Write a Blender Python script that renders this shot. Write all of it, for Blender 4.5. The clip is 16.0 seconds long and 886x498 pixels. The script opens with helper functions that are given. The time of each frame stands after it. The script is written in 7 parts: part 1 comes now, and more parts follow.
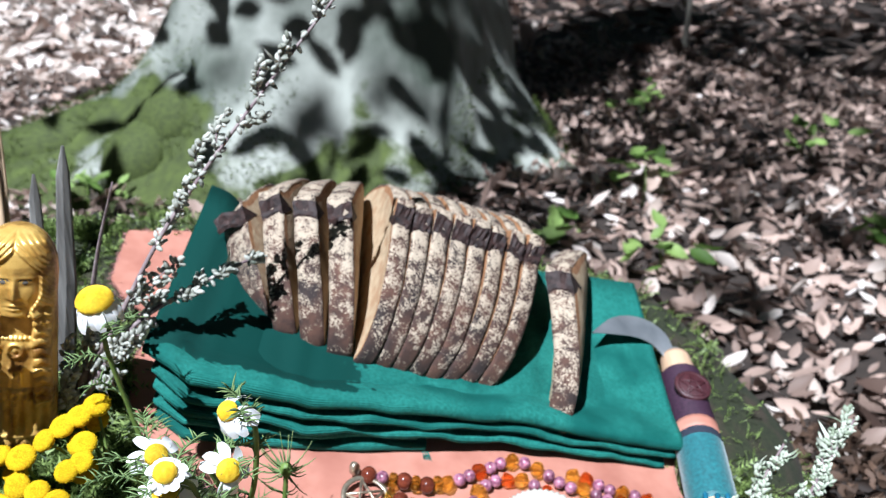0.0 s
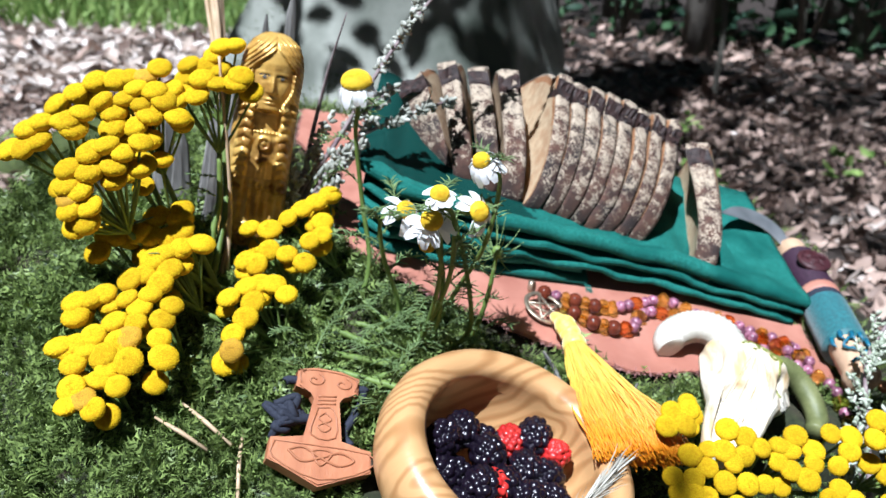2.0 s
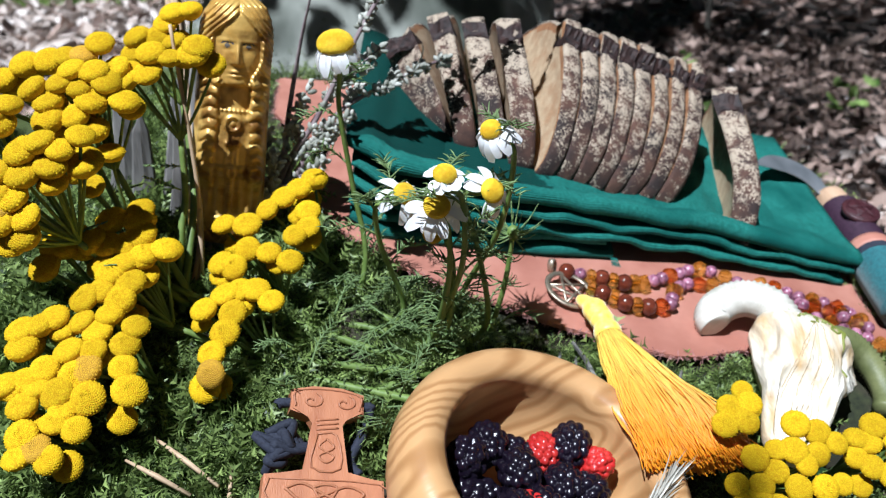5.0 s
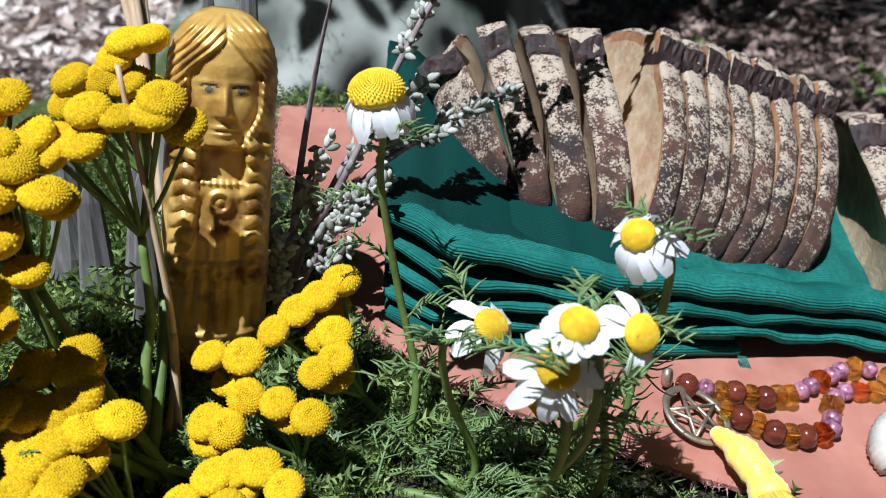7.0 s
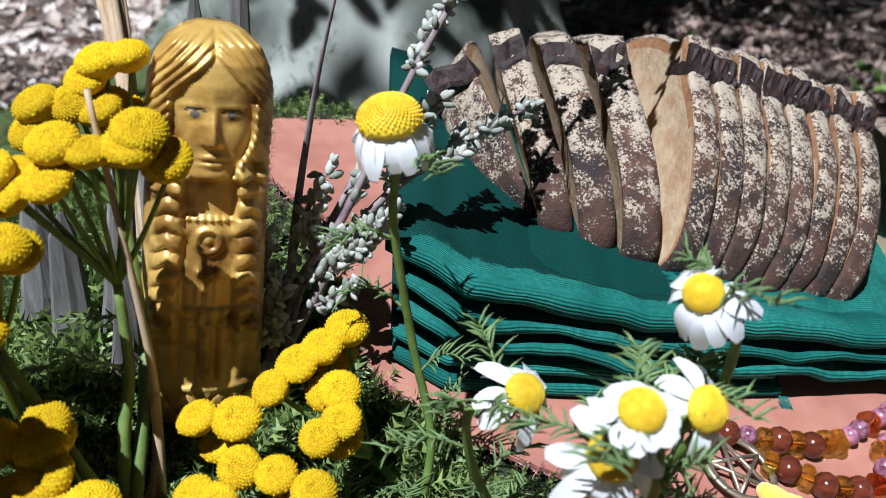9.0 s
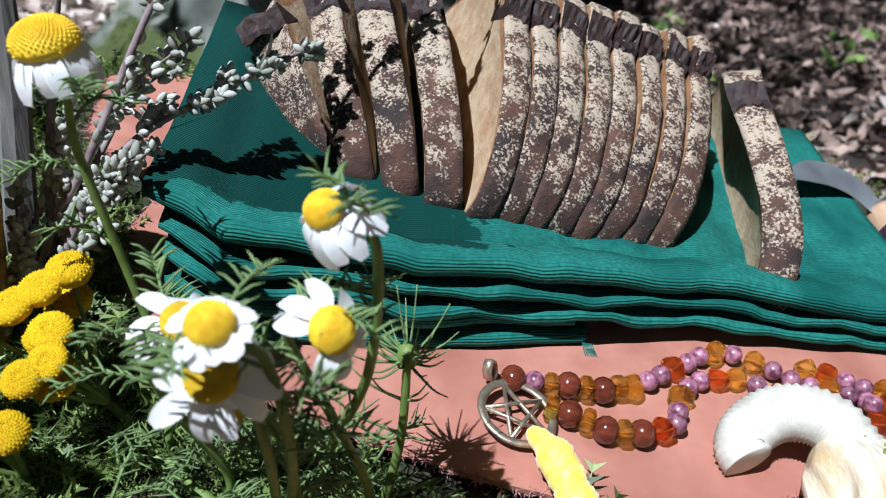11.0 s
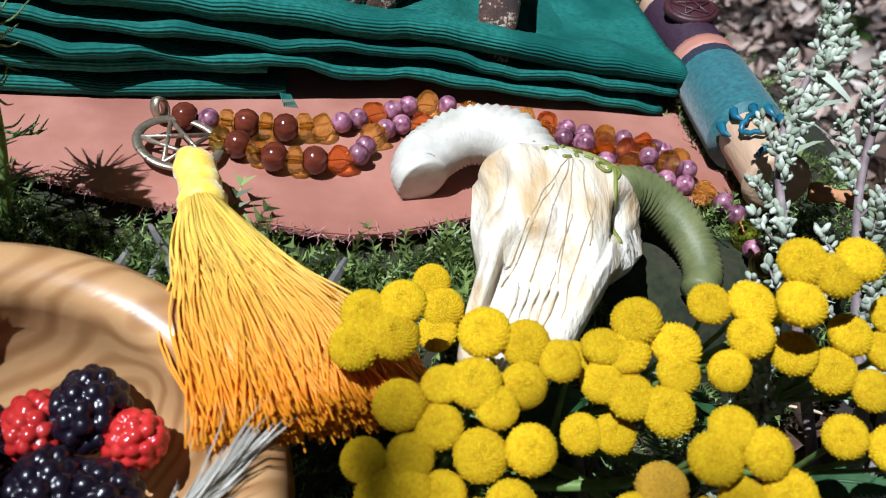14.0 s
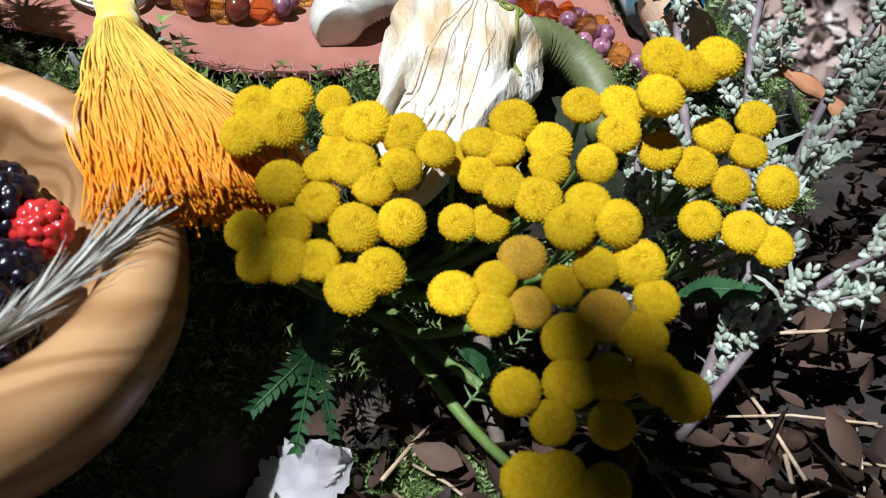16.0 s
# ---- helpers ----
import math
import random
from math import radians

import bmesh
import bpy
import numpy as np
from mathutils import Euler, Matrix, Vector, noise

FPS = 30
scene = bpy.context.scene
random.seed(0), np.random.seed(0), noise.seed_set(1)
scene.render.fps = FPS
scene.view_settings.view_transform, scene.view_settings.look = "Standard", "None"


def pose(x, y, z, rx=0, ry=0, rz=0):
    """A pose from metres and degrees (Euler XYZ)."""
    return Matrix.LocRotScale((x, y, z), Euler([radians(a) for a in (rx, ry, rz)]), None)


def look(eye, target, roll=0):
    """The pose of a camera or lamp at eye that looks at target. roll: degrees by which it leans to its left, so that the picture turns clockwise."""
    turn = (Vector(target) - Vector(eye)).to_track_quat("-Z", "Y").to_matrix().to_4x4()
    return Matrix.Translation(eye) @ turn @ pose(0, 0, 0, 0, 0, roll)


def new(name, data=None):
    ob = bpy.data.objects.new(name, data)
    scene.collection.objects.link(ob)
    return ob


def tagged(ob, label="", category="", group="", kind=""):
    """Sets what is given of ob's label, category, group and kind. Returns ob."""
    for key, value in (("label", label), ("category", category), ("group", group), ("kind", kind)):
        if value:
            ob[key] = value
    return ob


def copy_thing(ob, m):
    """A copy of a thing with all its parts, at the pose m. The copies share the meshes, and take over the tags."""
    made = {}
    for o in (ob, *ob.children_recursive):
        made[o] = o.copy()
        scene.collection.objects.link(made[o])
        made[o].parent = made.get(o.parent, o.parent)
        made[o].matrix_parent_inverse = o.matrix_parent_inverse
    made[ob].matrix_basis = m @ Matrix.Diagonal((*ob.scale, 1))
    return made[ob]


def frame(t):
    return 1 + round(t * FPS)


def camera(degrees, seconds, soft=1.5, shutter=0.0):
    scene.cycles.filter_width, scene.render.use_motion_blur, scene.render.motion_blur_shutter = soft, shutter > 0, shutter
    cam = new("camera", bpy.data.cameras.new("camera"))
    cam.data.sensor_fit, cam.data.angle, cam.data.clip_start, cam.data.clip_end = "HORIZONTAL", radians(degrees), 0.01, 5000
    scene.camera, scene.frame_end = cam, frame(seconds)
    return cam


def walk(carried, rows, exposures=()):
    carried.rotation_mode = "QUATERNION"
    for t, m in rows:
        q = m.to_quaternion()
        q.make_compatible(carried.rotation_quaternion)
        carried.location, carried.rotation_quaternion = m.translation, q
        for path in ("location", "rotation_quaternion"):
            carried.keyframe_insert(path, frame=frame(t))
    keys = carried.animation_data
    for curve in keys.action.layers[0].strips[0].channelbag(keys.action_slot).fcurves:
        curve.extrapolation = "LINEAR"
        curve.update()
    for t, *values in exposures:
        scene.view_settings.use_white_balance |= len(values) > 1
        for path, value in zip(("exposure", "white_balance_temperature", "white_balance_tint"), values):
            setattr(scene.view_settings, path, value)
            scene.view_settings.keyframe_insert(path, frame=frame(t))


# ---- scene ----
from mathutils.bvhtree import BVHTree

cam = camera(53.7, 16.0, 1.0)
cam.data.dof.use_dof, cam.data.dof.focus_distance, cam.data.dof.aperture_fstop = True, 0.3, 21.0
METRES, EYE, TILT, LEAN, TURN = 0.85, 0.34, -22.0, 0.0, 0.0
ROWS = [
    (0.0, 0.0, 0.0, 0.0, 0.0, 0.0, -0.0),
    (0.5, -0.0194, -0.0626, -0.011, 0.05, 3.62, -0.95),
    (1.0, -0.0609, -0.0819, -0.0607, 0.03, 5.36, -2.0),
    (1.5, -0.1041, -0.0924, -0.1045, 0.03, 5.53, -2.51),
    (2.0, -0.1179, -0.0721, -0.1619, 0.38, 3.86, -2.51),
    (2.5, -0.1279, -0.0593, -0.1832, 0.96, 2.67, -2.4),
    (3.0, -0.1255, -0.0606, -0.1787, 0.85, 2.38, -2.04),
    (3.5, -0.1112, -0.0755, -0.1722, 0.51, 1.93, -1.36),
    (6.0, -0.1358, 0.1021, -0.1065, 0.27, 0.18, 2.45),
    (6.5, -0.1425, 0.1436, -0.0963, -0.03, -0.24, 2.46),
    (7.0, -0.1611, 0.1638, -0.079, -0.18, -0.1, 2.2),
    (7.5, -0.1671, 0.1906, -0.0691, -0.41, -0.25, 2.07),
    (8.0, -0.1732, 0.2048, -0.0574, -0.58, -0.32, 2.08),
    (10.5, -0.1184, 0.2055, -0.0794, -0.69, -1.13, 3.1),
    (11.0, -0.0773, 0.2117, -0.0834, -0.57, -1.45, 3.35),
    (11.5, -0.0247, 0.2096, -0.0931, -0.81, -1.44, 4.01),
    (12.0, 0.0057, 0.2193, -0.1115, -1.79, -1.78, 4.97),
    (12.5, 0.0176, 0.2224, -0.1326, -2.21, -1.98, 5.58),
    (13.0, 0.0311, 0.2273, -0.1529, -2.66, -2.78, 6.04),
    (13.5, 0.0343, 0.2245, -0.1648, -2.59, -3.29, 6.4),
    (14.0, 0.0327, 0.221, -0.1862, -2.68, -4.03, 6.32),
    (14.5, 0.0451, 0.2136, -0.1966, -2.84, -4.62, 6.03),
    (15.0, 0.0521, 0.2104, -0.2111, -2.87, -4.56, 6.16),
    (15.5, 0.0479, 0.2081, -0.2262, -2.97, -5.66, 5.92),
    (16.0, 0.0596, 0.1993, -0.2389, -2.68, -5.84, 5.87),
]
walk(cam, [(t, pose(0, 0, EYE, TILT, LEAN, TURN) @ pose(METRES * x, METRES * y, METRES * z, 90 + pitch, roll, yaw)) for t, x, y, z, yaw, pitch, roll in ROWS],
     [(0.0, 0.95, 5500, 10), (1.2, 0.95, 5500, 10), (3.2, 0.72, 5500, 10), (7.0, 0.52, 5500, 10), (11.5, 0.52, 5500, 10), (13.5, 0.38, 5500, 10), (14.5, 0.3, 5500, 10), (16.0, 0.38, 5500, 10)])

# ---- light ----
SUN = Vector((-0.22, -0.45, 0.865)).normalized()
world = bpy.data.worlds.new("world")
scene.world = world
world.use_nodes = True
wn = world.node_tree.nodes
sky = wn.new("ShaderNodeTexSky")
sky.sky_type, sky.sun_disc = "NISHITA", False
sky.sun_elevation = math.asin(SUN.z)
sky.sun_rotation = math.atan2(SUN.x, SUN.y)
wn["Background"].inputs["Strength"].default_value = 0.005
world.node_tree.links.new(sky.outputs["Color"], wn["Background"].inputs["Color"])
sun = new("sun", bpy.data.lights.new("sun", "SUN"))
sun.data.energy, sun.data.angle, sun.data.color = 5.0, radians(0.53), (1.0, 0.98, 0.94)
sun.matrix_world = look(SUN * 10, (0, 0, 0))
tagged(sun, "the sun high above the forest clearing", "sun")


# ---- materials ----
def material(name, c1, c2, scale=60.0, rough=0.7, metal=0.0, bump=0.3, bscale=200.0, c3=None, scale3=12.0, pattern="noise",
             thin=0.0, stretch=(1, 1, 1), contrast=0.25, vary=0.12, spec=0.5, glass=0.0, sheen=0.0, distort=2.0):
    """A node material: two colours mixed by a fine pattern, a third by a coarse one, fine relief, and a little change from thing to thing."""
    m = bpy.data.materials.new(name)
    m.use_nodes = True
    nt = m.node_tree
    n, link = nt.nodes, nt.links.new
    b = n["Principled BSDF"]
    co = n.new("ShaderNodeTexCoord")
    info = n.new("ShaderNodeObjectInfo")
    mp = n.new("ShaderNodeMapping")
    mp.inputs["Scale"].default_value = stretch
    link(co.outputs["Object"], mp.inputs["Vector"])
    off = n.new("ShaderNodeMath")
    off.operation = "MULTIPLY"
    off.inputs[1].default_value = 3.7
    link(info.outputs["Random"], off.inputs[0])
    comb = n.new("ShaderNodeCombineXYZ")
    for s in "XYZ":
        link(off.outputs[0], comb.inputs[s])
    link(comb.outputs[0], mp.inputs["Location"])
    if pattern == "voronoi":
        t = n.new("ShaderNodeTexVoronoi")
        t.inputs["Scale"].default_value = scale
        fac = t.outputs["Distance"]
    elif pattern == "wave":
        t = n.new("ShaderNodeTexWave")
        t.inputs["Scale"].default_value = scale
        t.inputs["Distortion"].default_value = distort
        t.inputs["Detail"].default_value = 3
        t.inputs["Detail Scale"].default_value = 0.6
        fac = t.outputs["Fac"]
    else:
        t = n.new("ShaderNodeTexNoise")
        t.inputs["Scale"].default_value = scale
        t.inputs["Detail"].default_value = 6
        fac = t.outputs["Fac"]
    if pattern == "contour":
        t.inputs["Detail"].default_value = 2
        t.inputs["Roughness"].default_value = 0.35
        many = n.new("ShaderNodeMath")
        many.operation = "MULTIPLY"
        many.inputs[1].default_value = distort
        link(fac, many.inputs[0])
        sine = n.new("ShaderNodeMath")
        sine.operation = "SINE"
        link(many.outputs[0], sine.inputs[0])
        lift = n.new("ShaderNodeMath")
        lift.operation = "MULTIPLY_ADD"
        lift.inputs[1].default_value, lift.inputs[2].default_value = 0.5, 0.72
        link(sine.outputs[0], lift.inputs[0])
        fac = lift.outputs[0]
    link(mp.outputs[0], t.inputs["Vector"])
    ramp = n.new("ShaderNodeMapRange")
    ramp.inputs["From Min"].default_value = 0.5 - contrast if pattern != "voronoi" else 0.1
    ramp.inputs["From Max"].default_value = 0.5 + contrast if pattern != "voronoi" else 0.1 + 2 * contrast
    link(fac, ramp.inputs["Value"])
    mix = n.new("ShaderNodeMix")
    mix.data_type = "RGBA"
    mix.inputs["A"].default_value, mix.inputs["B"].default_value = (*c1, 1), (*c2, 1)
    link(ramp.outputs[0], mix.inputs["Factor"])
    colour = mix.outputs["Result"]
    if c3:
        t3 = n.new("ShaderNodeTexNoise")
        t3.inputs["Scale"].default_value = scale3
        t3.inputs["Detail"].default_value = 4
        link(mp.outputs[0], t3.inputs["Vector"])
        r3 = n.new("ShaderNodeMapRange")
        r3.inputs["From Min"].default_value, r3.inputs["From Max"].default_value = 0.48, 0.66
        link(t3.outputs["Fac"], r3.inputs["Value"])
        m3 = n.new("ShaderNodeMix")
        m3.data_type = "RGBA"
        m3.inputs["B"].default_value = (*c3, 1)
        link(colour, m3.inputs["A"])
        link(r3.outputs[0], m3.inputs["Factor"])
        colour = m3.outputs["Result"]
    hsv = n.new("ShaderNodeHueSaturation")
    vr = n.new("ShaderNodeMapRange")
    vr.inputs["To Min"].default_value, vr.inputs["To Max"].default_value = 1 - vary, 1 + vary
    link(info.outputs["Random"], vr.inputs["Value"])
    link(vr.outputs[0], hsv.inputs["Value"])
    link(colour, hsv.inputs["Color"])
    link(hsv.outputs[0], b.inputs["Base Color"])
    b.inputs["Roughness"].default_value, b.inputs["Metallic"].default_value = rough, metal
    b.inputs["Specular IOR Level"].default_value = spec
    b.inputs["Transmission Weight"].default_value = glass
    b.inputs["Sheen Weight"].default_value = sheen
    if bump:
        tb = n.new("ShaderNodeTexNoise")
        tb.inputs["Scale"].default_value = bscale
        tb.inputs["Detail"].default_value = 5
        link(mp.outputs[0], tb.inputs["Vector"])
        bp = n.new("ShaderNodeBump")
        bp.inputs["Strength"].default_value = bump
        bp.inputs["Distance"].default_value = 0.3 / bscale
        link(tb.outputs["Fac"], bp.inputs["Height"])
        link(bp.outputs[0], b.inputs["Normal"])
    if thin:
        tr = n.new("ShaderNodeBsdfTranslucent")
        link(hsv.outputs[0], tr.inputs["Color"])
        sh = n.new("ShaderNodeMixShader")
        sh.inputs[0].default_value = thin
        link(b.outputs[0], sh.inputs[1])
        link(tr.outputs[0], sh.inputs[2])
        link(sh.outputs[0], n["Material Output"].inputs["Surface"])
    return m


def island_material(name, dark, light, rough=0.7, thin=0.3, spec=0.3):
    """For joined leaves and blades: each one takes its own shade between two colours."""
    m = material(name, dark, light, rough=rough, bump=0.0, thin=thin, spec=spec, vary=0.0)
    nt = m.node_tree
    geo = nt.nodes.new("ShaderNodeNewGeometry")
    mixes = [x for x in nt.nodes if x.bl_idname == "ShaderNodeMix"]
    nt.links.new(geo.outputs["Random Per Island"], mixes[0].inputs["Factor"])
    return m


M = {
    "earth": material("earth", (0.01, 0.007, 0.005), (0.045, 0.03, 0.023), 30, 0.9, bump=0.6, bscale=60, c3=(0.025, 0.018, 0.013), scale3=2.5),
    "litter": island_material("litter", (0.075, 0.045, 0.034), (0.52, 0.38, 0.31), 0.6, 0.15),
    # Leaf crumbs far darker than the litter, with the stump-foot shade in their colour.
    "shaded_humus": island_material("shaded_humus", (0.014, 0.008, 0.005), (0.12, 0.072, 0.047), 0.7, 0.1),
    # Lighter copy of the litter colour, with sunlight put into it.
    "sunlit_litter": island_material("sunlit_litter", (0.42, 0.33, 0.27), (0.8, 0.72, 0.66), 0.6, 0.15),
    "grass": island_material("grass", (0.09, 0.17, 0.03), (0.3, 0.42, 0.12), 0.6, 0.35),
    "leaf": island_material("leaf", (0.03, 0.075, 0.02), (0.08, 0.17, 0.04), 0.5, 0.4),
    "far_leaf": island_material("far_leaf", (0.02, 0.05, 0.03), (0.07, 0.14, 0.06), 0.6, 0.3),
    "moss": island_material("moss", (0.016, 0.036, 0.006), (0.33, 0.44, 0.125), 0.5, 0.3, 0.5),
    # Bed under the moss, coloured near black as deep shade between the fronds.
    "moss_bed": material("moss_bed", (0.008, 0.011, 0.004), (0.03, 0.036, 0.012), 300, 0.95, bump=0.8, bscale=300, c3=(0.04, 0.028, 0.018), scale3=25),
    "stump_wood": material("stump_wood", (0.12, 0.09, 0.07), (0.36, 0.29, 0.23), 40, 0.9, bump=0.8, bscale=90, stretch=(1, 1, 0.15), c3=(0.05, 0.04, 0.03), scale3=14),
    "beech": material("beech", (0.13, 0.14, 0.115), (0.34, 0.35, 0.3), 5, 0.85, bump=0.4, bscale=40, c3=(0.07, 0.085, 0.06), scale3=4.0, stretch=(1, 1, 0.6)),
    "bark": material("bark", (0.07, 0.06, 0.05), (0.2, 0.18, 0.15), 14, 0.9, bump=0.7, bscale=30, stretch=(1, 1, 0.25), c3=(0.05, 0.06, 0.035), scale3=2),
    "root_moss": island_material("root_moss", (0.02, 0.034, 0.006), (0.12, 0.16, 0.028), 0.8, 0.2),
    "leather": material("leather", (0.36, 0.145, 0.1), (0.44, 0.2, 0.145), 90, 0.6, bump=0.25, bscale=900, c3=(0.3, 0.115, 0.08), scale3=18),
    "leather_edge": material("leather_edge", (0.38, 0.16, 0.15), (0.6, 0.33, 0.3), 600, 0.95, bump=0.6, bscale=900),
    "cloth": material("cloth", (0.013, 0.1, 0.081), (0.031, 0.192, 0.156), 500, 0.75, bump=0.3, bscale=1500, c3=(0.009, 0.085, 0.07), scale3=22, spec=0.12),
    "gold": material("gold", (0.58, 0.31, 0.055), (0.9, 0.6, 0.17), 110, 0.36, 0.32, bump=0.35, bscale=420, c3=(0.25, 0.115, 0.022), scale3=70),
    "pale_wood": material("pale_wood", (0.5, 0.4, 0.3), (0.66, 0.56, 0.44), 60, 0.7, bump=0.3, bscale=150, stretch=(1, 1, 0.2)),
    "olive_wood": material("olive_wood", (0.33, 0.165, 0.06), (0.52, 0.3, 0.13), 9, 0.34, pattern="contour", contrast=0.42, distort=135, bump=0.08, bscale=200, stretch=(0.45, 2.6, 1.1), vary=0),
    "blackberry": material("blackberry", (0.004, 0.003, 0.007), (0.009, 0.005, 0.012), 200, 0.27, bump=0.0, spec=0.5),
    "raspberry": material("raspberry", (0.4, 0.012, 0.014), (0.55, 0.04, 0.03), 200, 0.22, bump=0.05, spec=0.6, thin=0.1),
    "red_wood": material("red_wood", (0.3, 0.105, 0.045), (0.45, 0.19, 0.09), 30, 0.5, bump=0.25, bscale=300, stretch=(6, 1, 6)),
    "cord": material("cord", (0.008, 0.01, 0.02), (0.025, 0.03, 0.05), 900, 0.85, bump=0.6, bscale=1200),
    "bead_wood": material("bead_wood", (0.06, 0.012, 0.007), (0.17, 0.04, 0.02), 500, 0.14, bump=0.2, bscale=700, stretch=(1, 1, 0.2)),
    "purple_stone": material("purple_stone", (0.12, 0.035, 0.065), (0.36, 0.16, 0.22), 380, 0.3, bump=0.1, bscale=500, vary=0.38, contrast=0.12),
    "bronze": material("bronze", (0.3, 0.24, 0.17), (0.55, 0.47, 0.36), 400, 0.4, 0.8, bump=0.5, bscale=700),
    "silk_top": material("silk_top", (0.9, 0.56, 0.02), (0.96, 0.75, 0.16), 300, 0.45, bump=0.5, bscale=1500, sheen=0.4),
    "bone_inner": material("bone_inner", (0.5, 0.3, 0.14), (0.72, 0.54, 0.34), 90, 0.6, bump=0.6, bscale=200, stretch=(1.6, 0.4, 1)),
    "suture": material("suture", (0.34, 0.25, 0.14), (0.46, 0.36, 0.23), 200, 0.7, bump=0.2),
    "bone": material("bone", (0.72, 0.63, 0.46), (0.9, 0.85, 0.74), 90, 0.5, bump=0.9, bscale=150, c3=(0.58, 0.4, 0.2), scale3=55, stretch=(1.8, 0.4, 1)),
    "horn_white": material("horn_white", (0.45, 0.42, 0.34), (0.7, 0.67, 0.6), 120, 0.5, bump=0.3, bscale=400),
    "horn_green": material("horn_green", (0.07, 0.085, 0.025), (0.2, 0.21, 0.085), 90, 0.55, bump=0.3, bscale=400),
    "vine_green": material("vine_green", (0.12, 0.15, 0.02), (0.24, 0.26, 0.05), 200, 0.6, bump=0.2),
    "steel": material("steel", (0.3, 0.32, 0.34), (0.48, 0.5, 0.52), 60, 0.4, 0.7, bump=0.1, bscale=200),
    "beech_handle": material("beech_handle", (0.52, 0.33, 0.2), (0.64, 0.44, 0.29), 50, 0.55, bump=0.2, bscale=150, stretch=(4, 0.5, 4)),
    "dark_wrap": material("dark_wrap", (0.018, 0.008, 0.018), (0.05, 0.02, 0.04), 600, 0.55, bump=0.4, bscale=900),
    "teal_thread": material("teal_thread", (0.006, 0.07, 0.085), (0.024, 0.19, 0.21), 500, 0.55, bump=0.5, bscale=1400, sheen=0.3),
    "teal_paint": material("teal_paint", (0.01, 0.08, 0.14), (0.02, 0.15, 0.22), 200, 0.4, bump=0.1),
    "maroon": material("maroon", (0.03, 0.008, 0.012), (0.07, 0.018, 0.022), 300, 0.5, bump=0.3, bscale=500),
    "tansy": material("tansy", (0.46, 0.285, 0.002), (0.7, 0.5, 0.005), 16, 0.8, bump=0.0, contrast=0.14, vary=0.14, thin=0.06, c3=(0.5, 0.28, 0.003), scale3=6, spec=0.08),
    "tansy_brown": material("tansy_brown", (0.3, 0.15, 0.004), (0.6, 0.36, 0.006), 16, 0.8, bump=0.0, contrast=0.14),
    "stem": material("stem", (0.1, 0.17, 0.03), (0.2, 0.28, 0.07), 200, 0.55, bump=0.2, bscale=500, thin=0.1),
    "frond": material("frond", (0.11, 0.18, 0.06), (0.26, 0.37, 0.14), 300, 0.6, bump=0.2, thin=0.2),
    "tansy_leaf": material("tansy_leaf", (0.02, 0.065, 0.02), (0.05, 0.13, 0.04), 150, 0.5, bump=0.4, bscale=500, thin=0.2),
    "petal": material("petal", (0.82, 0.83, 0.84), (0.9, 0.9, 0.9), 300, 0.6, bump=0.2, bscale=600, thin=0.25, vary=0.02),
    "disc": material("disc", (0.75, 0.48, 0.01), (0.9, 0.7, 0.03), 700, 0.7, bump=0.4, bscale=1500, thin=0.1),
    "mugwort": island_material("mugwort", (0.26, 0.31, 0.21), (0.66, 0.7, 0.58), 0.7, 0.2),
    "mugwort_far": island_material("mugwort_far", (0.24, 0.25, 0.2), (0.62, 0.62, 0.55), 0.75, 0.15),
    "mug_stem": material("mug_stem", (0.13, 0.08, 0.09), (0.3, 0.25, 0.24), 200, 0.7, bump=0.3),
    "straw": material("straw", (0.38, 0.26, 0.15), (0.6, 0.45, 0.29), 300, 0.6, bump=0.3, stretch=(1, 1, 0.1)),
    "grey_wood": material("grey_wood", (0.06, 0.055, 0.05), (0.26, 0.25, 0.23), 160, 0.85, bump=0.7, bscale=300, stretch=(1, 1, 0.12)),
    "awn": island_material("awn", (0.3, 0.28, 0.23), (0.62, 0.6, 0.52), 0.6, 0.1),
    "twig": material("twig", (0.09, 0.06, 0.045), (0.3, 0.24, 0.19), 120, 0.85, bump=0.7, bscale=250),
    "dead_leaf": material("dead_leaf", (0.08, 0.043, 0.028), (0.27, 0.165, 0.115), 120, 0.7, bump=0.4, bscale=200, vary=0.35, thin=0.1),
    "white_leaf": material("white_leaf", (0.5, 0.46, 0.44), (0.75, 0.72, 0.71), 60, 0.6, bump=0.4, bscale=200),
    "orange_bark": material("orange_bark", (0.4, 0.16, 0.06), (0.6, 0.3, 0.14), 100, 0.7, bump=0.5, bscale=200),
}


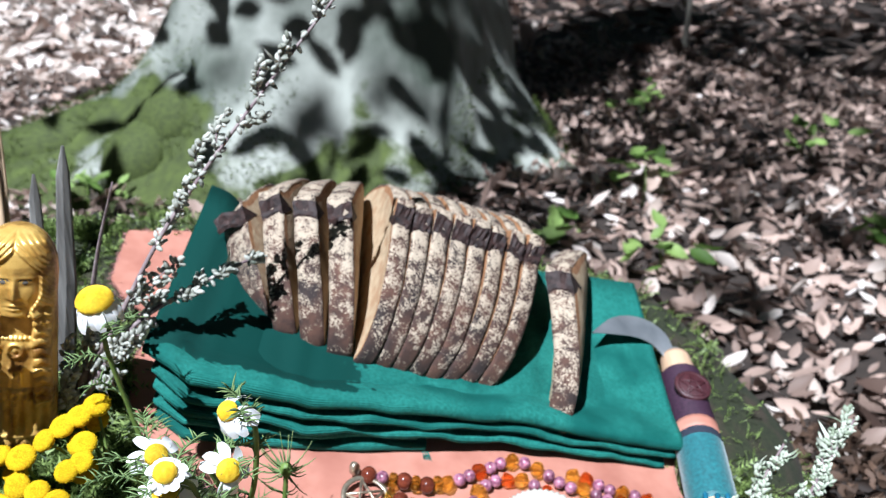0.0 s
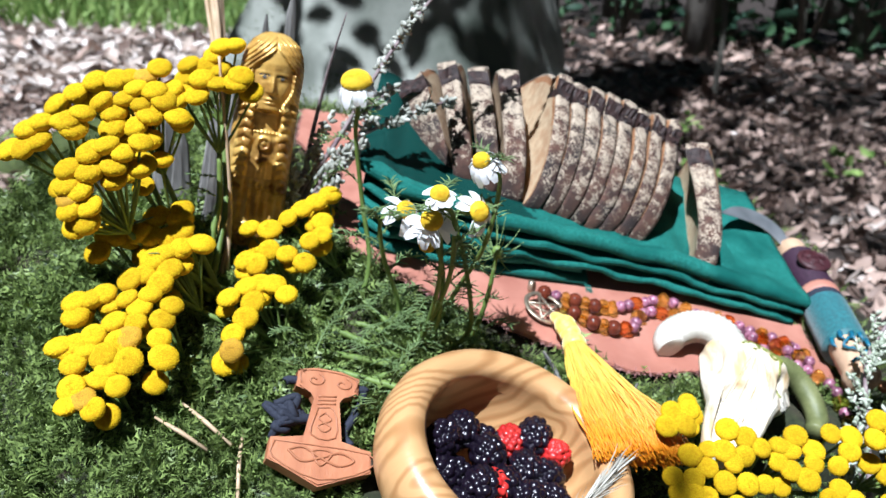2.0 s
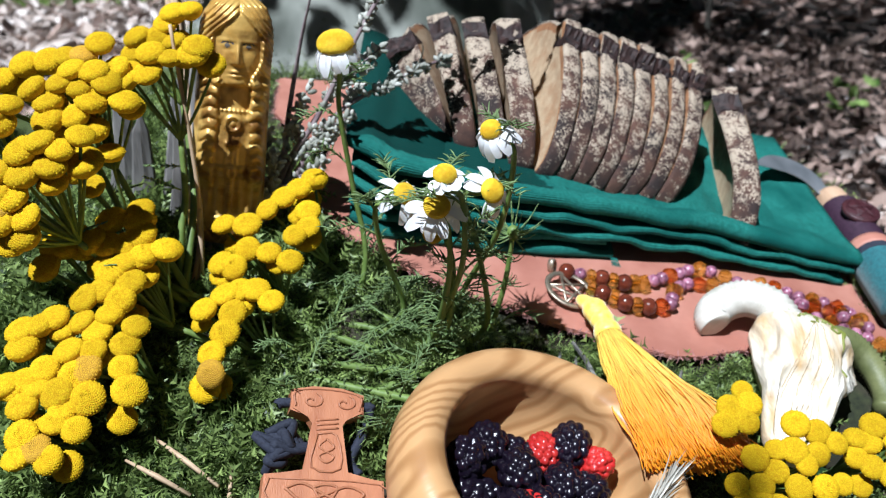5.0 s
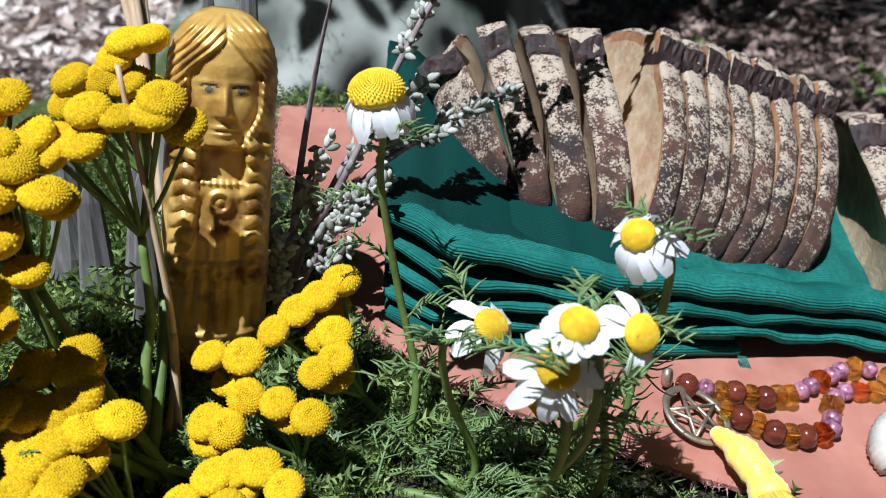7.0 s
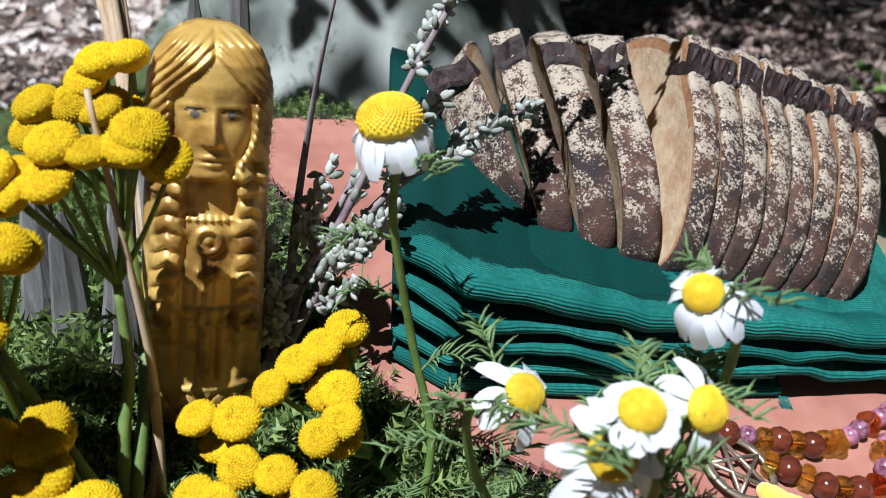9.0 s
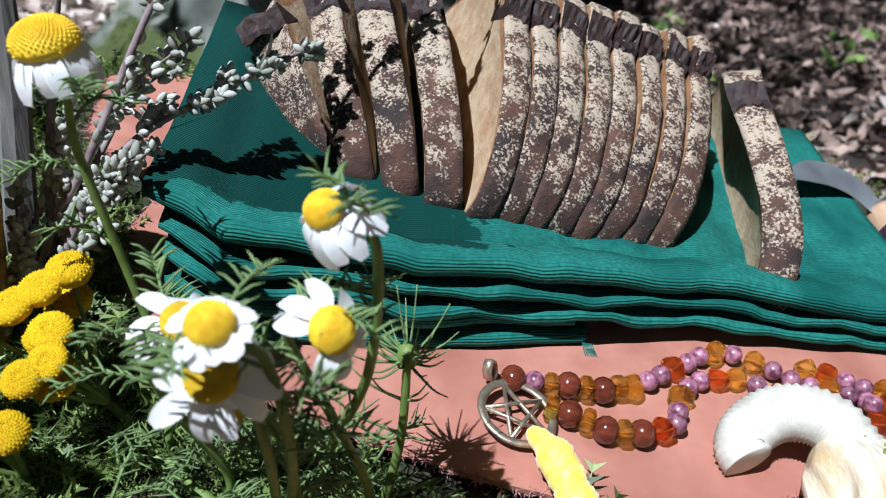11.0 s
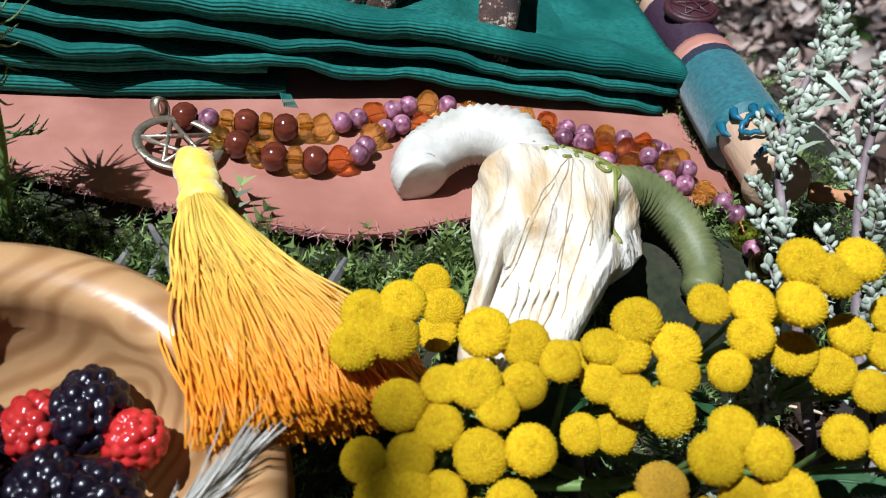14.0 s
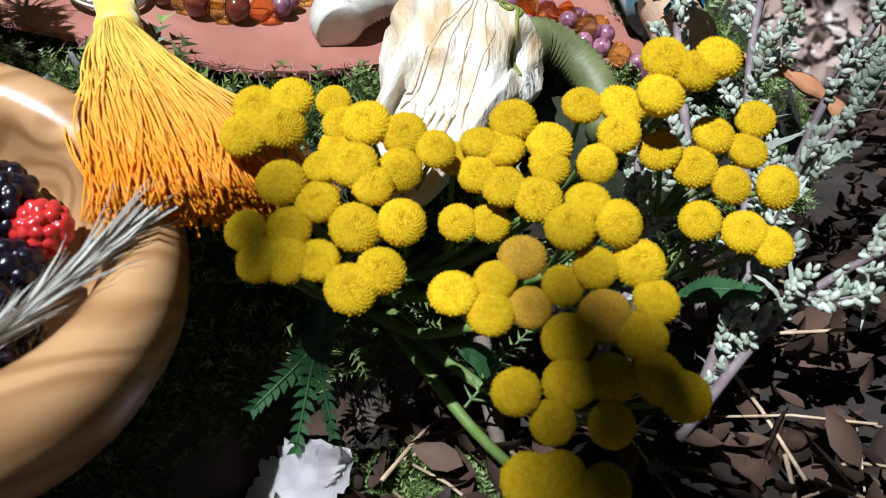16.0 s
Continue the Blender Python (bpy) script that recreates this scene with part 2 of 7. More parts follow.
def crust_material():
    """Dark baked crust under crackled grains of pale flour."""
    m = material("crust", (0.024, 0.013, 0.011), (0.12, 0.055, 0.034), 120, 0.85, bump=0.0, c3=(0.025, 0.015, 0.013), scale3=45)
    nt = m.node_tree
    n, link = nt.nodes, nt.links.new
    b, mp, hsv = n["Principled BSDF"], n["Mapping"], n["Hue/Saturation/Value"]
    vor = n.new("ShaderNodeTexVoronoi")
    vor.inputs["Scale"].default_value = 1150
    noi = n.new("ShaderNodeTexNoise")
    noi.inputs["Scale"].default_value, noi.inputs["Detail"].default_value = 130, 6
    for t in (vor, noi):
        link(mp.outputs[0], t.inputs["Vector"])
    sep = n.new("ShaderNodeSeparateColor")
    link(vor.outputs["Color"], sep.inputs[0])
    cell = n.new("ShaderNodeMath")
    cell.operation = "MULTIPLY_ADD"
    cell.inputs[1].default_value = -0.42
    link(sep.outputs[0], cell.inputs[0])
    wide = n.new("ShaderNodeMath")
    wide.operation = "MULTIPLY_ADD"
    wide.inputs[1].default_value, wide.inputs[2].default_value = 1.3, -0.16
    link(noi.outputs["Fac"], wide.inputs[0])
    link(wide.outputs[0], cell.inputs[2])
    edge = n.new("ShaderNodeMath")
    edge.operation = "MULTIPLY_ADD"
    edge.inputs[1].default_value = -0.16
    link(vor.outputs["Distance"], edge.inputs[0])
    # Flour thickens upwards; the darker lower crust also has shade painted in.
    high = n.new("ShaderNodeSeparateXYZ")
    link(n["Texture Coordinate"].outputs["Object"], high.inputs[0])
    flour_shade = n.new("ShaderNodeMapRange")
    flour_shade.inputs["From Min"].default_value, flour_shade.inputs["From Max"].default_value = 0.012, 0.06
    flour_shade.inputs["To Min"].default_value, flour_shade.inputs["To Max"].default_value = -0.17, 0.17
    link(high.outputs["Z"], flour_shade.inputs["Value"])
    flour_shaded = n.new("ShaderNodeMath")
    link(cell.outputs[0], flour_shaded.inputs[0])
    link(flour_shade.outputs[0], flour_shaded.inputs[1])
    link(flour_shaded.outputs[0], edge.inputs[2])
    r = n.new("ShaderNodeMapRange")
    r.inputs["From Min"].default_value, r.inputs["From Max"].default_value = 0.2, 0.4
    link(edge.outputs[0], r.inputs["Value"])
    mix = n.new("ShaderNodeMix")
    mix.data_type = "RGBA"
    mix.inputs["B"].default_value = (0.42, 0.34, 0.25, 1)
    link(hsv.outputs[0], mix.inputs["A"])
    link(r.outputs[0], mix.inputs["Factor"])
    link(mix.outputs["Result"], b.inputs["Base Color"])
    bp = n.new("ShaderNodeBump")
    bp.inputs["Strength"].default_value, bp.inputs["Distance"].default_value = 0.8, 0.0012
    link(edge.outputs[0], bp.inputs["Height"])
    link(bp.outputs[0], b.inputs["Normal"])
    return m


def rib(m, scale):
    """Adds the fine ribs of a woven cloth to a material's relief."""
    nt = m.node_tree
    n, link = nt.nodes, nt.links.new
    w = n.new("ShaderNodeTexWave")
    w.inputs["Scale"].default_value, w.inputs["Distortion"].default_value = scale, 1.0
    uv = n.new("ShaderNodeUVMap")
    link(uv.outputs[0], w.inputs["Vector"])
    w.bands_direction = "Y"
    old = n["Bump"]
    bp = n.new("ShaderNodeBump")
    bp.inputs["Strength"].default_value, bp.inputs["Distance"].default_value = 0.6, 0.0006
    link(w.outputs["Fac"], bp.inputs["Height"])
    link(old.outputs[0], bp.inputs["Normal"])
    link(bp.outputs[0], n["Principled BSDF"].inputs["Normal"])


def mossy_bark():
    """Beech bark with moss that has grown up from the roots."""
    m = material("mossy_bark", (0.14, 0.15, 0.125), (0.4, 0.41, 0.36), 5, 0.85, bump=0.4, bscale=40, c3=(0.055, 0.068, 0.05), scale3=4.0, stretch=(1, 1, 0.6))
    nt = m.node_tree
    n, link = nt.nodes, nt.links.new
    co = n["Texture Coordinate"]
    sep = n.new("ShaderNodeSeparateXYZ")
    link(co.outputs["Object"], sep.inputs[0])
    noi = n.new("ShaderNodeTexNoise")
    noi.inputs["Scale"].default_value, noi.inputs["Detail"].default_value = 7, 6
    link(co.outputs["Object"], noi.inputs["Vector"])
    low = n.new("ShaderNodeMath")
    low.operation = "MULTIPLY_ADD"
    low.inputs[1].default_value = -0.75
    link(sep.outputs["Z"], low.inputs[0])
    link(noi.outputs["Fac"], low.inputs[2])
    side = n.new("ShaderNodeMath")
    side.operation = "MULTIPLY_ADD"
    side.inputs[1].default_value = -0.26
    link(sep.outputs["X"], side.inputs[0])
    link(low.outputs[0], side.inputs[2])
    r = n.new("ShaderNodeMapRange")
    r.inputs["From Min"].default_value, r.inputs["From Max"].default_value = 0.395, 0.48
    link(side.outputs[0], r.inputs["Value"])
    fine = n.new("ShaderNodeTexNoise")
    fine.inputs["Scale"].default_value = 60
    green = n.new("ShaderNodeMix")
    green.data_type = "RGBA"
    green.inputs["A"].default_value, green.inputs["B"].default_value = (0.010, 0.014, 0.004, 1), (0.085, 0.115, 0.018, 1)
    link(fine.outputs["Fac"], green.inputs["Factor"])
    mix = n.new("ShaderNodeMix")
    mix.data_type = "RGBA"
    link(r.outputs[0], mix.inputs["Factor"])
    link(n["Hue/Saturation/Value"].outputs[0], mix.inputs["A"])
    link(green.outputs["Result"], mix.inputs["B"])
    link(mix.outputs["Result"], n["Principled BSDF"].inputs["Base Color"])
    return m


def amber_material(name, c1, c2):
    """Clear resin: tinted glass with a glossy skin that lets coloured light through."""
    m = material(name, c1, c2, 110, 0.03, bump=0.0, glass=1.0, spec=0.6, vary=0.08)
    n, link = m.node_tree.nodes, m.node_tree.links.new
    n["Principled BSDF"].inputs["IOR"].default_value = 1.45
    tr, sh = n.new("ShaderNodeBsdfTransparent"), n.new("ShaderNodeMixShader")
    link(n["Hue/Saturation/Value"].outputs[0], tr.inputs["Color"])
    sh.inputs[0].default_value = 0.4
    link(n["Principled BSDF"].outputs[0], sh.inputs[1])
    link(tr.outputs[0], sh.inputs[2])
    link(sh.outputs[0], n["Material Output"].inputs["Surface"])
    return m


M["amber"] = amber_material("amber", (1.0, 0.79, 0.2), (1.0, 0.93, 0.5))
M["red_amber"] = amber_material("red_amber", (0.97, 0.4, 0.14), (1.0, 0.66, 0.24))
M["mossy_bark"] = mossy_bark()
M["crust"] = crust_material()
M["crumb"] = material("crumb", (0.34, 0.24, 0.14), (0.5, 0.38, 0.24), 160, 0.85, bump=0.8, bscale=420, c3=(0.35, 0.22, 0.12), scale3=90)
M["crumb_rim"] = material("crumb_rim", (0.2, 0.085, 0.035), (0.42, 0.22, 0.1), 150, 0.8, bump=0.7, bscale=400)
M["baked_edge"] = material("baked_edge", (0.005, 0.004, 0.004), (0.04, 0.015, 0.011), 220, 0.7, bump=0.6, bscale=300)
rib(M["cloth"], 0.25)


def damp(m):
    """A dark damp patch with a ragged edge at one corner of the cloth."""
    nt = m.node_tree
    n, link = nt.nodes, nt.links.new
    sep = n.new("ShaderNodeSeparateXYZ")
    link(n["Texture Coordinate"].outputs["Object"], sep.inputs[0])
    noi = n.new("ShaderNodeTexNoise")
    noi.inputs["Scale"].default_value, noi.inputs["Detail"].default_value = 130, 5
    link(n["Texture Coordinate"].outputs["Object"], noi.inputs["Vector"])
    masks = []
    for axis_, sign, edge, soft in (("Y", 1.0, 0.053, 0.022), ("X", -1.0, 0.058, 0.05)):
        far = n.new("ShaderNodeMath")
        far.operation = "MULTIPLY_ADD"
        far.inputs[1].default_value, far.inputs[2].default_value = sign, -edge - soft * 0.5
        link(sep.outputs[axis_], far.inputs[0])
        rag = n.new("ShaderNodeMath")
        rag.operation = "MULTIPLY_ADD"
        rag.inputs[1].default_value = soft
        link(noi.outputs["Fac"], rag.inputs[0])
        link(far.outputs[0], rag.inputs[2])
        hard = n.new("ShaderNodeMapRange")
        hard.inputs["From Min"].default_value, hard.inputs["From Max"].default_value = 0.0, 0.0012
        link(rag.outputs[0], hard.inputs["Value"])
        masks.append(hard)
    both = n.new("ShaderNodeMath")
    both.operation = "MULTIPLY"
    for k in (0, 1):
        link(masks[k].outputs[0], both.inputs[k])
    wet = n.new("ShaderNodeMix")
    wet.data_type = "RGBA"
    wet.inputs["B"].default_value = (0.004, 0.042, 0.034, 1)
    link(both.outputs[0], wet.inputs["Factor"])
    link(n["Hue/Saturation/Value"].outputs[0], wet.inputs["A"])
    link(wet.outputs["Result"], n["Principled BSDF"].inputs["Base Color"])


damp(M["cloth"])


# ---- building helpers ----
def part(name, bm, mat, parent=None, label="", smooth=True, kind=""):
    """Links a bmesh as one mesh object under a thing or a part."""
    me = bpy.data.meshes.new(name)
    bm.to_mesh(me)
    bm.free()
    return dress(name, me, mat, parent, label, smooth, kind)


def dress(name, me, mat, parent=None, label="", smooth=True, kind=""):
    for m in (mat if isinstance(mat, (list, tuple)) else [mat]):
        me.materials.append(m)
    me.polygons.foreach_set("use_smooth", [smooth] * len(me.polygons))
    ob = new(name, me)
    ob.parent = parent
    return tagged(ob, label, kind=kind)


def thing(name, label, category, m=None, group="", kind=""):
    ob = new(name)
    ob.empty_display_size = 0.01
    if m is not None:
        ob.matrix_world = m
    return tagged(ob, label, category, group, kind)


def tube(bm, pts, rad, n=6, ridges=0.0, flat=1.0):
    """A tapered tube along points, with closed ends."""
    pts = [Vector(p) for p in pts]
    k = len(pts)
    rad = [rad] * k if isinstance(rad, (int, float)) else list(rad)
    rings, side = [], None
    for i, p in enumerate(pts):
        d = (pts[min(i + 1, k - 1)] - pts[max(i - 1, 0)]).normalized()
        if side is None:
            side = d.orthogonal().normalized()
        side = (side - d * side.dot(d)).normalized()
        up = d.cross(side)
        r = rad[i] * (1 + ridges * (1 if i % 2 else -1))
        rings.append([bm.verts.new(p + (side * math.cos(a) + up * math.sin(a) * flat) * r) for a in (2 * math.pi * j / n for j in range(n))])
    for a, b in zip(rings, rings[1:]):
        for j in range(n):
            bm.faces.new((a[j], a[(j + 1) % n], b[(j + 1) % n], b[j]))
    bm.faces.new(rings[0][::-1])
    bm.faces.new(rings[-1])


def spline(pts, k=8):
    """Smooth points through the given ones (Catmull-Rom)."""
    p = [Vector(q) for q in pts]
    p = [2 * p[0] - p[1], *p, 2 * p[-1] - p[-2]]
    out = []
    for a, b, c, d in zip(p, p[1:], p[2:], p[3:]):
        for i in range(k):
            t = i / k
            out.append(0.5 * (2 * b + (c - a) * t + (2 * a - 5 * b + 4 * c - d) * t * t + (3 * b - a - 3 * c + d) * t ** 3))
    return out + [p[-2]]


def taper(a, b, k):
    return [a + (b - a) * i / (k - 1) for i in range(k)]


def blob(bm, at, size, turn=None, u=10, v=7):
    """An ellipsoid of the given half sizes."""
    m = Matrix.Translation(at) @ (turn.to_4x4() if turn is not None else Matrix()) @ Matrix.Diagonal((*size, 1))
    return bmesh.ops.create_uvsphere(bm, u_segments=u, v_segments=v, radius=1, matrix=m)["verts"]


def ring(bm, m, big, small, u=28, v=8):
    vs = [[bm.verts.new(m @ Vector(((big + small * math.cos(b)) * math.cos(a), (big + small * math.cos(b)) * math.sin(a), small * math.sin(b))))
           for b in (2 * math.pi * j / v for j in range(v))] for a in (2 * math.pi * i / u for i in range(u))]
    for i in range(u):
        for j in range(v):
            bm.faces.new((vs[i][j], vs[(i + 1) % u][j], vs[(i + 1) % u][(j + 1) % v], vs[i][(j + 1) % v]))


def lathe(bm, profile, n=48):
    """Turns a profile of (radius, height) round z; ends at radius 0 are closed."""
    rows = []
    for r, z in profile:
        rows.append([bm.verts.new((0, 0, z))] if r < 1e-6 else [bm.verts.new((r * math.cos(a), r * math.sin(a), z)) for a in (2 * math.pi * j / n for j in range(n))])
    for a, b in zip(rows, rows[1:]):
        for j in range(n):
            q = [a[j % len(a)], a[(j + 1) % len(a)], b[(j + 1) % len(b)], b[j % len(b)]]
            q = list(dict.fromkeys(q))
            if len(q) > 2:
                bm.faces.new(q)


def loft(bm, rows, close=True):
    """Skins a list of closed rings of points."""
    rings = [[bm.verts.new(p) for p in row] for row in rows]
    n = len(rings[0])
    for a, b in zip(rings, rings[1:]):
        for j in range(n):
            bm.faces.new((a[j], a[(j + 1) % n], b[(j + 1) % n], b[j]))
    if close:
        bm.faces.new(rings[0][::-1])
        bm.faces.new(rings[-1])
    return rings


def prism(bm, outline, height, bevel=0.0):
    """An upright prism on a flat outline, with a softened upper edge."""
    low = [bm.verts.new((x, y, 0)) for x, y in outline]
    top = [bm.verts.new((x, y, height)) for x, y in outline]
    k = len(low)
    for i in range(k):
        bm.faces.new((low[i], low[(i + 1) % k], top[(i + 1) % k], top[i]))
    bm.faces.new(low[::-1])
    f = bm.faces.new(top)
    if bevel:
        bmesh.ops.bevel(bm, geom=list(f.edges), offset=bevel, segments=2, affect="EDGES")


def scatter(name, verts, faces, frames, mat, parent=None, label="", category="", kind="stuff"):
    """One mesh of many copies of a small shape; frames: N x 3 x 4."""
    v, fr = np.asarray(verts, float), np.asarray(frames, float)
    n, k = len(fr), len(v)
    co = np.einsum("nij,kj->nki", fr[:, :, :3], v) + fr[:, None, :, 3]
    idx = [tuple(j + i * k for j in f) for i in range(n) for f in faces]
    me = bpy.data.meshes.new(name)
    me.from_pydata(co.reshape(-1, 3).tolist(), [], idx)
    ob = dress(name, me, mat, parent, label, True, kind)
    return tagged(ob, category=category)


def frames_for(places, ups, size, rng, lean=0.5):
    """Frames with z near ups, a random turn and size; places N x 3, size (low, high)."""
    n = len(places)
    z = np.asarray(ups, float) + rng.normal(0, lean, (n, 3))
    z /= np.linalg.norm(z, axis=1)[:, None]
    a = rng.normal(0, 1, (n, 3))
    x = np.cross(a, z)
    x /= np.linalg.norm(x, axis=1)[:, None]
    y = np.cross(z, x)
    s = rng.uniform(*size, n)[:, None]
    return np.stack([x * s, y * s, z * s, np.asarray(places, float)], axis=2)


LEAF_V = [(0, 0, 0), (0.5, -0.26, 0.08), (0.5, 0, -0.03), (0.5, 0.26, 0.1), (0.8, -0.16, 0.1), (0.8, 0, 0.02), (0.8, 0.16, 0.13), (1.05, 0, 0.16), (0.22, -0.2, 0.04), (0.22, 0.2, 0.05)]
LEAF_F = [(0, 8, 2), (0, 2, 9), (8, 1, 2), (2, 3, 9), (1, 4, 5, 2), (2, 5, 6, 3), (4, 7, 5), (5, 7, 6)]
BLADE_V = [(-0.06, 0, 0), (0.06, 0, 0), (-0.05, 0.06, 0.45), (0.05, 0.06, 0.45), (-0.03, 0.2, 0.8), (0.03, 0.2, 0.8), (0, 0.4, 1.0)]
BLADE_F = [(0, 1, 3, 2), (2, 3, 5, 4), (4, 5, 6)]
SPRIG_V, SPRIG_F = [], []


def frond_shape():
    """A moss frond: a thin arched stem with small pointed leaflets on both sides."""
    def at(q):
        return 0.42 * q * q, q * (1 - 0.12 * q)
    for q in (0.0, 0.5, 1.0):
        y, z = at(q)
        w = 0.02 * (1.3 - q)
        SPRIG_V.extend([(-w, y, z), (w, y, z)])
    SPRIG_F.extend([(0, 1, 3, 2), (2, 3, 5, 4)])
    for k in range(5):
        q = 0.22 + 0.16 * k
        (y0, z0), (y1, z1) = at(q), at(q + 0.1)
        r = 0.2 * (1.15 - 0.75 * abs(q - 0.4))
        for g in (-1, 1):
            m = len(SPRIG_V)
            SPRIG_V.extend([(0, y0, z0), (g * r, y0 + 0.12, z0 + 0.13 + 0.02 * g), (0, y1, z1)])
            SPRIG_F.append((m, m + 1, m + 2))


frond_shape()


# ---- the sloping top of the stump: u to the side, v back, w off the surface ----
STUMP = Matrix(((0.9711, 0.0, 0.2387, 0.0), (0.0543, 0.9738, -0.221, 0.38), (-0.2324, 0.2276, 0.9456, 0.0184), (0, 0, 0, 1)))
EDGE = [(-0.42, 0.0), (-0.40, -0.12), (-0.33, -0.175), (-0.25, -0.18), (-0.14, -0.172), (-0.05, -0.135), (0.01, -0.085), (0.07, -0.06), (0.14, -0.045),
        (0.21, 0.0), (0.29, 0.08), (0.32, 0.19), (0.24, 0.28), (0.0, 0.28), (-0.2, 0.27), (-0.34, 0.2), (-0.4, 0.1)]
HIDE = [(-0.169, 0.037), (-0.139, 0.015), (-0.107, 0.003), (-0.087, -0.004), (-0.059, -0.013), (-0.017, -0.021), (0.006, -0.0235), (0.024, -0.0205), (0.048, -0.009),
        (0.1, 0.002), (0.157, 0.022), (0.149, 0.064), (0.16, 0.15), (0.15, 0.2), (-0.1, 0.222), (-0.19, 0.226), (-0.228, 0.213), (-0.224, 0.16), (-0.211, 0.143), (-0.183, 0.124), (-0.19, 0.09), (-0.182, 0.055)]


def top(u, v):
    """Height of the stump's surface over its plane: it falls away to the front and the sides."""
    h = -0.005 - 0.27 * max(0.0, -v - 0.02) - 0.25 * max(0.0, -u - 0.23) - 0.3 * max(0.0, u - 0.17)
    q = math.hypot(u + 0.072, v + 0.11)
    return min(h, -0.05 + max(0.0, q - 0.032) * 0.9) if q < 0.09 else h


def inside(poly, u, v):
    hit = False
    for (a, b), (c, d) in zip(poly, poly[1:] + poly[:1]):
        if (b > v) != (d > v) and u < (c - a) * (v - b) / (d - b) + a:
            hit = not hit
    return hit


def on_top(u, v, w=0.0):
    """A place in the world, w above the stump's plane."""
    return STUMP @ Vector((u, v, w))


def ground(x, y):
    """Height of the forest floor: banked up before the stump, lower behind it, falling to the shady side."""
    r = math.hypot(x, y - 0.3)
    s = min(1.0, max(0.0, (y - 0.42) / 0.6))
    return (-0.115 - 0.15 * s * s * (3 - 2 * s) + 0.02 * noise.noise(Vector((x * 2, y * 2, 0))) + 0.05 * noise.noise(Vector((x * 0.4, y * 0.4, 3)))
            - 0.05 * max(0.0, min(x, 12)) - 0.012 * max(0.0, min(r, 6) - 0.5))


# ---- ground, far wood ----
rng = np.random.default_rng(5)
bm = bmesh.new()
radii = [0.0] + [0.12 * 1.115 ** i for i in range(76)]
rows = []
for r in radii:
    rows.append([bm.verts.new((x, y, ground(x, y))) for x, y in ((r * math.cos(a), 0.6 + r * math.sin(a)) for a in (2 * math.pi * j / 72 for j in range(72)))] if r else [bm.verts.new((0, 0.6, ground(0, 0.6)))])
for a, b in zip(rows, rows[1:]):
    for j in range(72):
        q = list(dict.fromkeys((a[j % len(a)], b[j], b[(j + 1) % 72], a[(j + 1) % len(a)])))
        bm.faces.new(q)
part("ground", bm, M["earth"], label="brown forest floor of earth and old leaves", kind="structure")["category"] = "ground"


def strewn(n, x0, x1, y0, y1, keep):
    out = []
    while len(out) < n:
        x, y = rng.uniform(x0, x1), rng.uniform(y0, y1)
        if keep(x, y):
            out.append((x, y, ground(x, y) + rng.uniform(0.004, 0.03)))
    return out


def clear_of_stump(x, y):
    q = STUMP.inverted() @ Vector((x, y, 0.0))
    return not inside(EDGE, q.x, q.y) and math.hypot(x + 0.235, y - 2.33) > 0.42


near = strewn(26000, -2.2, 3.2, 0.75, 4.2, clear_of_stump)
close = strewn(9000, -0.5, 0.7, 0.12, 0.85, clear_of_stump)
scatter("leaf_litter", LEAF_V, LEAF_F, frames_for(close, [(0, 0, 1)] * len(close), (0.006, 0.02), rng, 0.7), M["shaded_humus"], None, "broken dry leaves round the foot of the stump, darkened as if shaded", "leaves")
scatter("leaf_litter", LEAF_V, LEAF_F, frames_for(near, [(0, 0, 1)] * len(near), (0.017, 0.042), rng, 0.6), M["litter"], None, "dry brown beech leaves strewn over the forest floor", "leaves")
# Paler leaves spread where the floor is sunlit, brightening it by colour.
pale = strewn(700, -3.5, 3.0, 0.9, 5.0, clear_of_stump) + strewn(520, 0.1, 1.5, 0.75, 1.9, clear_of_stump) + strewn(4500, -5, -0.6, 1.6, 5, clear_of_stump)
scatter("leaf_litter", LEAF_V, LEAF_F, frames_for(pale, [(0, 0, 1)] * len(pale), (0.025, 0.055), rng, 0.5), M["sunlit_litter"], None, "pale leaves lying on the forest floor, coloured as if sunlit", "leaves")
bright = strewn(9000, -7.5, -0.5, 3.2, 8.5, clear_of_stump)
scatter("leaf_litter", LEAF_V, LEAF_F, frames_for(bright, [(0, 0, 1)] * len(bright), (0.06, 0.13), rng, 0.3), M["sunlit_litter"], None, "pale leaves covering the sunny side of the clearing, coloured as if sunlit", "leaves")
far = strewn(6000, -7, 7, 3.5, 11, clear_of_stump)
scatter("leaf_litter", LEAF_V, LEAF_F, frames_for(far, [(0, 0, 1)] * len(far), (0.07, 0.16), rng, 0.35), M["litter"], None, "dry leaves covering the floor of the wood further off", "leaves")
round_about = strewn(12000, -6, 6, -5, 3.5, lambda x, y: clear_of_stump(x, y) and not (-0.9 < x < 1.1 and -0.4 < y < 0.8) and rng.random() < 1.2 - math.hypot(x, y) / 7)
scatter("leaf_litter", LEAF_V, LEAF_F, frames_for(round_about, [(0, 0, 1)] * len(round_about), (0.03, 0.07), rng, 0.5), M["litter"], None, "dry brown leaves strewn thinly round the clearing", "leaves")
blades = strewn(5000, -7.5, -0.7, 6.0, 9.5, lambda x, y: noise.noise(Vector((x, y, 2))) > -0.3)
scatter("grass", BLADE_V, BLADE_F, frames_for(blades, [(0, 0, 1)] * len(blades), (0.1, 0.3), rng, 0.25), M["grass"], None, "sunlit light green grass at the clearing's far side", "grass")

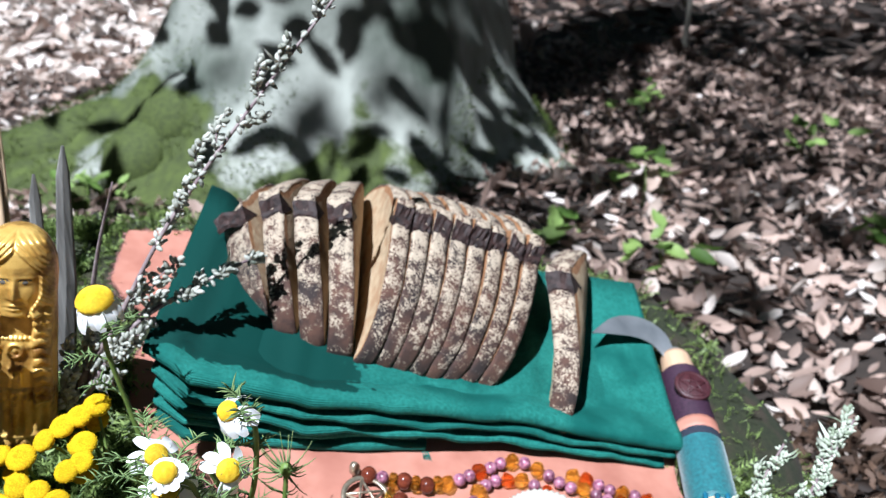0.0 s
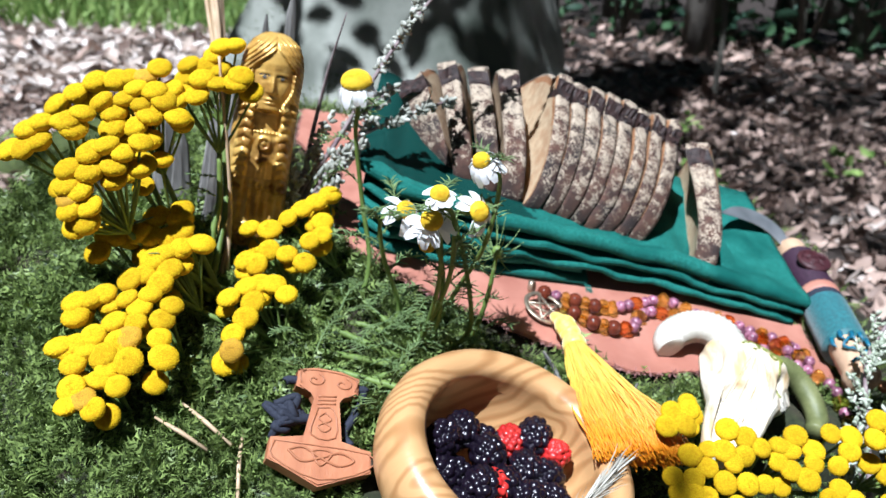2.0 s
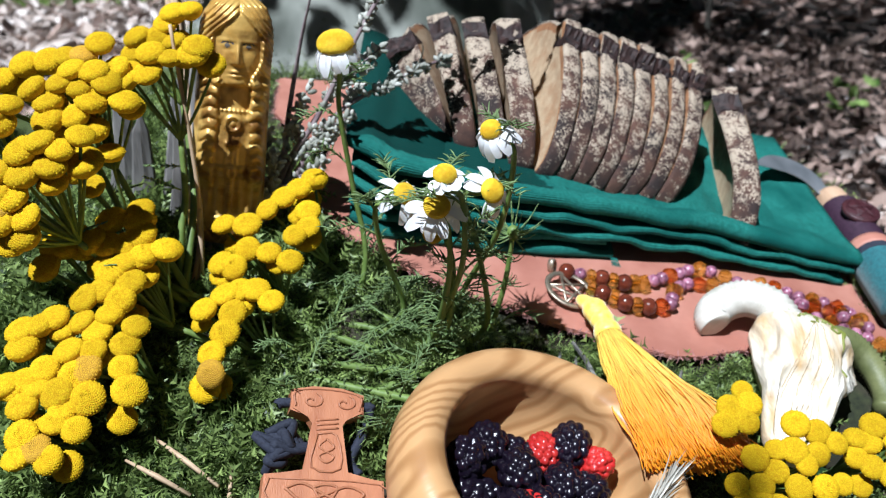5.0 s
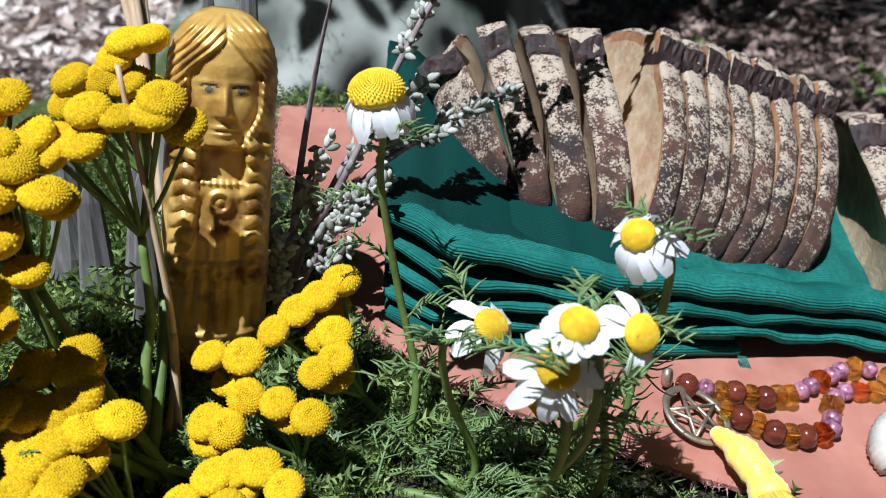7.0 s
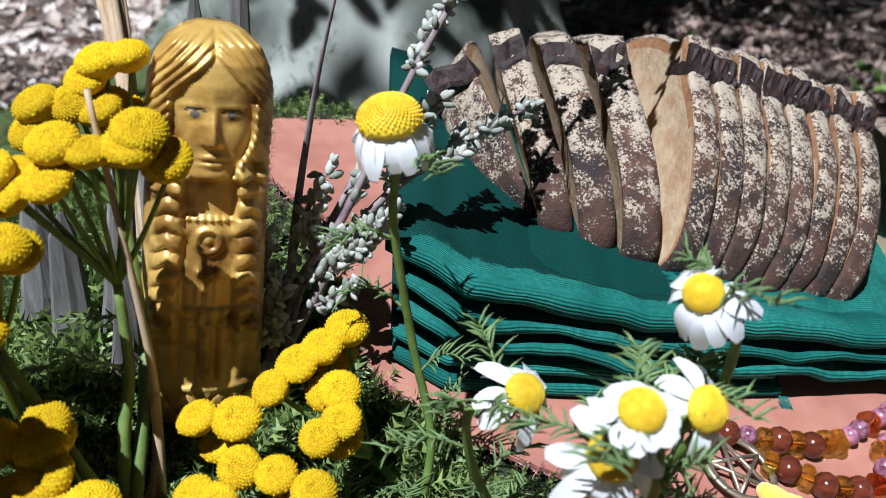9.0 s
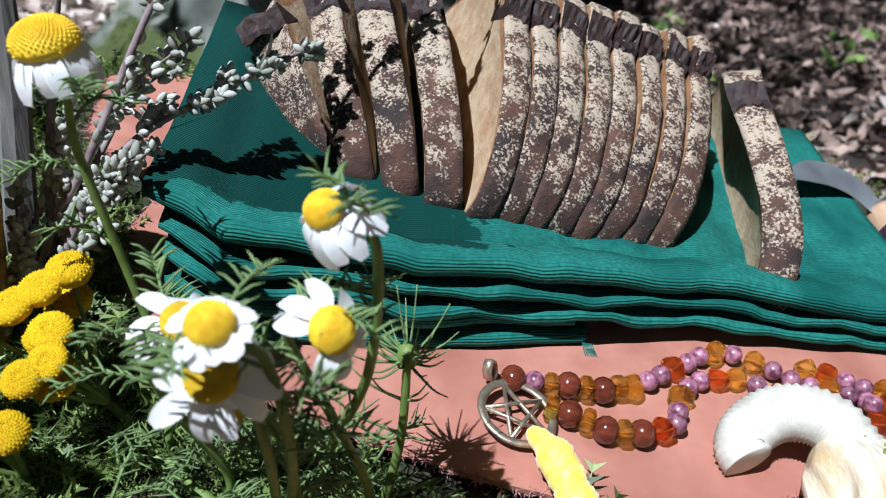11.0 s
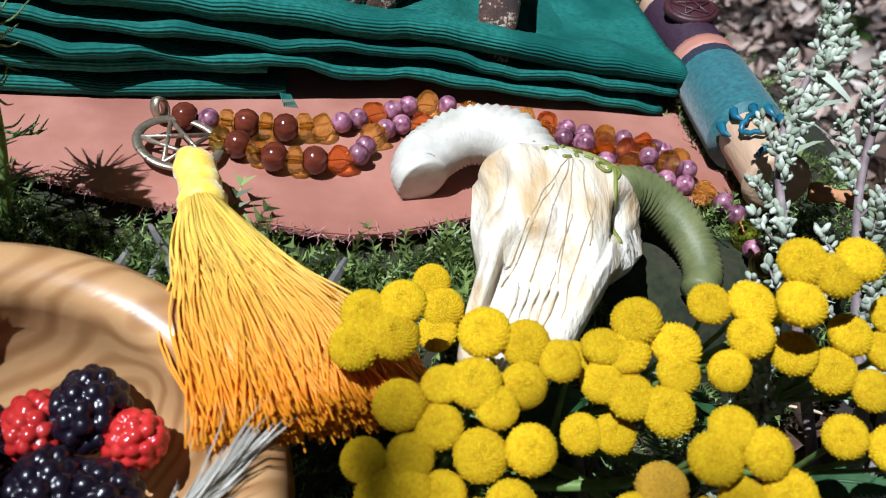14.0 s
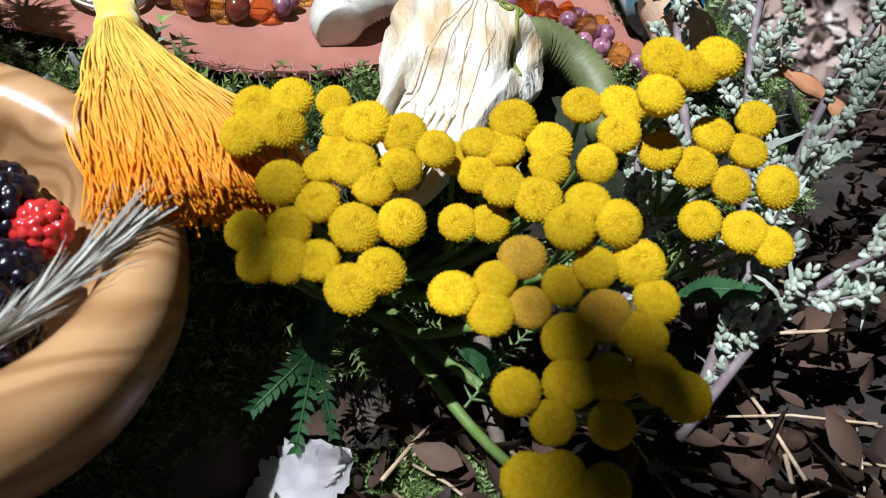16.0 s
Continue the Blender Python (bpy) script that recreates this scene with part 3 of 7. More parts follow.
# low green seedlings on the floor
for x, y, s in ((0.42, 1.75, 0.1), (0.36, 1.35, 0.07), (1.0, 2.3, 0.09), (0.85, 1.6, 0.06), (1.25, 1.9, 0.08), (-0.75, 1.75, 0.08), (-1.3, 2.1, 0.07), (0.62, 2.7, 0.1), (0.95, 1.35, 0.05), (0.2, 1.5, 0.05)):
    z = ground(x, y)
    plant = thing("seedling", "small green seedling growing among dead leaves", "plant", pose(x, y, z), "seedlings")
    b = bmesh.new()
    tube(b, [(0, 0, -0.01), (0.004, 0, s * 0.5), (0, 0.004, s)], (0.002, 0.0016, 0.001), 5)
    part("stem", b, M["stem"], plant)
    k = int(8 + 60 * s)
    pts = np.column_stack([rng.normal(0, s * 0.5, k), rng.normal(0, s * 0.5, k), s * rng.uniform(0.5, 1.1, k)])
    scatter("foliage", LEAF_V, LEAF_F, frames_for(pts, [(0, -0.2, 1)] * k, (0.03, 0.06), rng, 0.35), M["grass"], plant)


def far_tree(x, y, r, h, crown, leaves=260, lean=None, group="trees of the far wood", label="slender forest tree with dark bark, far behind the clearing"):
    z = ground(x, y)
    t = thing("tree", label, "tree", pose(x, y, z), group)
    b = bmesh.new()
    lean = rng.normal(0, 0.02, 2) if lean is None else lean
    pts = [(lean[0] * q, lean[1] * q, q - 0.1) for q in np.linspace(0, h, 9)]
    tube(b, pts, [r * (1.5 - 0.5 * min(1, i)) * (1 - 0.07 * i) for i in range(9)], 10)
    for i in range(5):
        q = h * rng.uniform(0.45, 0.95)
        a = rng.uniform(0, 6.28)
        c = crown * rng.uniform(0.5, 0.9)
        tube(b, [(lean[0] * q, lean[1] * q, q), (c * 0.5 * math.cos(a), c * 0.5 * math.sin(a), q + 0.3), (c * math.cos(a), c * math.sin(a), q + 0.8)], (r * 0.35, r * 0.2, r * 0.06), 6)
    part("trunk", b, M["bark"], t)
    k = leaves
    p = rng.normal(0, 1, (k, 3))
    p /= np.linalg.norm(p, axis=1)[:, None]
    p *= (rng.uniform(0.2, 1, k) ** 0.5 * (0.75 + 0.35 * np.sin(p[:, 0] * 5 + p[:, 2] * 4)))[:, None] * np.array([crown, crown, h * 0.3])
    p[:, 2] += h * 0.82
    scatter("crown", LEAF_V, LEAF_F, frames_for(p, [(0, 0, 1)] * k, (0.25, 0.5), rng, 0.6), M["far_leaf"], t)


for x, y, r, h in ((-5.2, 8.6, 0.2, 9), (-3.3, 12, 0.16, 11), (-2.0, 15, 0.15, 12), (-7.5, 13, 0.2, 12), (0.9, 11, 0.14, 11), (1.9, 7.5, 0.1, 8), (2.6, 9.5, 0.15, 10), (3.4, 6.6, 0.09, 8), (3.9, 8.8, 0.13, 9),
                   (5.2, 10, 0.16, 11), (2.2, 13, 0.2, 12), (4.6, 13, 0.15, 12), (0.1, 16, 0.2, 13), (7.0, 11, 0.17, 11), (-5.0, 17, 0.2, 13), (-10, 16, 0.22, 13), (9, 15, 0.2, 13), (3.0, 17, 0.2, 13),
                   (6.5, 16, 0.18, 13), (-1.0, 20, 0.2, 14), (-12, 6.0, 0.2, 11), (5.5, 2.5, 0.2, 11), (4.5, -3.5, 0.22, 12), (-1.5, -9.5, 0.2, 12), (1.5, -7, 0.22, 12), (8, -1, 0.2, 12), (-13, 1, 0.2, 12)):
    far_tree(x, y, r, h, rng.uniform(1.4, 2.3))


def shrub(x, y, w, h, k):
    z = ground(x, y)
    t = thing("shrub", "dense dark green shrub at the wood's edge", "shrub", pose(x, y, z), "shrubs at the wood's edge")
    for i in range(5):
        a = rng.uniform(0, 6.28)
        b = bmesh.new()
        tube(b, [(0, 0, -0.05), (0.25 * w * math.cos(a), 0.25 * w * math.sin(a), h * 0.5), (0.5 * w * math.cos(a), 0.5 * w * math.sin(a), h * 0.95)], (0.03, 0.018, 0.005), 6)
        part("branch", b, M["bark"], t)
    p = rng.normal(0, 1, (k, 3)) * np.array([w * 0.45, w * 0.4, h * 0.27])
    p += 0.12 * np.round(p / 0.35)
    p[:, 2] = np.abs(p[:, 2] + h * 0.55)
    scatter("foliage", LEAF_V, LEAF_F, frames_for(p, [(0, -0.3, 1)] * k, (0.1, 0.24), rng, 0.6), M["far_leaf"], t)


for x, y, w, h, k in ((1.6, 9.5, 1.5, 2.4, 500), (3.2, 8.6, 1.6, 2.8, 600), (4.8, 8.2, 1.6, 3.0, 600), (6.4, 8.4, 1.8, 3.0, 500), (2.4, 11, 1.8, 3.6, 500), (4.2, 11, 2, 3.8, 500), (6.2, 11.5, 2, 3.8, 400), (0.4, 13, 1.6, 3.5, 400),
                      (-2.5, 11.5, 1.8, 2.6, 400), (-4.8, 12.5, 2, 3.0, 400), (-7.0, 11.8, 2, 3.0, 400), (-1.0, 13.0, 1.8, 3.2, 400), (8.5, 10, 2, 3.2, 400), (-9.5, 13, 2, 3.2, 300), (8.0, 13, 2.4, 4.5, 300), (-3.5, 16, 3, 4.5, 300), (2.5, 16, 3, 5, 300), (6, 17, 3, 5, 300)):
    shrub(x, y, w, h, k)

# a thin sapling beside the clearing
t = thing("sapling", "thin bare sapling stem standing in the leaf litter", "sapling", pose(1.11, 4.1, ground(1.11, 4.1)))
b = bmesh.new()
tube(b, spline([(0, 0, -0.05), (0.01, 0, 0.3), (-0.012, 0.01, 0.7), (0.02, 0, 1.3), (0.0, 0.02, 2.2)]), taper(0.016, 0.006, 33), 7)
part("stem", b, M["bark"], t)
p = np.column_stack([rng.normal(0, 0.25, 50), rng.normal(0, 0.25, 50), rng.uniform(1.5, 2.4, 50)])
scatter("foliage", LEAF_V, LEAF_F, frames_for(p, [(0, 0, 1)] * 50, (0.06, 0.1), rng, 0.4), M["leaf"], t)

# ---- the old beech ----
BX, BY = -0.235, 2.33
bz = ground(BX, BY)
beech = thing("beech_tree", "old beech with smooth grey bark and mossy spreading roots", "tree", pose(BX, BY, bz))


def bole(a, z):
    """Radius of the trunk at angle a and height z, with root flares at its foot."""
    flare = math.exp(-max(z, 0) / 0.2)
    lobes = (0.85 * max(0, math.cos(a - math.radians(202))) ** 18 + 0.5 * max(0, math.cos(a - math.radians(240))) ** 16 + 0.34 * max(0, math.cos(a - math.radians(281))) ** 14
             + 0.3 * max(0, math.cos(a - math.radians(334))) ** 8 + 0.3 * max(0, math.cos(a - math.radians(90))) ** 4)
    return 0.345 + 0.03 * math.exp(-max(z, 0) / 0.8) + flare * (0.04 + lobes * 0.75) + 0.012 * math.sin(5 * a + 1) - 0.02 * z / 3 + 0.02 * noise.noise(Vector((math.cos(a) * 2, math.sin(a) * 2, z * 2))) + flare * 0.07 * noise.noise(Vector((math.cos(a) * 5, math.sin(a) * 5, z * 7)))


b = bmesh.new()
zs = [-0.15 + 0.05 * i for i in range(24)] + [1.2 + 0.5 * i for i in range(12)]
loft(b, [[(bole(a, z) * math.cos(a), bole(a, z) * math.sin(a), z) for a in (2 * math.pi * j / 64 for j in range(64))] for z in zs])
part("trunk", b, M["mossy_bark"], beech)
for a0, ln in ((202, 0.95), (222, 0.6)):
    b = bmesh.new()
    a = math.radians(a0)
    pts = spline([(math.cos(a) * q * 0.36, math.sin(a) * q * 0.36, h) for q, h in ((1.0, 0.2), (1.4, 0.12), (1 + ln * 1.2, 0.06), (1 + ln * 2.2, -0.03), (1 + ln * 2.8, -0.1))], 6)
    tube(b, [p + Vector((0, 0.04 * math.sin(i), 0)) for i, p in enumerate(pts)], taper(0.14, 0.03, len(pts)), 9)
    part("root", b, M["mossy_bark"], beech)
# moss cushions over the roots and the foot
mp = []
while len(mp) < 9000:
    a = rng.uniform(math.radians(150), math.radians(375))
    z = rng.exponential(0.13)
    left = max(0, math.cos(a - math.radians(208)))
    limit = 0.10 + 0.42 * left ** 3 + 0.14 * max(0, math.cos(a - math.radians(320))) ** 4
    if noise.noise(Vector((math.cos(a) * 5, math.sin(a) * 5, z * 9))) > -0.12 and z < limit * (0.8 + 0.9 * noise.noise(Vector((a * 3, z * 6, 1)))) and z < 0.7:
        r = bole(a, z) + 0.004
        mp.append((r * math.cos(a), r * math.sin(a), z, math.cos(a), math.sin(a)))
mp = np.array(mp)
scatter("moss", SPRIG_V, SPRIG_F, frames_for(mp[:, :3], np.column_stack([mp[:, 3], mp[:, 4], np.full(len(mp), 0.6)]), (0.008, 0.015), rng, 0.4), M["root_moss"], beech, "bright green moss on the roots")
rp = []
for _ in range(4000):
    a0, ln = (202, 0.95) if rng.random() < 0.65 else (222, 0.6)
    s = rng.uniform(0.2, 0.95)
    q = 1 + ln * 2.8 * s
    rad = 0.14 - 0.11 * s
    h = float(np.interp(q, (1.0, 1.4, 1 + ln * 1.2, 1 + ln * 2.2, 1 + ln * 2.8), (0.2, 0.12, 0.06, -0.03, -0.1)))
    g, a = rng.uniform(-0.2, math.pi + 0.2), math.radians(a0)
    rp.append((math.cos(a) * q * 0.36 - math.sin(a) * rad * math.cos(g), math.sin(a) * q * 0.36 + math.cos(a) * rad * math.cos(g), h + rad * math.sin(g)))
scatter("moss", SPRIG_V, SPRIG_F, frames_for(rp, [(0, -0.3, 1)] * len(rp), (0.008, 0.016), rng, 0.5), M["root_moss"], beech, "bright green moss on the roots")
# limbs and an unseen crown, set high to shade one side of the clearing
for q, ex, ey, ez in ((4.0, 1.2, -1.6, 5.3), (4.6, 1.4, 0.4, 5.8), (5.0, -0.6, -2.6, 5.6), (5.4, 0.5, -1.2, 6.0), (1.7, SUN.x * 2.5 + 0.17, SUN.y * 2.5 - 0.16, 2.45)):
    b = bmesh.new()
    tube(b, spline([(0, 0, q), (ex * 0.4, ey * 0.4, q + (ez - q) * 0.6), (ex, ey, ez)]), taper(0.1 if q > 3.5 else 0.05, 0.015, 17), 7)
    part("limb", b, M["beech"], beech)
cp = rng.normal(0, 1, (3600, 3)) * np.array([1.1, 1.3, 0.45]) + np.array([0.3, -1.3, 5.5])
cp += 0.15 * np.round(cp / 0.5)
scatter("crown", LEAF_V, LEAF_F, frames_for(cp, [(0, 0, 1)] * len(cp), (0.1, 0.2), rng, 0.5), M["leaf"], beech)
lp = rng.normal(0, 1, (300, 3)) * np.array([0.45, 0.28, 0.36]) + np.array(SUN * 2.5 + Vector((0.17, -0.16, 0.28)))
scatter("low_branch_leaves", LEAF_V, LEAF_F, frames_for(lp, [tuple(SUN)] * len(lp), (0.08, 0.13), rng, 0.4), M["leaf"], beech)
# a thin low twig, added out of view so its few leaves dapple the stump's front
b = bmesh.new()
tube(b, spline([(0, 0, 3.3), (-0.3, -1.2, 3.1), (-0.6, -2.5, 2.7), (-0.68, -3.3, 2.36)]), taper(0.02, 0.003, 25), 6)
part("limb", b, M["beech"], beech)
tp_ = rng.normal(0, 1, (14, 3)) * np.array([0.06, 0.03, 0.03]) + np.array(Vector((0.125, 0.2, -0.06)) + SUN * 2.8 - Vector((BX, BY, bz)))
scatter("low_branch_leaves", LEAF_V, LEAF_F, frames_for(tp_, [tuple(SUN)] * len(tp_), (0.05, 0.08), rng, 0.4), M["leaf"], beech)

# ---- the mossy stump ----
stump = thing("tree_stump", "low sloping tree stump overgrown with green moss", "stump", pose(-0.1, 0.45, ground(-0.1, 0.45)))
inv = stump.matrix_world.inverted()
CU, CV = -0.09, 0.06
ang = sorted((math.atan2(v - CV, u - CU), math.hypot(u - CU, v - CV)) for u, v in EDGE)
aa = [a for a, _ in ang]
rr = [r for _, r in ang]


def rim(a):
    return float(np.interp(a, [aa[-1] - 2 * math.pi, *aa, aa[0] + 2 * math.pi], [rr[-1], *rr, rr[0]])) * (1 + 0.025 * noise.noise(Vector((math.cos(a) * 4, math.sin(a) * 4, 0))))


def crest(a, f):
    """A place on the stump's top: f runs from the middle to the rim."""
    r = rim(a) * f
    u, v = CU + r * math.cos(a), CV + r * math.sin(a)
    return u, v, top(u, v) - 0.035 * max(0, (f - 0.88) / 0.12) ** 2 + 0.004 * noise.noise(Vector((u * 25, v * 25, 0)))


b = bmesh.new()
N = 120
rows = []
for f in (0.02, 0.15, 0.3, 0.45, 0.6, 0.7, 0.8, 0.88, 0.93, 0.97, 1.0):
    rows.append([inv @ on_top(*crest(-math.pi + 2 * math.pi * j / N, f)) for j in range(N)])
loft(b, rows, close=False)
b.verts.ensure_lookup_table()
b.faces.new([b.verts[i] for i in range(N)])
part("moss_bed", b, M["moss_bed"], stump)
b = bmesh.new()
rows = []
for s in (0.0, 0.15, 0.4, 0.7, 1.0):
    row = []
    for j in range(N):
        a = -math.pi + 2 * math.pi * j / N
        p = on_top(*crest(a, 0.995))
        q = on_top(*crest(a, 1.0)) - on_top(*crest(a, 0.9))
        q.z = 0
        foot = min(p.z - 0.02, ground(p.x, p.y) - 0.05)
        groove = 0.006 * noise.noise(Vector((a * 14, s * 1.2, 5))) + 0.004 * noise.noise(Vector((a * 45, s, 7)))
        row.append(inv @ (Vector((p.x, p.y, p.z - 0.004 + (foot - p.z) * s)) + q.normalized() * (groove - 0.012 * math.sin(math.pi * s) + 0.02 * s * s)))
    rows.append(row)
loft(b, rows, close=False)
part("side_wood", b, M["stump_wood"], stump, "weathered grooved wood of the stump's side")
mp, mu = [], []
while len(mp) < 33000:
    u, v = rng.uniform(-0.42, 0.25), rng.uniform(-0.19, 0.29)
    if not inside(EDGE, u, v) or inside(HIDE, u, v) or inside(HIDE, u, v + 0.006):
        continue
    if u > 0.088 and v < 0.0:
        continue
    if u > 0.165 and v > -0.02 and rng.random() < 0.8:
        continue
    if v > 0.1 and u > -0.25 and rng.random() < 0.7:
        continue
    if noise.noise(Vector((u * 18, v * 18, 4))) < -0.42 and v > -0.06:
        continue
    if math.hypot(u + 0.072, v + 0.11) < 0.066:
        continue
    a, r = math.atan2(v - CV, u - CU), math.hypot(u - CU, v - CV)
    c = crest(a, min(1, r / rim(a)))
    mp.append(inv @ on_top(*c))
    mu.append((0.15 * math.cos(a) + 0.2, -0.5 + 0.1 * math.sin(a), 0.8))
bump = np.array([0.8 + 0.75 * noise.noise(Vector(p) * 28) for p in mp])
fr = frames_for(mp, mu, (0.0075, 0.0185), rng, 0.75)
fr[:, :, 0] *= np.clip(1.15 - 0.9 * np.array([(STUMP.inverted() @ (stump.matrix_world @ Vector(p))).x + 0.25 for p in mp]), 0.75, 1.15)[:, None]
fr[:, :, :3] *= bump[:, None, None]
scatter("moss", SPRIG_V, SPRIG_F, fr, M["moss"], stump, "soft feathery green moss")
mp = []
for _ in range(4500):
    a = rng.uniform(-math.pi, math.pi)
    p = on_top(*crest(a, rng.uniform(0.97, 1.0)))
    p.z -= rng.exponential(0.012)
    mp.append(inv @ p)
scatter("moss", SPRIG_V, SPRIG_F, frames_for(mp, [(0, -0.7, 0.1)] * len(mp), (0.008, 0.016), rng, 0.5), M["moss"], stump, "soft feathery green moss")
for u, v, ln, yaw, wd in ((-0.046, -0.05, 0.02, 80, 0.004), (-0.036, -0.048, 0.024, 115, 0.005), (-0.056, -0.044, 0.015, 70, 0.003), (0.004, -0.046, 0.012, 60, 0.003)):
    b = bmesh.new()
    tube(b, [(0, 0, 0), (ln * 0.5, 0, 0.001), (ln, 0.001, 0)], (wd * 0.6, wd * 0.5, wd * 0.35), 5, flat=0.5)
    tagged(part("wood_chip", b, M["grey_wood"], None, "weathered grey splinter of wood in the moss", False), category="wood chip", group="splinters in the moss").matrix_world = STUMP @ pose(u, v, top(u, v) + 0.012, 0, -12, yaw)

# ---- leather hide ----
b = bmesh.new()
ol = []
hp = [Vector((x, y, 0)) for x, y in HIDE]
for p, q in zip(hp, hp[1:] + hp[:1]):
    k = max(2, int((q - p).length / 0.004))
    for i in range(k):
        c = p.lerp(q, i / k)
        ol.append((c.x + 0.0009 * noise.noise(c * 300), c.y + 0.0012 * noise.noise(c * 260 + Vector((5, 0, 0)))))
prism(b, ol, 0.0022, 0.0006)
hide = part("leather_hide", b, [M["leather"]], None, "soft reddish-brown leather hide with a ragged edge on the moss", False)
tagged(hide, category="leather").matrix_world = STUMP
fp = []
for i in range(len(ol)):
    for _ in range(16):
        x, y = ol[i]
        fp.append((x + rng.normal(0, 0.0006), y + rng.normal(0, 0.0006), rng.uniform(0, 0.0022)))
fuzz = scatter("edge_fuzz", BLADE_V, BLADE_F, frames_for(fp, [(0, -0.6, 0.4)] * len(fp), (0.0018, 0.004), rng, 0.8), M["leather_edge"], hide, "frayed pink suede edge")


# ---- folded cloth ----
cloth = thing("folded_cloth", "folded green ribbed cotton cloth, damp at one corner, on the leather", "cloth", STUMP)


def front(u):
    """The line of the cloth's front folds."""
    return float(np.interp(u, (-0.175, -0.148, -0.085, -0.016, 0.031, 0.148), (0.05, 0.034, 0.039, 0.053, 0.064, 0.074)))


def fold(name, u0, u1, h, depth, thick, wave, seed, rise=None):
    """One fold of cloth: a sheet with a rounded front edge, laid in soft waves."""
    b = bmesh.new()
    uvl = b.loops.layers.uv.new("UVMap")
    nu = 90
    prof = []
    for i in range(7):
        a = math.pi * (1.5 - i / 6)
        prof.append((math.cos(a), math.sin(a)))
    rows = []
    for i in range(nu + 1):
        s = i / nu
        u = u0 + (u1 - u0) * s
        f = front(u) + 0.003 * noise.noise(Vector((u * 30, seed, 0))) + seed % 3 * 0.0012
        w = h(u) + wave * noise.noise(Vector((u * 34, seed * 3, 1))) + 0.4 * wave * noise.noise(Vector((u * 90, seed * 3, 4)))
        r = thick * (0.5 + 0.12 * noise.noise(Vector((u * 50, seed, 9))))
        end = 0.55 + 0.45 * min(1.0, 25 * s, 14 * (1 - s) + (0.15 if u1 < 0.05 else 0))
        r *= end
        row = [(u, f + depth * q, w - r * 0.9 + (rise(u, depth * q) if rise else 0.0)) for q in (1.0, 0.6, 0.3, 0.12)]
        row += [(u, f + r * 0.9 + r * c, w + r * sn) for c, sn in prof]
        row += [(u, f + depth * q, w + r * 0.95 + (rise(u, depth * q) if rise else 0.0) + 0.0012 * noise.noise(Vector((u * 40, q * 9, seed)))) for q in (0.06, 0.12, 0.18, 0.25, 0.32, 0.4, 0.5, 0.6, 0.72, 0.84, 1.0)]
        rows.append(row)
    loft(b, rows)
    b.verts.index_update()
    k = len(rows[0])
    run = [0.0]
    for p, q in zip(rows[nu // 2], rows[nu // 2][1:]):
        run.append(run[-1] + 1000 * (Vector(q) - Vector(p)).length)
    for fc in b.faces:
        for lp in fc.loops:
            i, j = divmod(lp.vert.index, k)
            lp[uvl].uv = (i * 3.5, run[j])
    return part(name, b, M["cloth"], cloth)


def lerp(a, b):
    return lambda u: a + (b - a) * (u + 0.17) / 0.32


def dip(u, q):
    """The top fold sinks behind its edge, where the loaf rests."""
    s = min(1.0, max(0.0, (q - 0.006) / 0.035))
    return -(0.5 - 0.5 * math.cos(math.pi * s)) * float(np.interp(u, (-0.17, -0.1, 0.0, 0.07, 0.15), (0.004, 0.017, 0.017, 0.013, 0.003)))


fold("bottom_fold", -0.166, -0.012, lerp(0.0055, 0.0055), 0.165, 0.0062, 0.0012, 1)
fold("hem_fold", -0.168, -0.019, lerp(0.0145, 0.013), 0.165, 0.0052, 0.0014, 5)
fold("lower_fold", -0.168, 0.142, lerp(0.0275, 0.0045), 0.165, 0.0048, 0.0036, 3)
fold("middle_fold", -0.170, 0.147, lerp(0.0365, 0.0115), 0.165, 0.0048, 0.0038, 7)
fold("top_fold", -0.176, 0.150, lerp(0.048, 0.0185), 0.172, 0.0095, 0.0022, 2, dip)
b = bmesh.new()
for i in range(7):
    tube(b, [(-0.014 + 0.0006 * i, 0.053, 0.006), (-0.012 + 0.0008 * i, 0.05, 0.002), (-0.011 + 0.001 * i, 0.047 - 0.0006 * i, -0.001)], 0.00025, 4)
part("loose_threads", b, M["cloth"], cloth)


# ---- bread ----
def slice_outline(grow=0.0, seed=0):
    """Section of the flat domed loaf, foot at the front: (v, w), with the torn lip of the score near its top."""
    pts = []
    for i in range(41):
        a = -0.3 + (math.pi + 0.6) * i / 40
        c, q = math.cos(a), math.sin(a)
        x = -math.copysign(abs(c) ** 1.35, c)
        y = math.copysign(abs(q) ** 1.2, q)
        r = 1 + 0.022 * noise.noise(Vector((x * 2, y * 2, seed)))
        lip = {16: -0.0008, 17: 0.0012, 18: 0.0068, 19: 0.0078, 20: 0.0042, 21: 0.001}.get(i, 0) * (0.8 + 0.5 * noise.noise(Vector((seed * 1.7, i * 0.2, 2))))
        pts.append((0.088 + (0.088 + grow) * x * r, 0.005 + (0.059 + grow) * max(y, -0.085) * r + lip))
    return pts


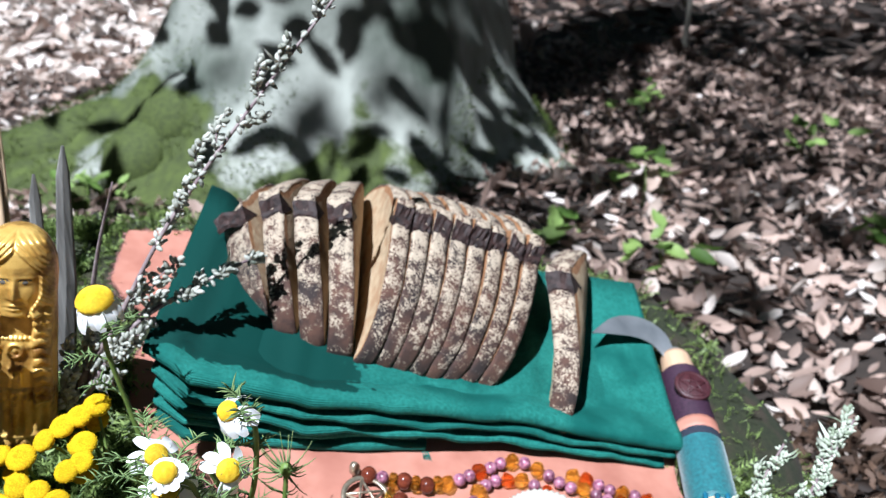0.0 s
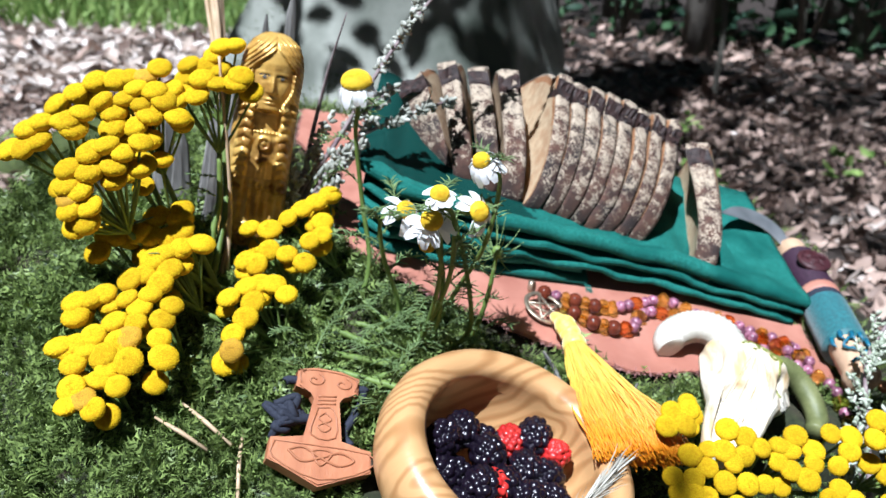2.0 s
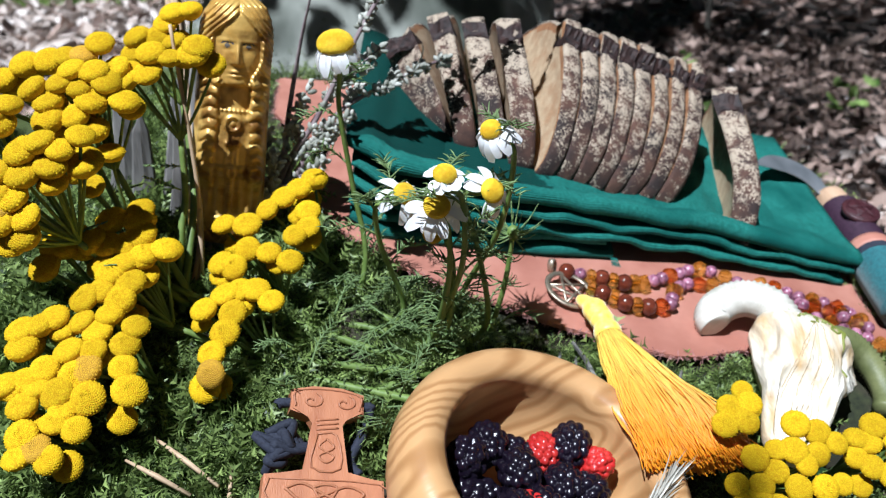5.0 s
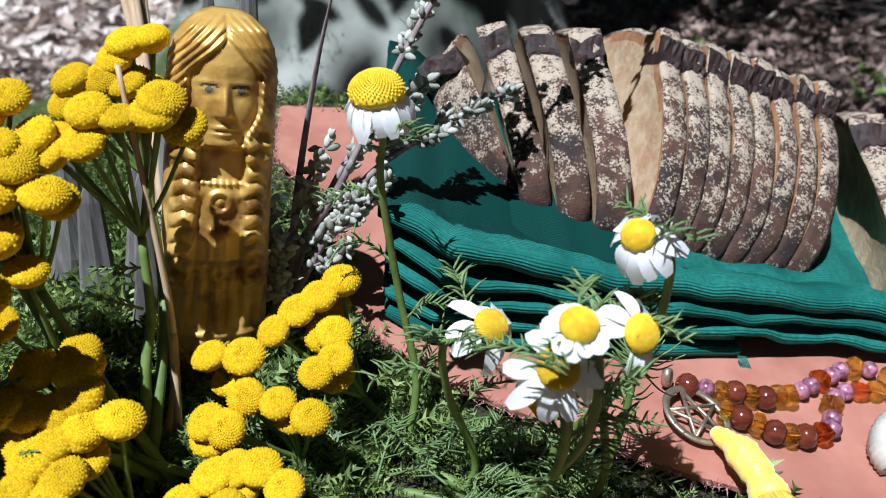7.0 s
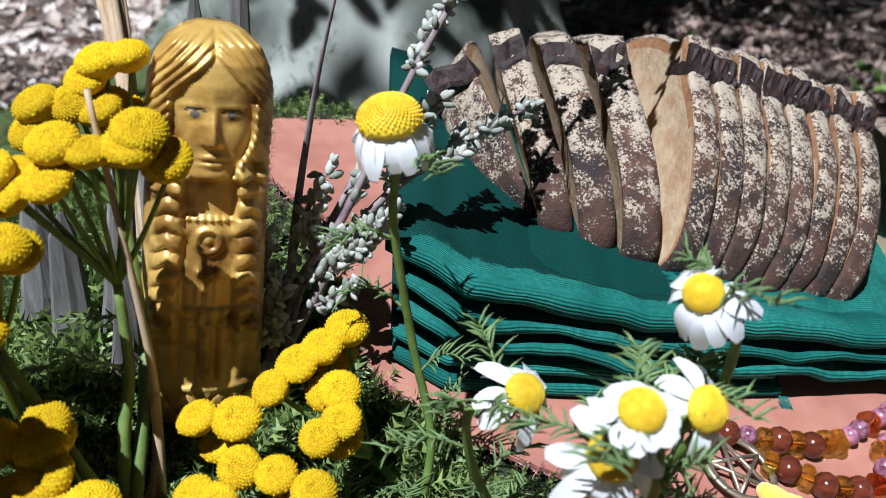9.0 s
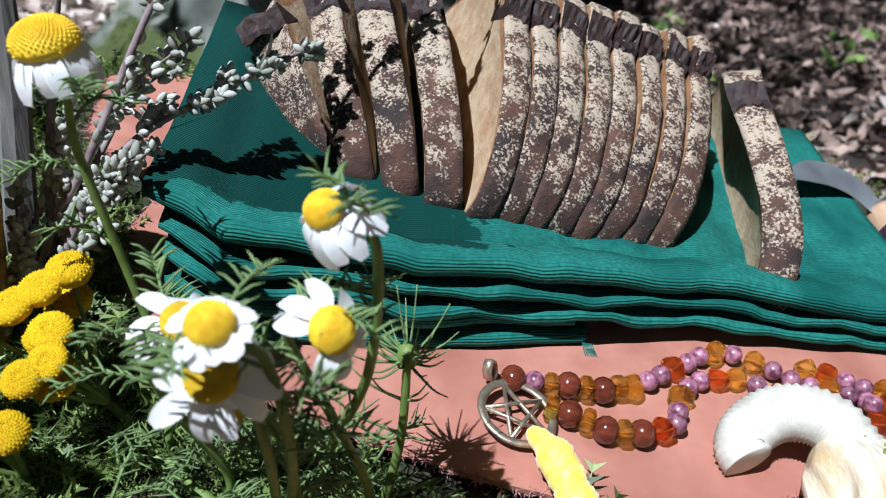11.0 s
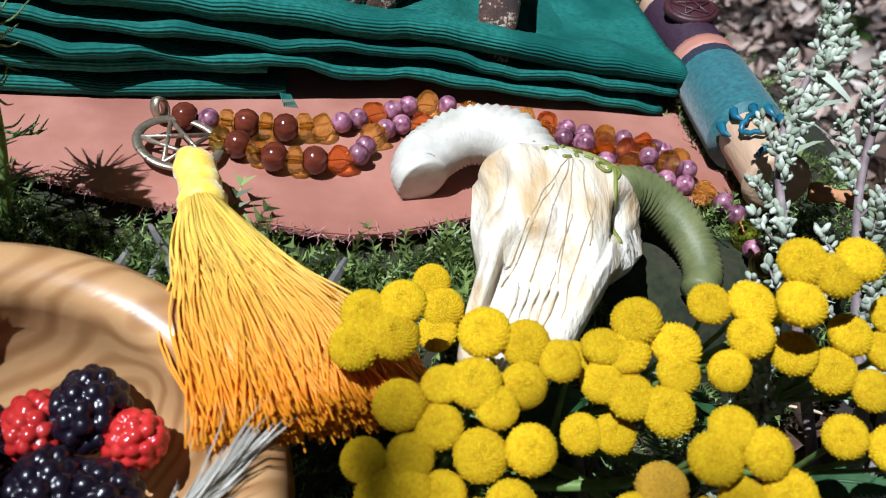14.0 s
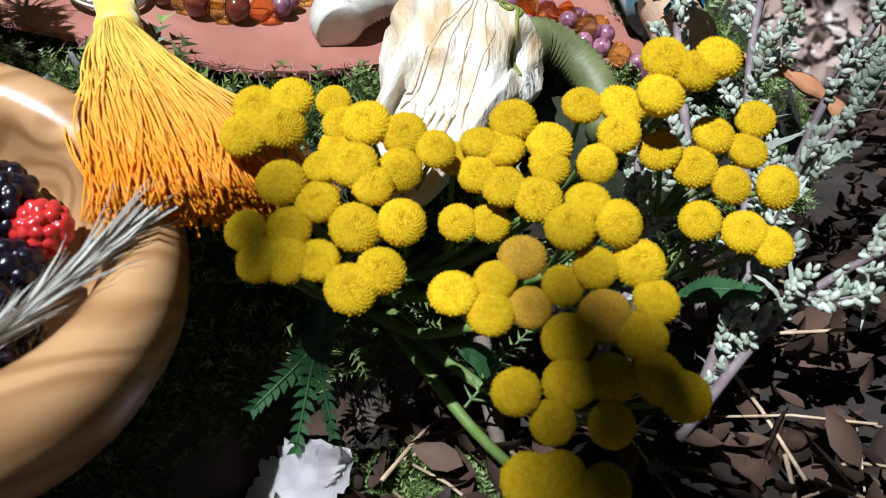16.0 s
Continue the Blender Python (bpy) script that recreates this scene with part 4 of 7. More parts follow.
def bread_slice(u, v, w, lean, yaw, thick, seed, scale=1.0, heel=False, tilt=0.0, bow=0.003):
    """A cut slice: a crumb core with a crust band round it and a dark scored ridge."""
    m = STUMP @ pose(u, v, w, tilt, lean, yaw) @ Matrix.Scale(scale, 4)
    s = thing("bread_slice", "end piece of a dark crusty loaf, cut face bared" if heel else "slice of dark floury sourdough bread standing on the cloth", "bread", m, "slices of the loaf")
    h = thick / 2
    b = bmesh.new()
    out, inn = slice_outline(0, seed), slice_outline(-0.0014, seed)
    rows = []
    for x, o in ((-h, inn), (-h, out), (-h * 0.55, slice_outline(0.0008, seed)), (h * 0.55, slice_outline(0.0008, seed)), (h, out), (h, inn)):
        rows.append([(x + 0.0006 * noise.noise(Vector((p[0] * 60, p[1] * 60, seed + x * 90))), p[0] + 0.0009 * noise.noise(Vector((x * 200, p[0] * 140, p[1] * 140 + seed))), p[1] + 0.0009 * noise.noise(Vector((x * 200, p[1] * 150, seed)))) for p in o])
    if heel:
        for k, row in enumerate(rows[:4]):
            q = (0.62, 0.66, 0.76, 0.9)[k]
            rows[k] = [(x - 0.012 * (1 - q), 0.088 + (y - 0.088) * q, 0.025 + (z - 0.025) * q) for x, y, z in row]
    bend = lambda y, z: bow * math.sin(math.pi * min(1, max(0, z / 0.066))) - 0.4 * bow * (y / 0.088 - 1) ** 2
    rows = [[(x + bend(y, z), y, z) for x, y, z in row] for row in rows]
    loft(b, rows, close=False)
    part("crust", b, M["crust"], s)
    b = bmesh.new()
    for x in ((h * 0.995,) if heel else (-h * 0.995, h * 0.995)):
        rings_ = []
        for g, f in ((-0.0012, 1.0), (-0.003, 1.0), (-0.0065, 1.0), (-0.0065, 0.8), (-0.0065, 0.55)):
            rings_.append([b.verts.new((x * (0.97 + 0.03 * f) + bend(0.088 + (p[0] - 0.088) * f, 0.022 + (p[1] - 0.022) * f) + 0.0004 * noise.noise(Vector((p[0] * 300, p[1] * 300, seed + f))),
                                        0.088 + (p[0] - 0.088) * f, 0.022 + (p[1] - 0.022) * f)) for p in slice_outline(g, seed)])
        k = len(rings_[0])
        for n_, (r0, r1) in enumerate(zip(rings_, rings_[1:])):
            for i in range(k):
                b.faces.new((r0[i], r0[(i + 1) % k], r1[(i + 1) % k], r1[i])).material_index = 1 if n_ < 1 or (n_ == 1 and 12 < i < 28) else 0
        b.faces.new(rings_[-1])
    part("crumb", b, [M["crumb"], M["crumb_rim"]], s, "pale brown crumb")
    b = bmesh.new()
    o = slice_outline(0.0006, seed)
    grid = []
    for x in np.linspace(-h * 1.02, h * 1.02, 8):
        s0 = 16.0 + 0.6 * noise.noise(Vector((u * 60 + x * 90, 3, seed * 0.1)))
        row = [(0.088, 0.05)] + [(float(np.interp(s0 + q, range(41), [p[0] for p in o])) + rng.normal(0, 0.0004), float(np.interp(s0 + q, range(41), [p[1] for p in o])) + e) for q, e in ((0.3, -0.001), (0.5, 0.0006 + abs(rng.normal(0, 0.0008))), (1.0, 0.0004), (1.5, 0.0007 + abs(rng.normal(0, 0.0012))), (1.9, 0.0006), (2.2, -0.0012))]
        grid.append([(x + bend(*p), *p) for p in row])
    loft(b, grid)
    part("scored_ridge", b, M["baked_edge"], s, "scorched ridge of the scored crust", False)
    return s


# three slices that lean one way, eight that lean the other, and the two ends
for i in range(3):
    bread_slice(-0.0695 - 0.0165 * i, 0.094 + 0.004 * i, 0.0265 + 0.001 * i, -15 - 6 * i, 2, 0.0158, 7 + i, 0.95 - 0.045 * i)
for i in range(8):
    bread_slice(-0.0565 + 0.0107 * i, 0.091 + 0.0012 * i, 0.0265 - 0.0015 * i, 11 + 1.5 * i, 3 - 0.5 * i, 0.0114 if i not in (5, 6) else 0.0104, 19 + i, 1.0 + 0.003 * i)
bread_slice(-0.1175, 0.108, 0.0255, -40, 4, 0.026, 41, 0.78, True)
bread_slice(0.0685, 0.0745, 0.0115, -21, -10, 0.0155, 52, 1.02, False, 0, 0.009)

# ---- carved statue ----
up = Vector((0.155, 0.06, 0.985)).normalized()
sx = Vector((1, 0.1, -0.15))
sx = (sx - up * sx.dot(up)).normalized()
sy = up.cross(sx)
SM = Matrix(((sx.x, sy.x, up.x, -0.2235), (sx.y, sy.y, up.y, 0.385), (sx.z, sy.z, up.z, 0.062), (0, 0, 0, 1)))


def bump_at(x, z, wx, wz):
    return math.exp(-(x / wx) ** 2 - (z / wz) ** 2)


def step(a, b, x):
    t = min(1.0, max(0.0, (x - a) / (b - a)))
    return t * t * (3 - 2 * t)


def relief(x, z):
    """How far the carving of the figure's front stands proud at (x, z)."""
    ax = abs(x)
    d = 0.0
    if z > 0.087:
        half = 0.0108 * min(1.0, 0.5 + 0.5 * step(0.0905, 0.106, z)) * min(1.0, max(0.03, (0.1262 - z) / 0.0105))
        face = 1 - step(half * 0.93, half * 1.06, ax)
        hair = 0.0030 - 0.0012 * step(0.012, 0.018, ax) + 0.0005 * math.sin((ax + 0.95 * z) * 2300 + 2.5 * noise.noise(Vector((x * 120, z * 90, 1)))) - 0.0012 * bump_at(x, 0, 0.0006, 1) * step(0.124, 0.128, z)
        dome = 0.0028 * math.sqrt(max(0.0, 1 - (ax / 0.0135) ** 2)) - 0.0006
        f = dome
        f += 0.0026 * bump_at(x, 0, 0.0013 + 0.0007 * step(0.107, 0.1028, z), 1) * step(0.1150, 0.1035, z) * step(0.1012, 0.1026, z)
        f -= 0.0013 * bump_at(ax - 0.0046, z - 0.1106, 0.0034, 0.0024)
        f += 0.0011 * bump_at(ax - 0.0049, z - 0.1105, 0.0023, 0.0013)
        f += 0.0006 * bump_at(ax - 0.0052, z - 0.1128 + 0.06 * (ax - 0.004), 0.0034, 0.0008)
        f += 0.0006 * bump_at(ax - 0.0066, z - 0.1035, 0.003, 0.004)
        f += 0.0010 * bump_at(x, z - 0.0985, 0.0030, 0.0009) + 0.0011 * bump_at(x, z - 0.0966, 0.0026, 0.0010) - 0.0009 * bump_at(x, z - 0.0976, 0.0032, 0.0004)
        f += 0.0011 * bump_at(x, z - 0.0934, 0.0034, 0.0020)
        d = f * face + hair * (1 - face)
        throat = step(0.0925, 0.0905, z)
        d = d * (1 - throat) + throat * (-0.0012 if ax < 0.0072 else 0.0018)
    elif z > 0.0795:
        d = -0.0012 * step(0.0086, 0.0066, ax)
    if z < 0.0815:
        d += 0.0011 * bump_at(math.hypot(x, z - 0.0731) - 0.0034, 0, 0.0008, 1) + 0.0009 * bump_at(x, z - 0.0731, 0.0012, 0.0012)
        d += 0.0009 * bump_at(ax - 0.0066, z - 0.0752, 0.0013, 0.0018)
        d += 0.0008 * bump_at(0, z - 0.0797, 1, 0.0008) * step(0.0095, 0.008, ax) * (0.6 + 0.4 * math.sin(x * 3000))
        d += 0.0012 * bump_at(x, z - 0.0628, 0.0012, 0.0028) + 0.0010 * bump_at(ax - 0.0022, z - 0.0632 - 0.3 * (ax - 0.0022), 0.0016, 0.0010)
        d += 0.0006 * (bump_at(ax - 0.0026, 0, 0.0005, 1) * step(0.052, 0.054, z) * step(0.068, 0.064, z) + 0.7 * bump_at(x, 0, 0.0014, 1) * step(0.06, 0.057, z) * step(0.0515, 0.054, z) * (1 + math.sin(z * 3800)))
        belt = step(0.0461, 0.0467, z) * step(0.0525, 0.0518, z)
        d += belt * (0.0010 + 0.0005 * math.sin(ax * 1500)) - 0.0007 * belt * bump_at(0, z - 0.0493, 1, 0.0012) * step(0.003, 0.0045, ax) + 0.0010 * bump_at(math.hypot(x, z - 0.0493) - 0.0021, 0, 0.0007, 1)
        if z < 0.0461:
            d += 0.0005 * math.cos(ax * 1250) * step(0.0262, 0.03, z) + (0.0009 + 0.0004 * math.sin(z * 4200 + ax * 900)) * step(0.0021, 0.0015, ax) * step(0.0262, 0.029, z)
            d -= 0.0004 * bump_at(0, z - 0.041 + 0.18 * ax, 1, 0.0006)
            cross = min(abs(((x / 0.0094 + 100.5) % 1 - 0.5) * 0.0094 - (z - 0.0185) * 0.75), abs(((x / 0.0094 + 100.5) % 1 - 0.5) * 0.0094 + (z - 0.0185) * 0.75))
            d -= 0.0011 * math.exp(-(cross / 0.0006) ** 2) * step(0.0245, 0.0235, z) * step(0.0118, 0.0135, z)
    if 0.041 < z < 0.097:
        xc = 0.0122 + 0.0008 * math.sin(z * 60)
        q = (ax - xc) / 0.0044
        if abs(q) < 1:
            lobe = (z / 0.0054 + 0.62 * (ax - xc) / 0.0044 * (1 if ax > xc else -0.4)) % 1
            braid = 0.0025 * math.sqrt(1 - q * q) * (0.3 + 0.7 * math.sin(math.pi * lobe) ** 0.6)
            d = d * abs(q) + braid * step(0.097, 0.0925, z) * step(0.041, 0.046, z) + 0.0004
    return d


b = bmesh.new()
PROFILE = ((0.0, 0.0105, 0.0105), (0.0112, 0.0105, 0.0105), (0.0116, 0.015, 0.0125), (0.0135, 0.0172, 0.0135), (0.018, 0.0186, 0.0142), (0.024, 0.0190, 0.0143), (0.0262, 0.0186, 0.0138), (0.045, 0.0184, 0.0136), (0.065, 0.0180, 0.0132), (0.085, 0.0178, 0.013), (0.092, 0.0174, 0.0132),
           (0.1, 0.0173, 0.014), (0.11, 0.0177, 0.0152), (0.118, 0.0172, 0.0152), (0.124, 0.0155, 0.014), (0.129, 0.0125, 0.0112), (0.1325, 0.0082, 0.0075), (0.1342, 0.004, 0.0038), (0.1346, 0.0008, 0.0008))
angles = [math.pi + math.pi * j / 92 for j in range(92)] + [math.pi * j / 28 for j in range(28)]
heights = [0.0, 0.006, 0.0111] + [0.0113 + 0.00062 * i for i in range(199)]
rows = []
for z in heights:
    rx, ry = (float(np.interp(z, [p[0] for p in PROFILE], [p[k] for p in PROFILE])) for k in (1, 2))
    row = []
    for a in angles:
        x, y = rx * math.cos(a), ry * math.sin(a)
        f = step(0.06, 0.42, -math.sin(a)) if z > 0.0115 else 0.0
        out = 1.3 * f * relief(x, z) * step(0.1345, 0.128, z) + (1 - f) * 0.0005 * math.sin(24 * a + 60 * z) * (z > 0.09)
        if 0.0235 < z < 0.0285:
            out += 0.0010 * bump_at(0, z - 0.0258, 1, 0.0011)
        row.append((x * (1 + 0.25 * out / rx), y - out if f else y * (1 + out / ry), z))
    rows.append(row)
loft(b, rows)
for f in b.faces:
    c = f.calc_center_median()
    ex, ez = abs(c.x) - 0.0048, c.z - 0.1106
    f.material_index = 1 if c.z < 0.0112 else 0 if c.y > 0 else 2 if math.hypot(ex, ez * 0.9) < 0.0011 or (abs(ez - 0.0014 + 60 * ex * ex) < 0.00035 and abs(ex) < 0.003) else 0
st = part("statue", b, [M["gold"], M["pale_wood"], M["bark"]], None, "gold-painted carved wooden figurine with two long braids")
tagged(st, category="statue").matrix_world = SM @ pose(0, 0, 0, 0, 0, 10)

# ---- olive wood bowl with berries ----
BOWL = STUMP @ pose(-0.0745, -0.110, -0.047, 9, 3, 30) @ Matrix.Scale(1.06, 4)
bowl = thing("bowl", "round olive wood bowl with a broad rim, holding berries", "bowl", BOWL)
b = bmesh.new()
lathe(b, ((0, 0), (0.026, 0), (0.029, 0.001), (0.042, 0.007), (0.054, 0.017), (0.0615, 0.029), (0.0635, 0.038), (0.0625, 0.046), (0.0595, 0.052), (0.055, 0.0555), (0.0505, 0.0555), (0.0465, 0.0535), (0.0445, 0.051), (0.0445, 0.046), (0.0455, 0.038), (0.0435, 0.027),
          (0.037, 0.017), (0.026, 0.011), (0.013, 0.009), (0, 0.0088)), 72)
part("body", b, M["olive_wood"], bowl)


def berry_mesh(name, r, k, drupe, mat, squash=1.15):
    """A berry of many drupelets, as one swollen skin."""
    b = bmesh.new()
    bmesh.ops.create_icosphere(b, subdivisions=5, radius=1)
    seeds = []
    for i in range(k):
        z = 1 - 2 * (i + 0.5) / k
        q = math.sqrt(1 - z * z)
        seeds.append((q * math.cos(i * 2.39996) + rng.normal(0, 0.05), q * math.sin(i * 2.39996) + rng.normal(0, 0.05), z + rng.normal(0, 0.05)))
    seeds = np.array(seeds)
    seeds /= np.linalg.norm(seeds, axis=1)[:, None]
    wide = math.sqrt(4 / k) * 1.12
    for v in b.verts:
        d = np.min(np.linalg.norm(seeds - np.array(v.co), axis=1)) / wide
        g = r + drupe * math.sqrt(max(0.0, 1 - d * d))
        v.co = Vector((v.co.x * g, v.co.y * g, v.co.z * g * squash))
    return part(name, b, mat)


first = tagged(berry_mesh("blackberry", 0.0062, 46, 0.0026, M["blackberry"]), "ripe glossy blackberry lying in the wooden bowl", "blackberry", "blackberries in the bowl")
first.matrix_world = BOWL @ pose(-0.02, 0.008, 0.026, 30, 20, 0)
spots = ((-0.006, 0.021, 0.026), (-0.027, -0.006, 0.027), (-0.013, -0.006, 0.024), (0.001, 0.006, 0.024), (-0.017, -0.023, 0.03), (-0.002, -0.017, 0.026), (0.012, -0.008, 0.024), (0.009, -0.026, 0.03), (0.022, -0.021, 0.028),
         (-0.008, 0.006, 0.036), (0.0, -0.01, 0.037), (0.0163, 0.0264, 0.036), (-0.02, 0.02, 0.031), (0.025, -0.006, 0.03), (-0.03, 0.008, 0.034), (0.011, -0.015, 0.038), (-0.012, -0.016, 0.039), (0.022, 0.005, 0.034), (0.012, 0.006, 0.034), (0.024, -0.011, 0.037))
tw = pose(0, 0, 0, 0, 0, -30)
for i, (x, y, z) in enumerate(spots):
    copy_thing(first, BOWL @ tw @ pose(x, y, z, rng.uniform(0, 180), rng.uniform(0, 180), 0))
rasp = tagged(berry_mesh("raspberry", 0.0056, 60, 0.0019, M["raspberry"], 1.2), "red raspberry among the blackberries in the bowl", "raspberry", "raspberries in the bowl")
rasp.matrix_world = BOWL @ tw @ pose(0.027, 0.0195, 0.036, 20, 30, 0)
copy_thing(rasp, BOWL @ tw @ pose(0.0055, 0.0235, 0.031, 80, 10, 0))
copy_thing(rasp, BOWL @ tw @ pose(-0.0055, -0.0125, 0.038, 50, 70, 0))

# ear of wild grass lying over the bowl's rim
ear = thing("grass_ear", "dry grey bristly ear of grass lying over the bowl's rim", "grass ear", BOWL @ tw @ pose(0.018, -0.033, 0.042))
eb = [(0, 0, 0), (0.012, 0.012, 0.008), (0.024, 0.028, 0.013), (0.034, 0.046, 0.014)]
b = bmesh.new()
tube(b, spline(eb), 0.0009, 5)
part("stalk", b, M["straw"], ear)
sp = spline(eb, 20)
dirs = [(sp[min(i + 1, len(sp) - 1)] - sp[max(i - 1, 0)]).normalized() for i in range(len(sp))]
idx = rng.integers(0, len(sp) - 4, 230)
scatter("bristles", BLADE_V, BLADE_F, frames_for([tuple(sp[i]) for i in idx], [tuple(dirs[i]) for i in idx], (0.014, 0.028), rng, 0.13) * np.array([0.3, 0.3, 1, 1]), M["awn"], ear, kind="stuff")

# ---- carved hammer pendant ----
HU, HV = -0.161, -0.112
HM = STUMP @ pose(HU, HV, top(HU, HV) + 0.013, 24, 4, 9) @ Matrix.Diagonal((1, 0.9, 1, 1))
ham = thing("hammer_pendant", "carved reddish wooden hammer pendant on a dark cord, lying on moss", "pendant", HM)
b = bmesh.new()
prism(b, ((-0.0155, 0.033), (-0.0155, 0.023), (-0.0075, 0.0205), (-0.0055, 0.017), (-0.0085, -0.0055), (-0.0245, -0.0075), (-0.025, -0.0195), (-0.019, -0.022), (0.0, -0.0305), (0.019, -0.022), (0.025, -0.0195), (0.0245, -0.0075), (0.0085, -0.0055), (0.0055, 0.017), (0.0075, 0.0205), (0.0155, 0.023), (0.0155, 0.033), (0.006, 0.0355), (-0.006, 0.0355)), 0.0085, 0.0009)
part("body", b, M["red_wood"], ham, smooth=False)
b = bmesh.new()


def line(pts, r=0.0005, k=6):
    tube(b, spline([(x, y, 0.0087) for x, y in pts], k), r, 5)


for s in (-1, 1):
    line([(s * 0.007 + q * 0.0007 * math.cos(q * s), 0.0278 + q * 0.00055 * math.sin(q)) for q in np.linspace(0.5, 7.5, 16)], 0.0005, 2)
line([(-0.0135, 0.0245), (-0.0135, 0.0318), (0, 0.0338), (0.0135, 0.0318), (0.0135, 0.0245)], 0.0004)
line([(-0.004, 0.012), (-0.006, -0.0035), (0.006, -0.0035), (0.004, 0.012), (-0.004, 0.012)], 0.0005, 3)
line([(0, 0.01), (0.003, 0.006), (-0.003, 0.002), (0, -0.001), (0.003, 0.002), (-0.003, 0.006), (0, 0.01)])
for k in range(3):
    line([(-0.0045, 0.014 + 0.0022 * k), (0.0045, 0.0155 + 0.0022 * k)], 0.0005)
line([(-0.0225, -0.0095), (0.0225, -0.0095), (0.0225, -0.0185), (0, -0.027), (-0.0225, -0.0185), (-0.0225, -0.0095)], 0.0004, 3)
line([(-0.016, -0.0135), (-0.009, -0.011), (0, -0.0155), (0.009, -0.0185), (0.016, -0.0145), (0.009, -0.0115), (0, -0.0155), (-0.009, -0.0185), (-0.016, -0.0135)], 0.0007)
line([(-0.005, -0.0125), (0, -0.0195), (0.005, -0.0125), (0, -0.011), (-0.005, -0.0125)], 0.0006)
part("carving", b, M["red_wood"], ham, "carved knotwork in low relief")
b = bmesh.new()
tube(b, spline([(-0.0205, 0.026, 0.004), (-0.016, 0.0275, 0.0045), (0.016, 0.0285, 0.0045), (0.019, 0.028, 0.004), (0.017, 0.016, 0.0), (0.012, 0.004, -0.001), (0.016, -0.003, 0.0)]), 0.0024, 8)
part("cord", b, M["cord"], ham, "dark blue cotton cord, bunched")
for k in range(7):
    b = bmesh.new()
    q = [(-0.017 + rng.normal(0, 0.004), 0.006 + rng.normal(0, 0.005), 0.002 + rng.uniform(-0.002, 0.006)) for _ in range(5)]
    tube(b, spline([(-0.009, 0.008, 0.002), *q]), 0.0021, 7)
    part("cord", b, M["cord"], ham, "dark blue cotton cord, bunched")

# ---- string of beads with pentacle and tassel ----
beads = thing("bead_string", "string of wooden, amber and purple beads with pentacle and orange tassel", "beads", STUMP)
RM = pose(-0.0442, 0.0125, 0.0065, 6, 4, 20)
b = bmesh.new()
ring(b, RM @ Matrix.Diagonal((1, 1, 0.55, 1)), 0.0128, 0.0016, 40, 8)
star = [(0.0118 * math.cos(math.pi / 2 + 4 * math.pi * i / 5), 0.0118 * math.sin(math.pi / 2 + 4 * math.pi * i / 5), 0) for i in range(6)]
for p, q in zip(star, star[1:]):
    tube(b, [RM @ Vector(p), RM @ Vector(q)], 0.0008, 6)
part("pentacle", b, M["bronze"], beads, "small bronze pentacle ring")
b = bmesh.new()
ring(b, pose(-0.0525, 0.03, 0.008, 70, 0, 60) @ Matrix.Diagonal((0.7, 1, 2.2, 1)), 0.0035, 0.0009, 20, 6)
part("bail", b, M["bronze"], beads, "bronze hanging loop")

proto = {}


def bead_mesh(kind):
    b = bmesh.new()
    if kind == "b":
        lathe(b, ((0.0012, -0.0042), (0.0028, -0.0039), (0.0044, -0.0022), (0.005, 0), (0.0044, 0.0022), (0.0028, 0.0039), (0.0012, 0.0042), (0.0012, -0.0042)), 20)
    elif kind == "a":
        lathe(b, ((0.001, -0.002), (0.0035, -0.0022), (0.0046, -0.0012), (0.0046, 0.0012), (0.0035, 0.0022), (0.001, 0.002), (0.001, -0.002)), 18)
    elif kind == "p":
        blob(b, (0, 0, 0), (0.0038, 0.0038, 0.0036), u=16, v=12)
    else:
        vs = blob(b, (0, 0, 0), (0.0050, 0.0044, 0.0040), u=18, v=12)
        for v in vs:
            v.co *= 1 + 0.3 * noise.noise(v.co * 260 + Vector((0, 0, 3 if kind == "r" else 0)))
    me = bpy.data.meshes.new("bead")
    b.to_mesh(me)
    b.free()
    me.polygons.foreach_set("use_smooth", [True] * len(me.polygons))
    me.materials.append({"b": M["bead_wood"], "a": M["amber"], "p": M["purple_stone"], "c": M["amber"], "r": M["red_amber"]}[kind])
    return me


WID = {"b": 0.0084, "a": 0.0046, "p": 0.0072, "c": 0.0085, "r": 0.0085}
names = {"b": "dark red wooden bead", "a": "amber glass disc bead", "p": "mottled purple stone bead", "c": "amber chip bead", "r": "red-orange amber chip bead"}


def string_beads(path, kinds):
    """Threads beads of the given kinds along a path."""
    sp = spline(path, 24)
    b = bmesh.new()
    tube(b, sp, 0.00022, 5)
    part("thread", b, M["leather"], beads)
    i, run, want = 0, 0.0, 0.0
    for kd in kinds:
        want += WID[kd] / 2
        while i < len(sp) - 2 and run + (sp[i + 1] - sp[i]).length < want:
            run += (sp[i + 1] - sp[i]).length
            i += 1
        d = (sp[i + 1] - sp[i]).normalized()
        if kd not in proto:
            proto[kd] = bead_mesh(kd)
        ob = new("bead", proto[kd])
        ob.parent = beads
        tagged(ob, names[kd])
        p = sp[i] + d * (want - run)
        ob.matrix_local = Matrix.Translation(p + Vector((0, rng.normal(0, 0.0004), 0))) @ d.to_track_quat("Z", "Y").to_matrix().to_4x4() @ pose(0, 0, 0, 0, 0, rng.uniform(0, 360))
        want += WID[kd] / 2


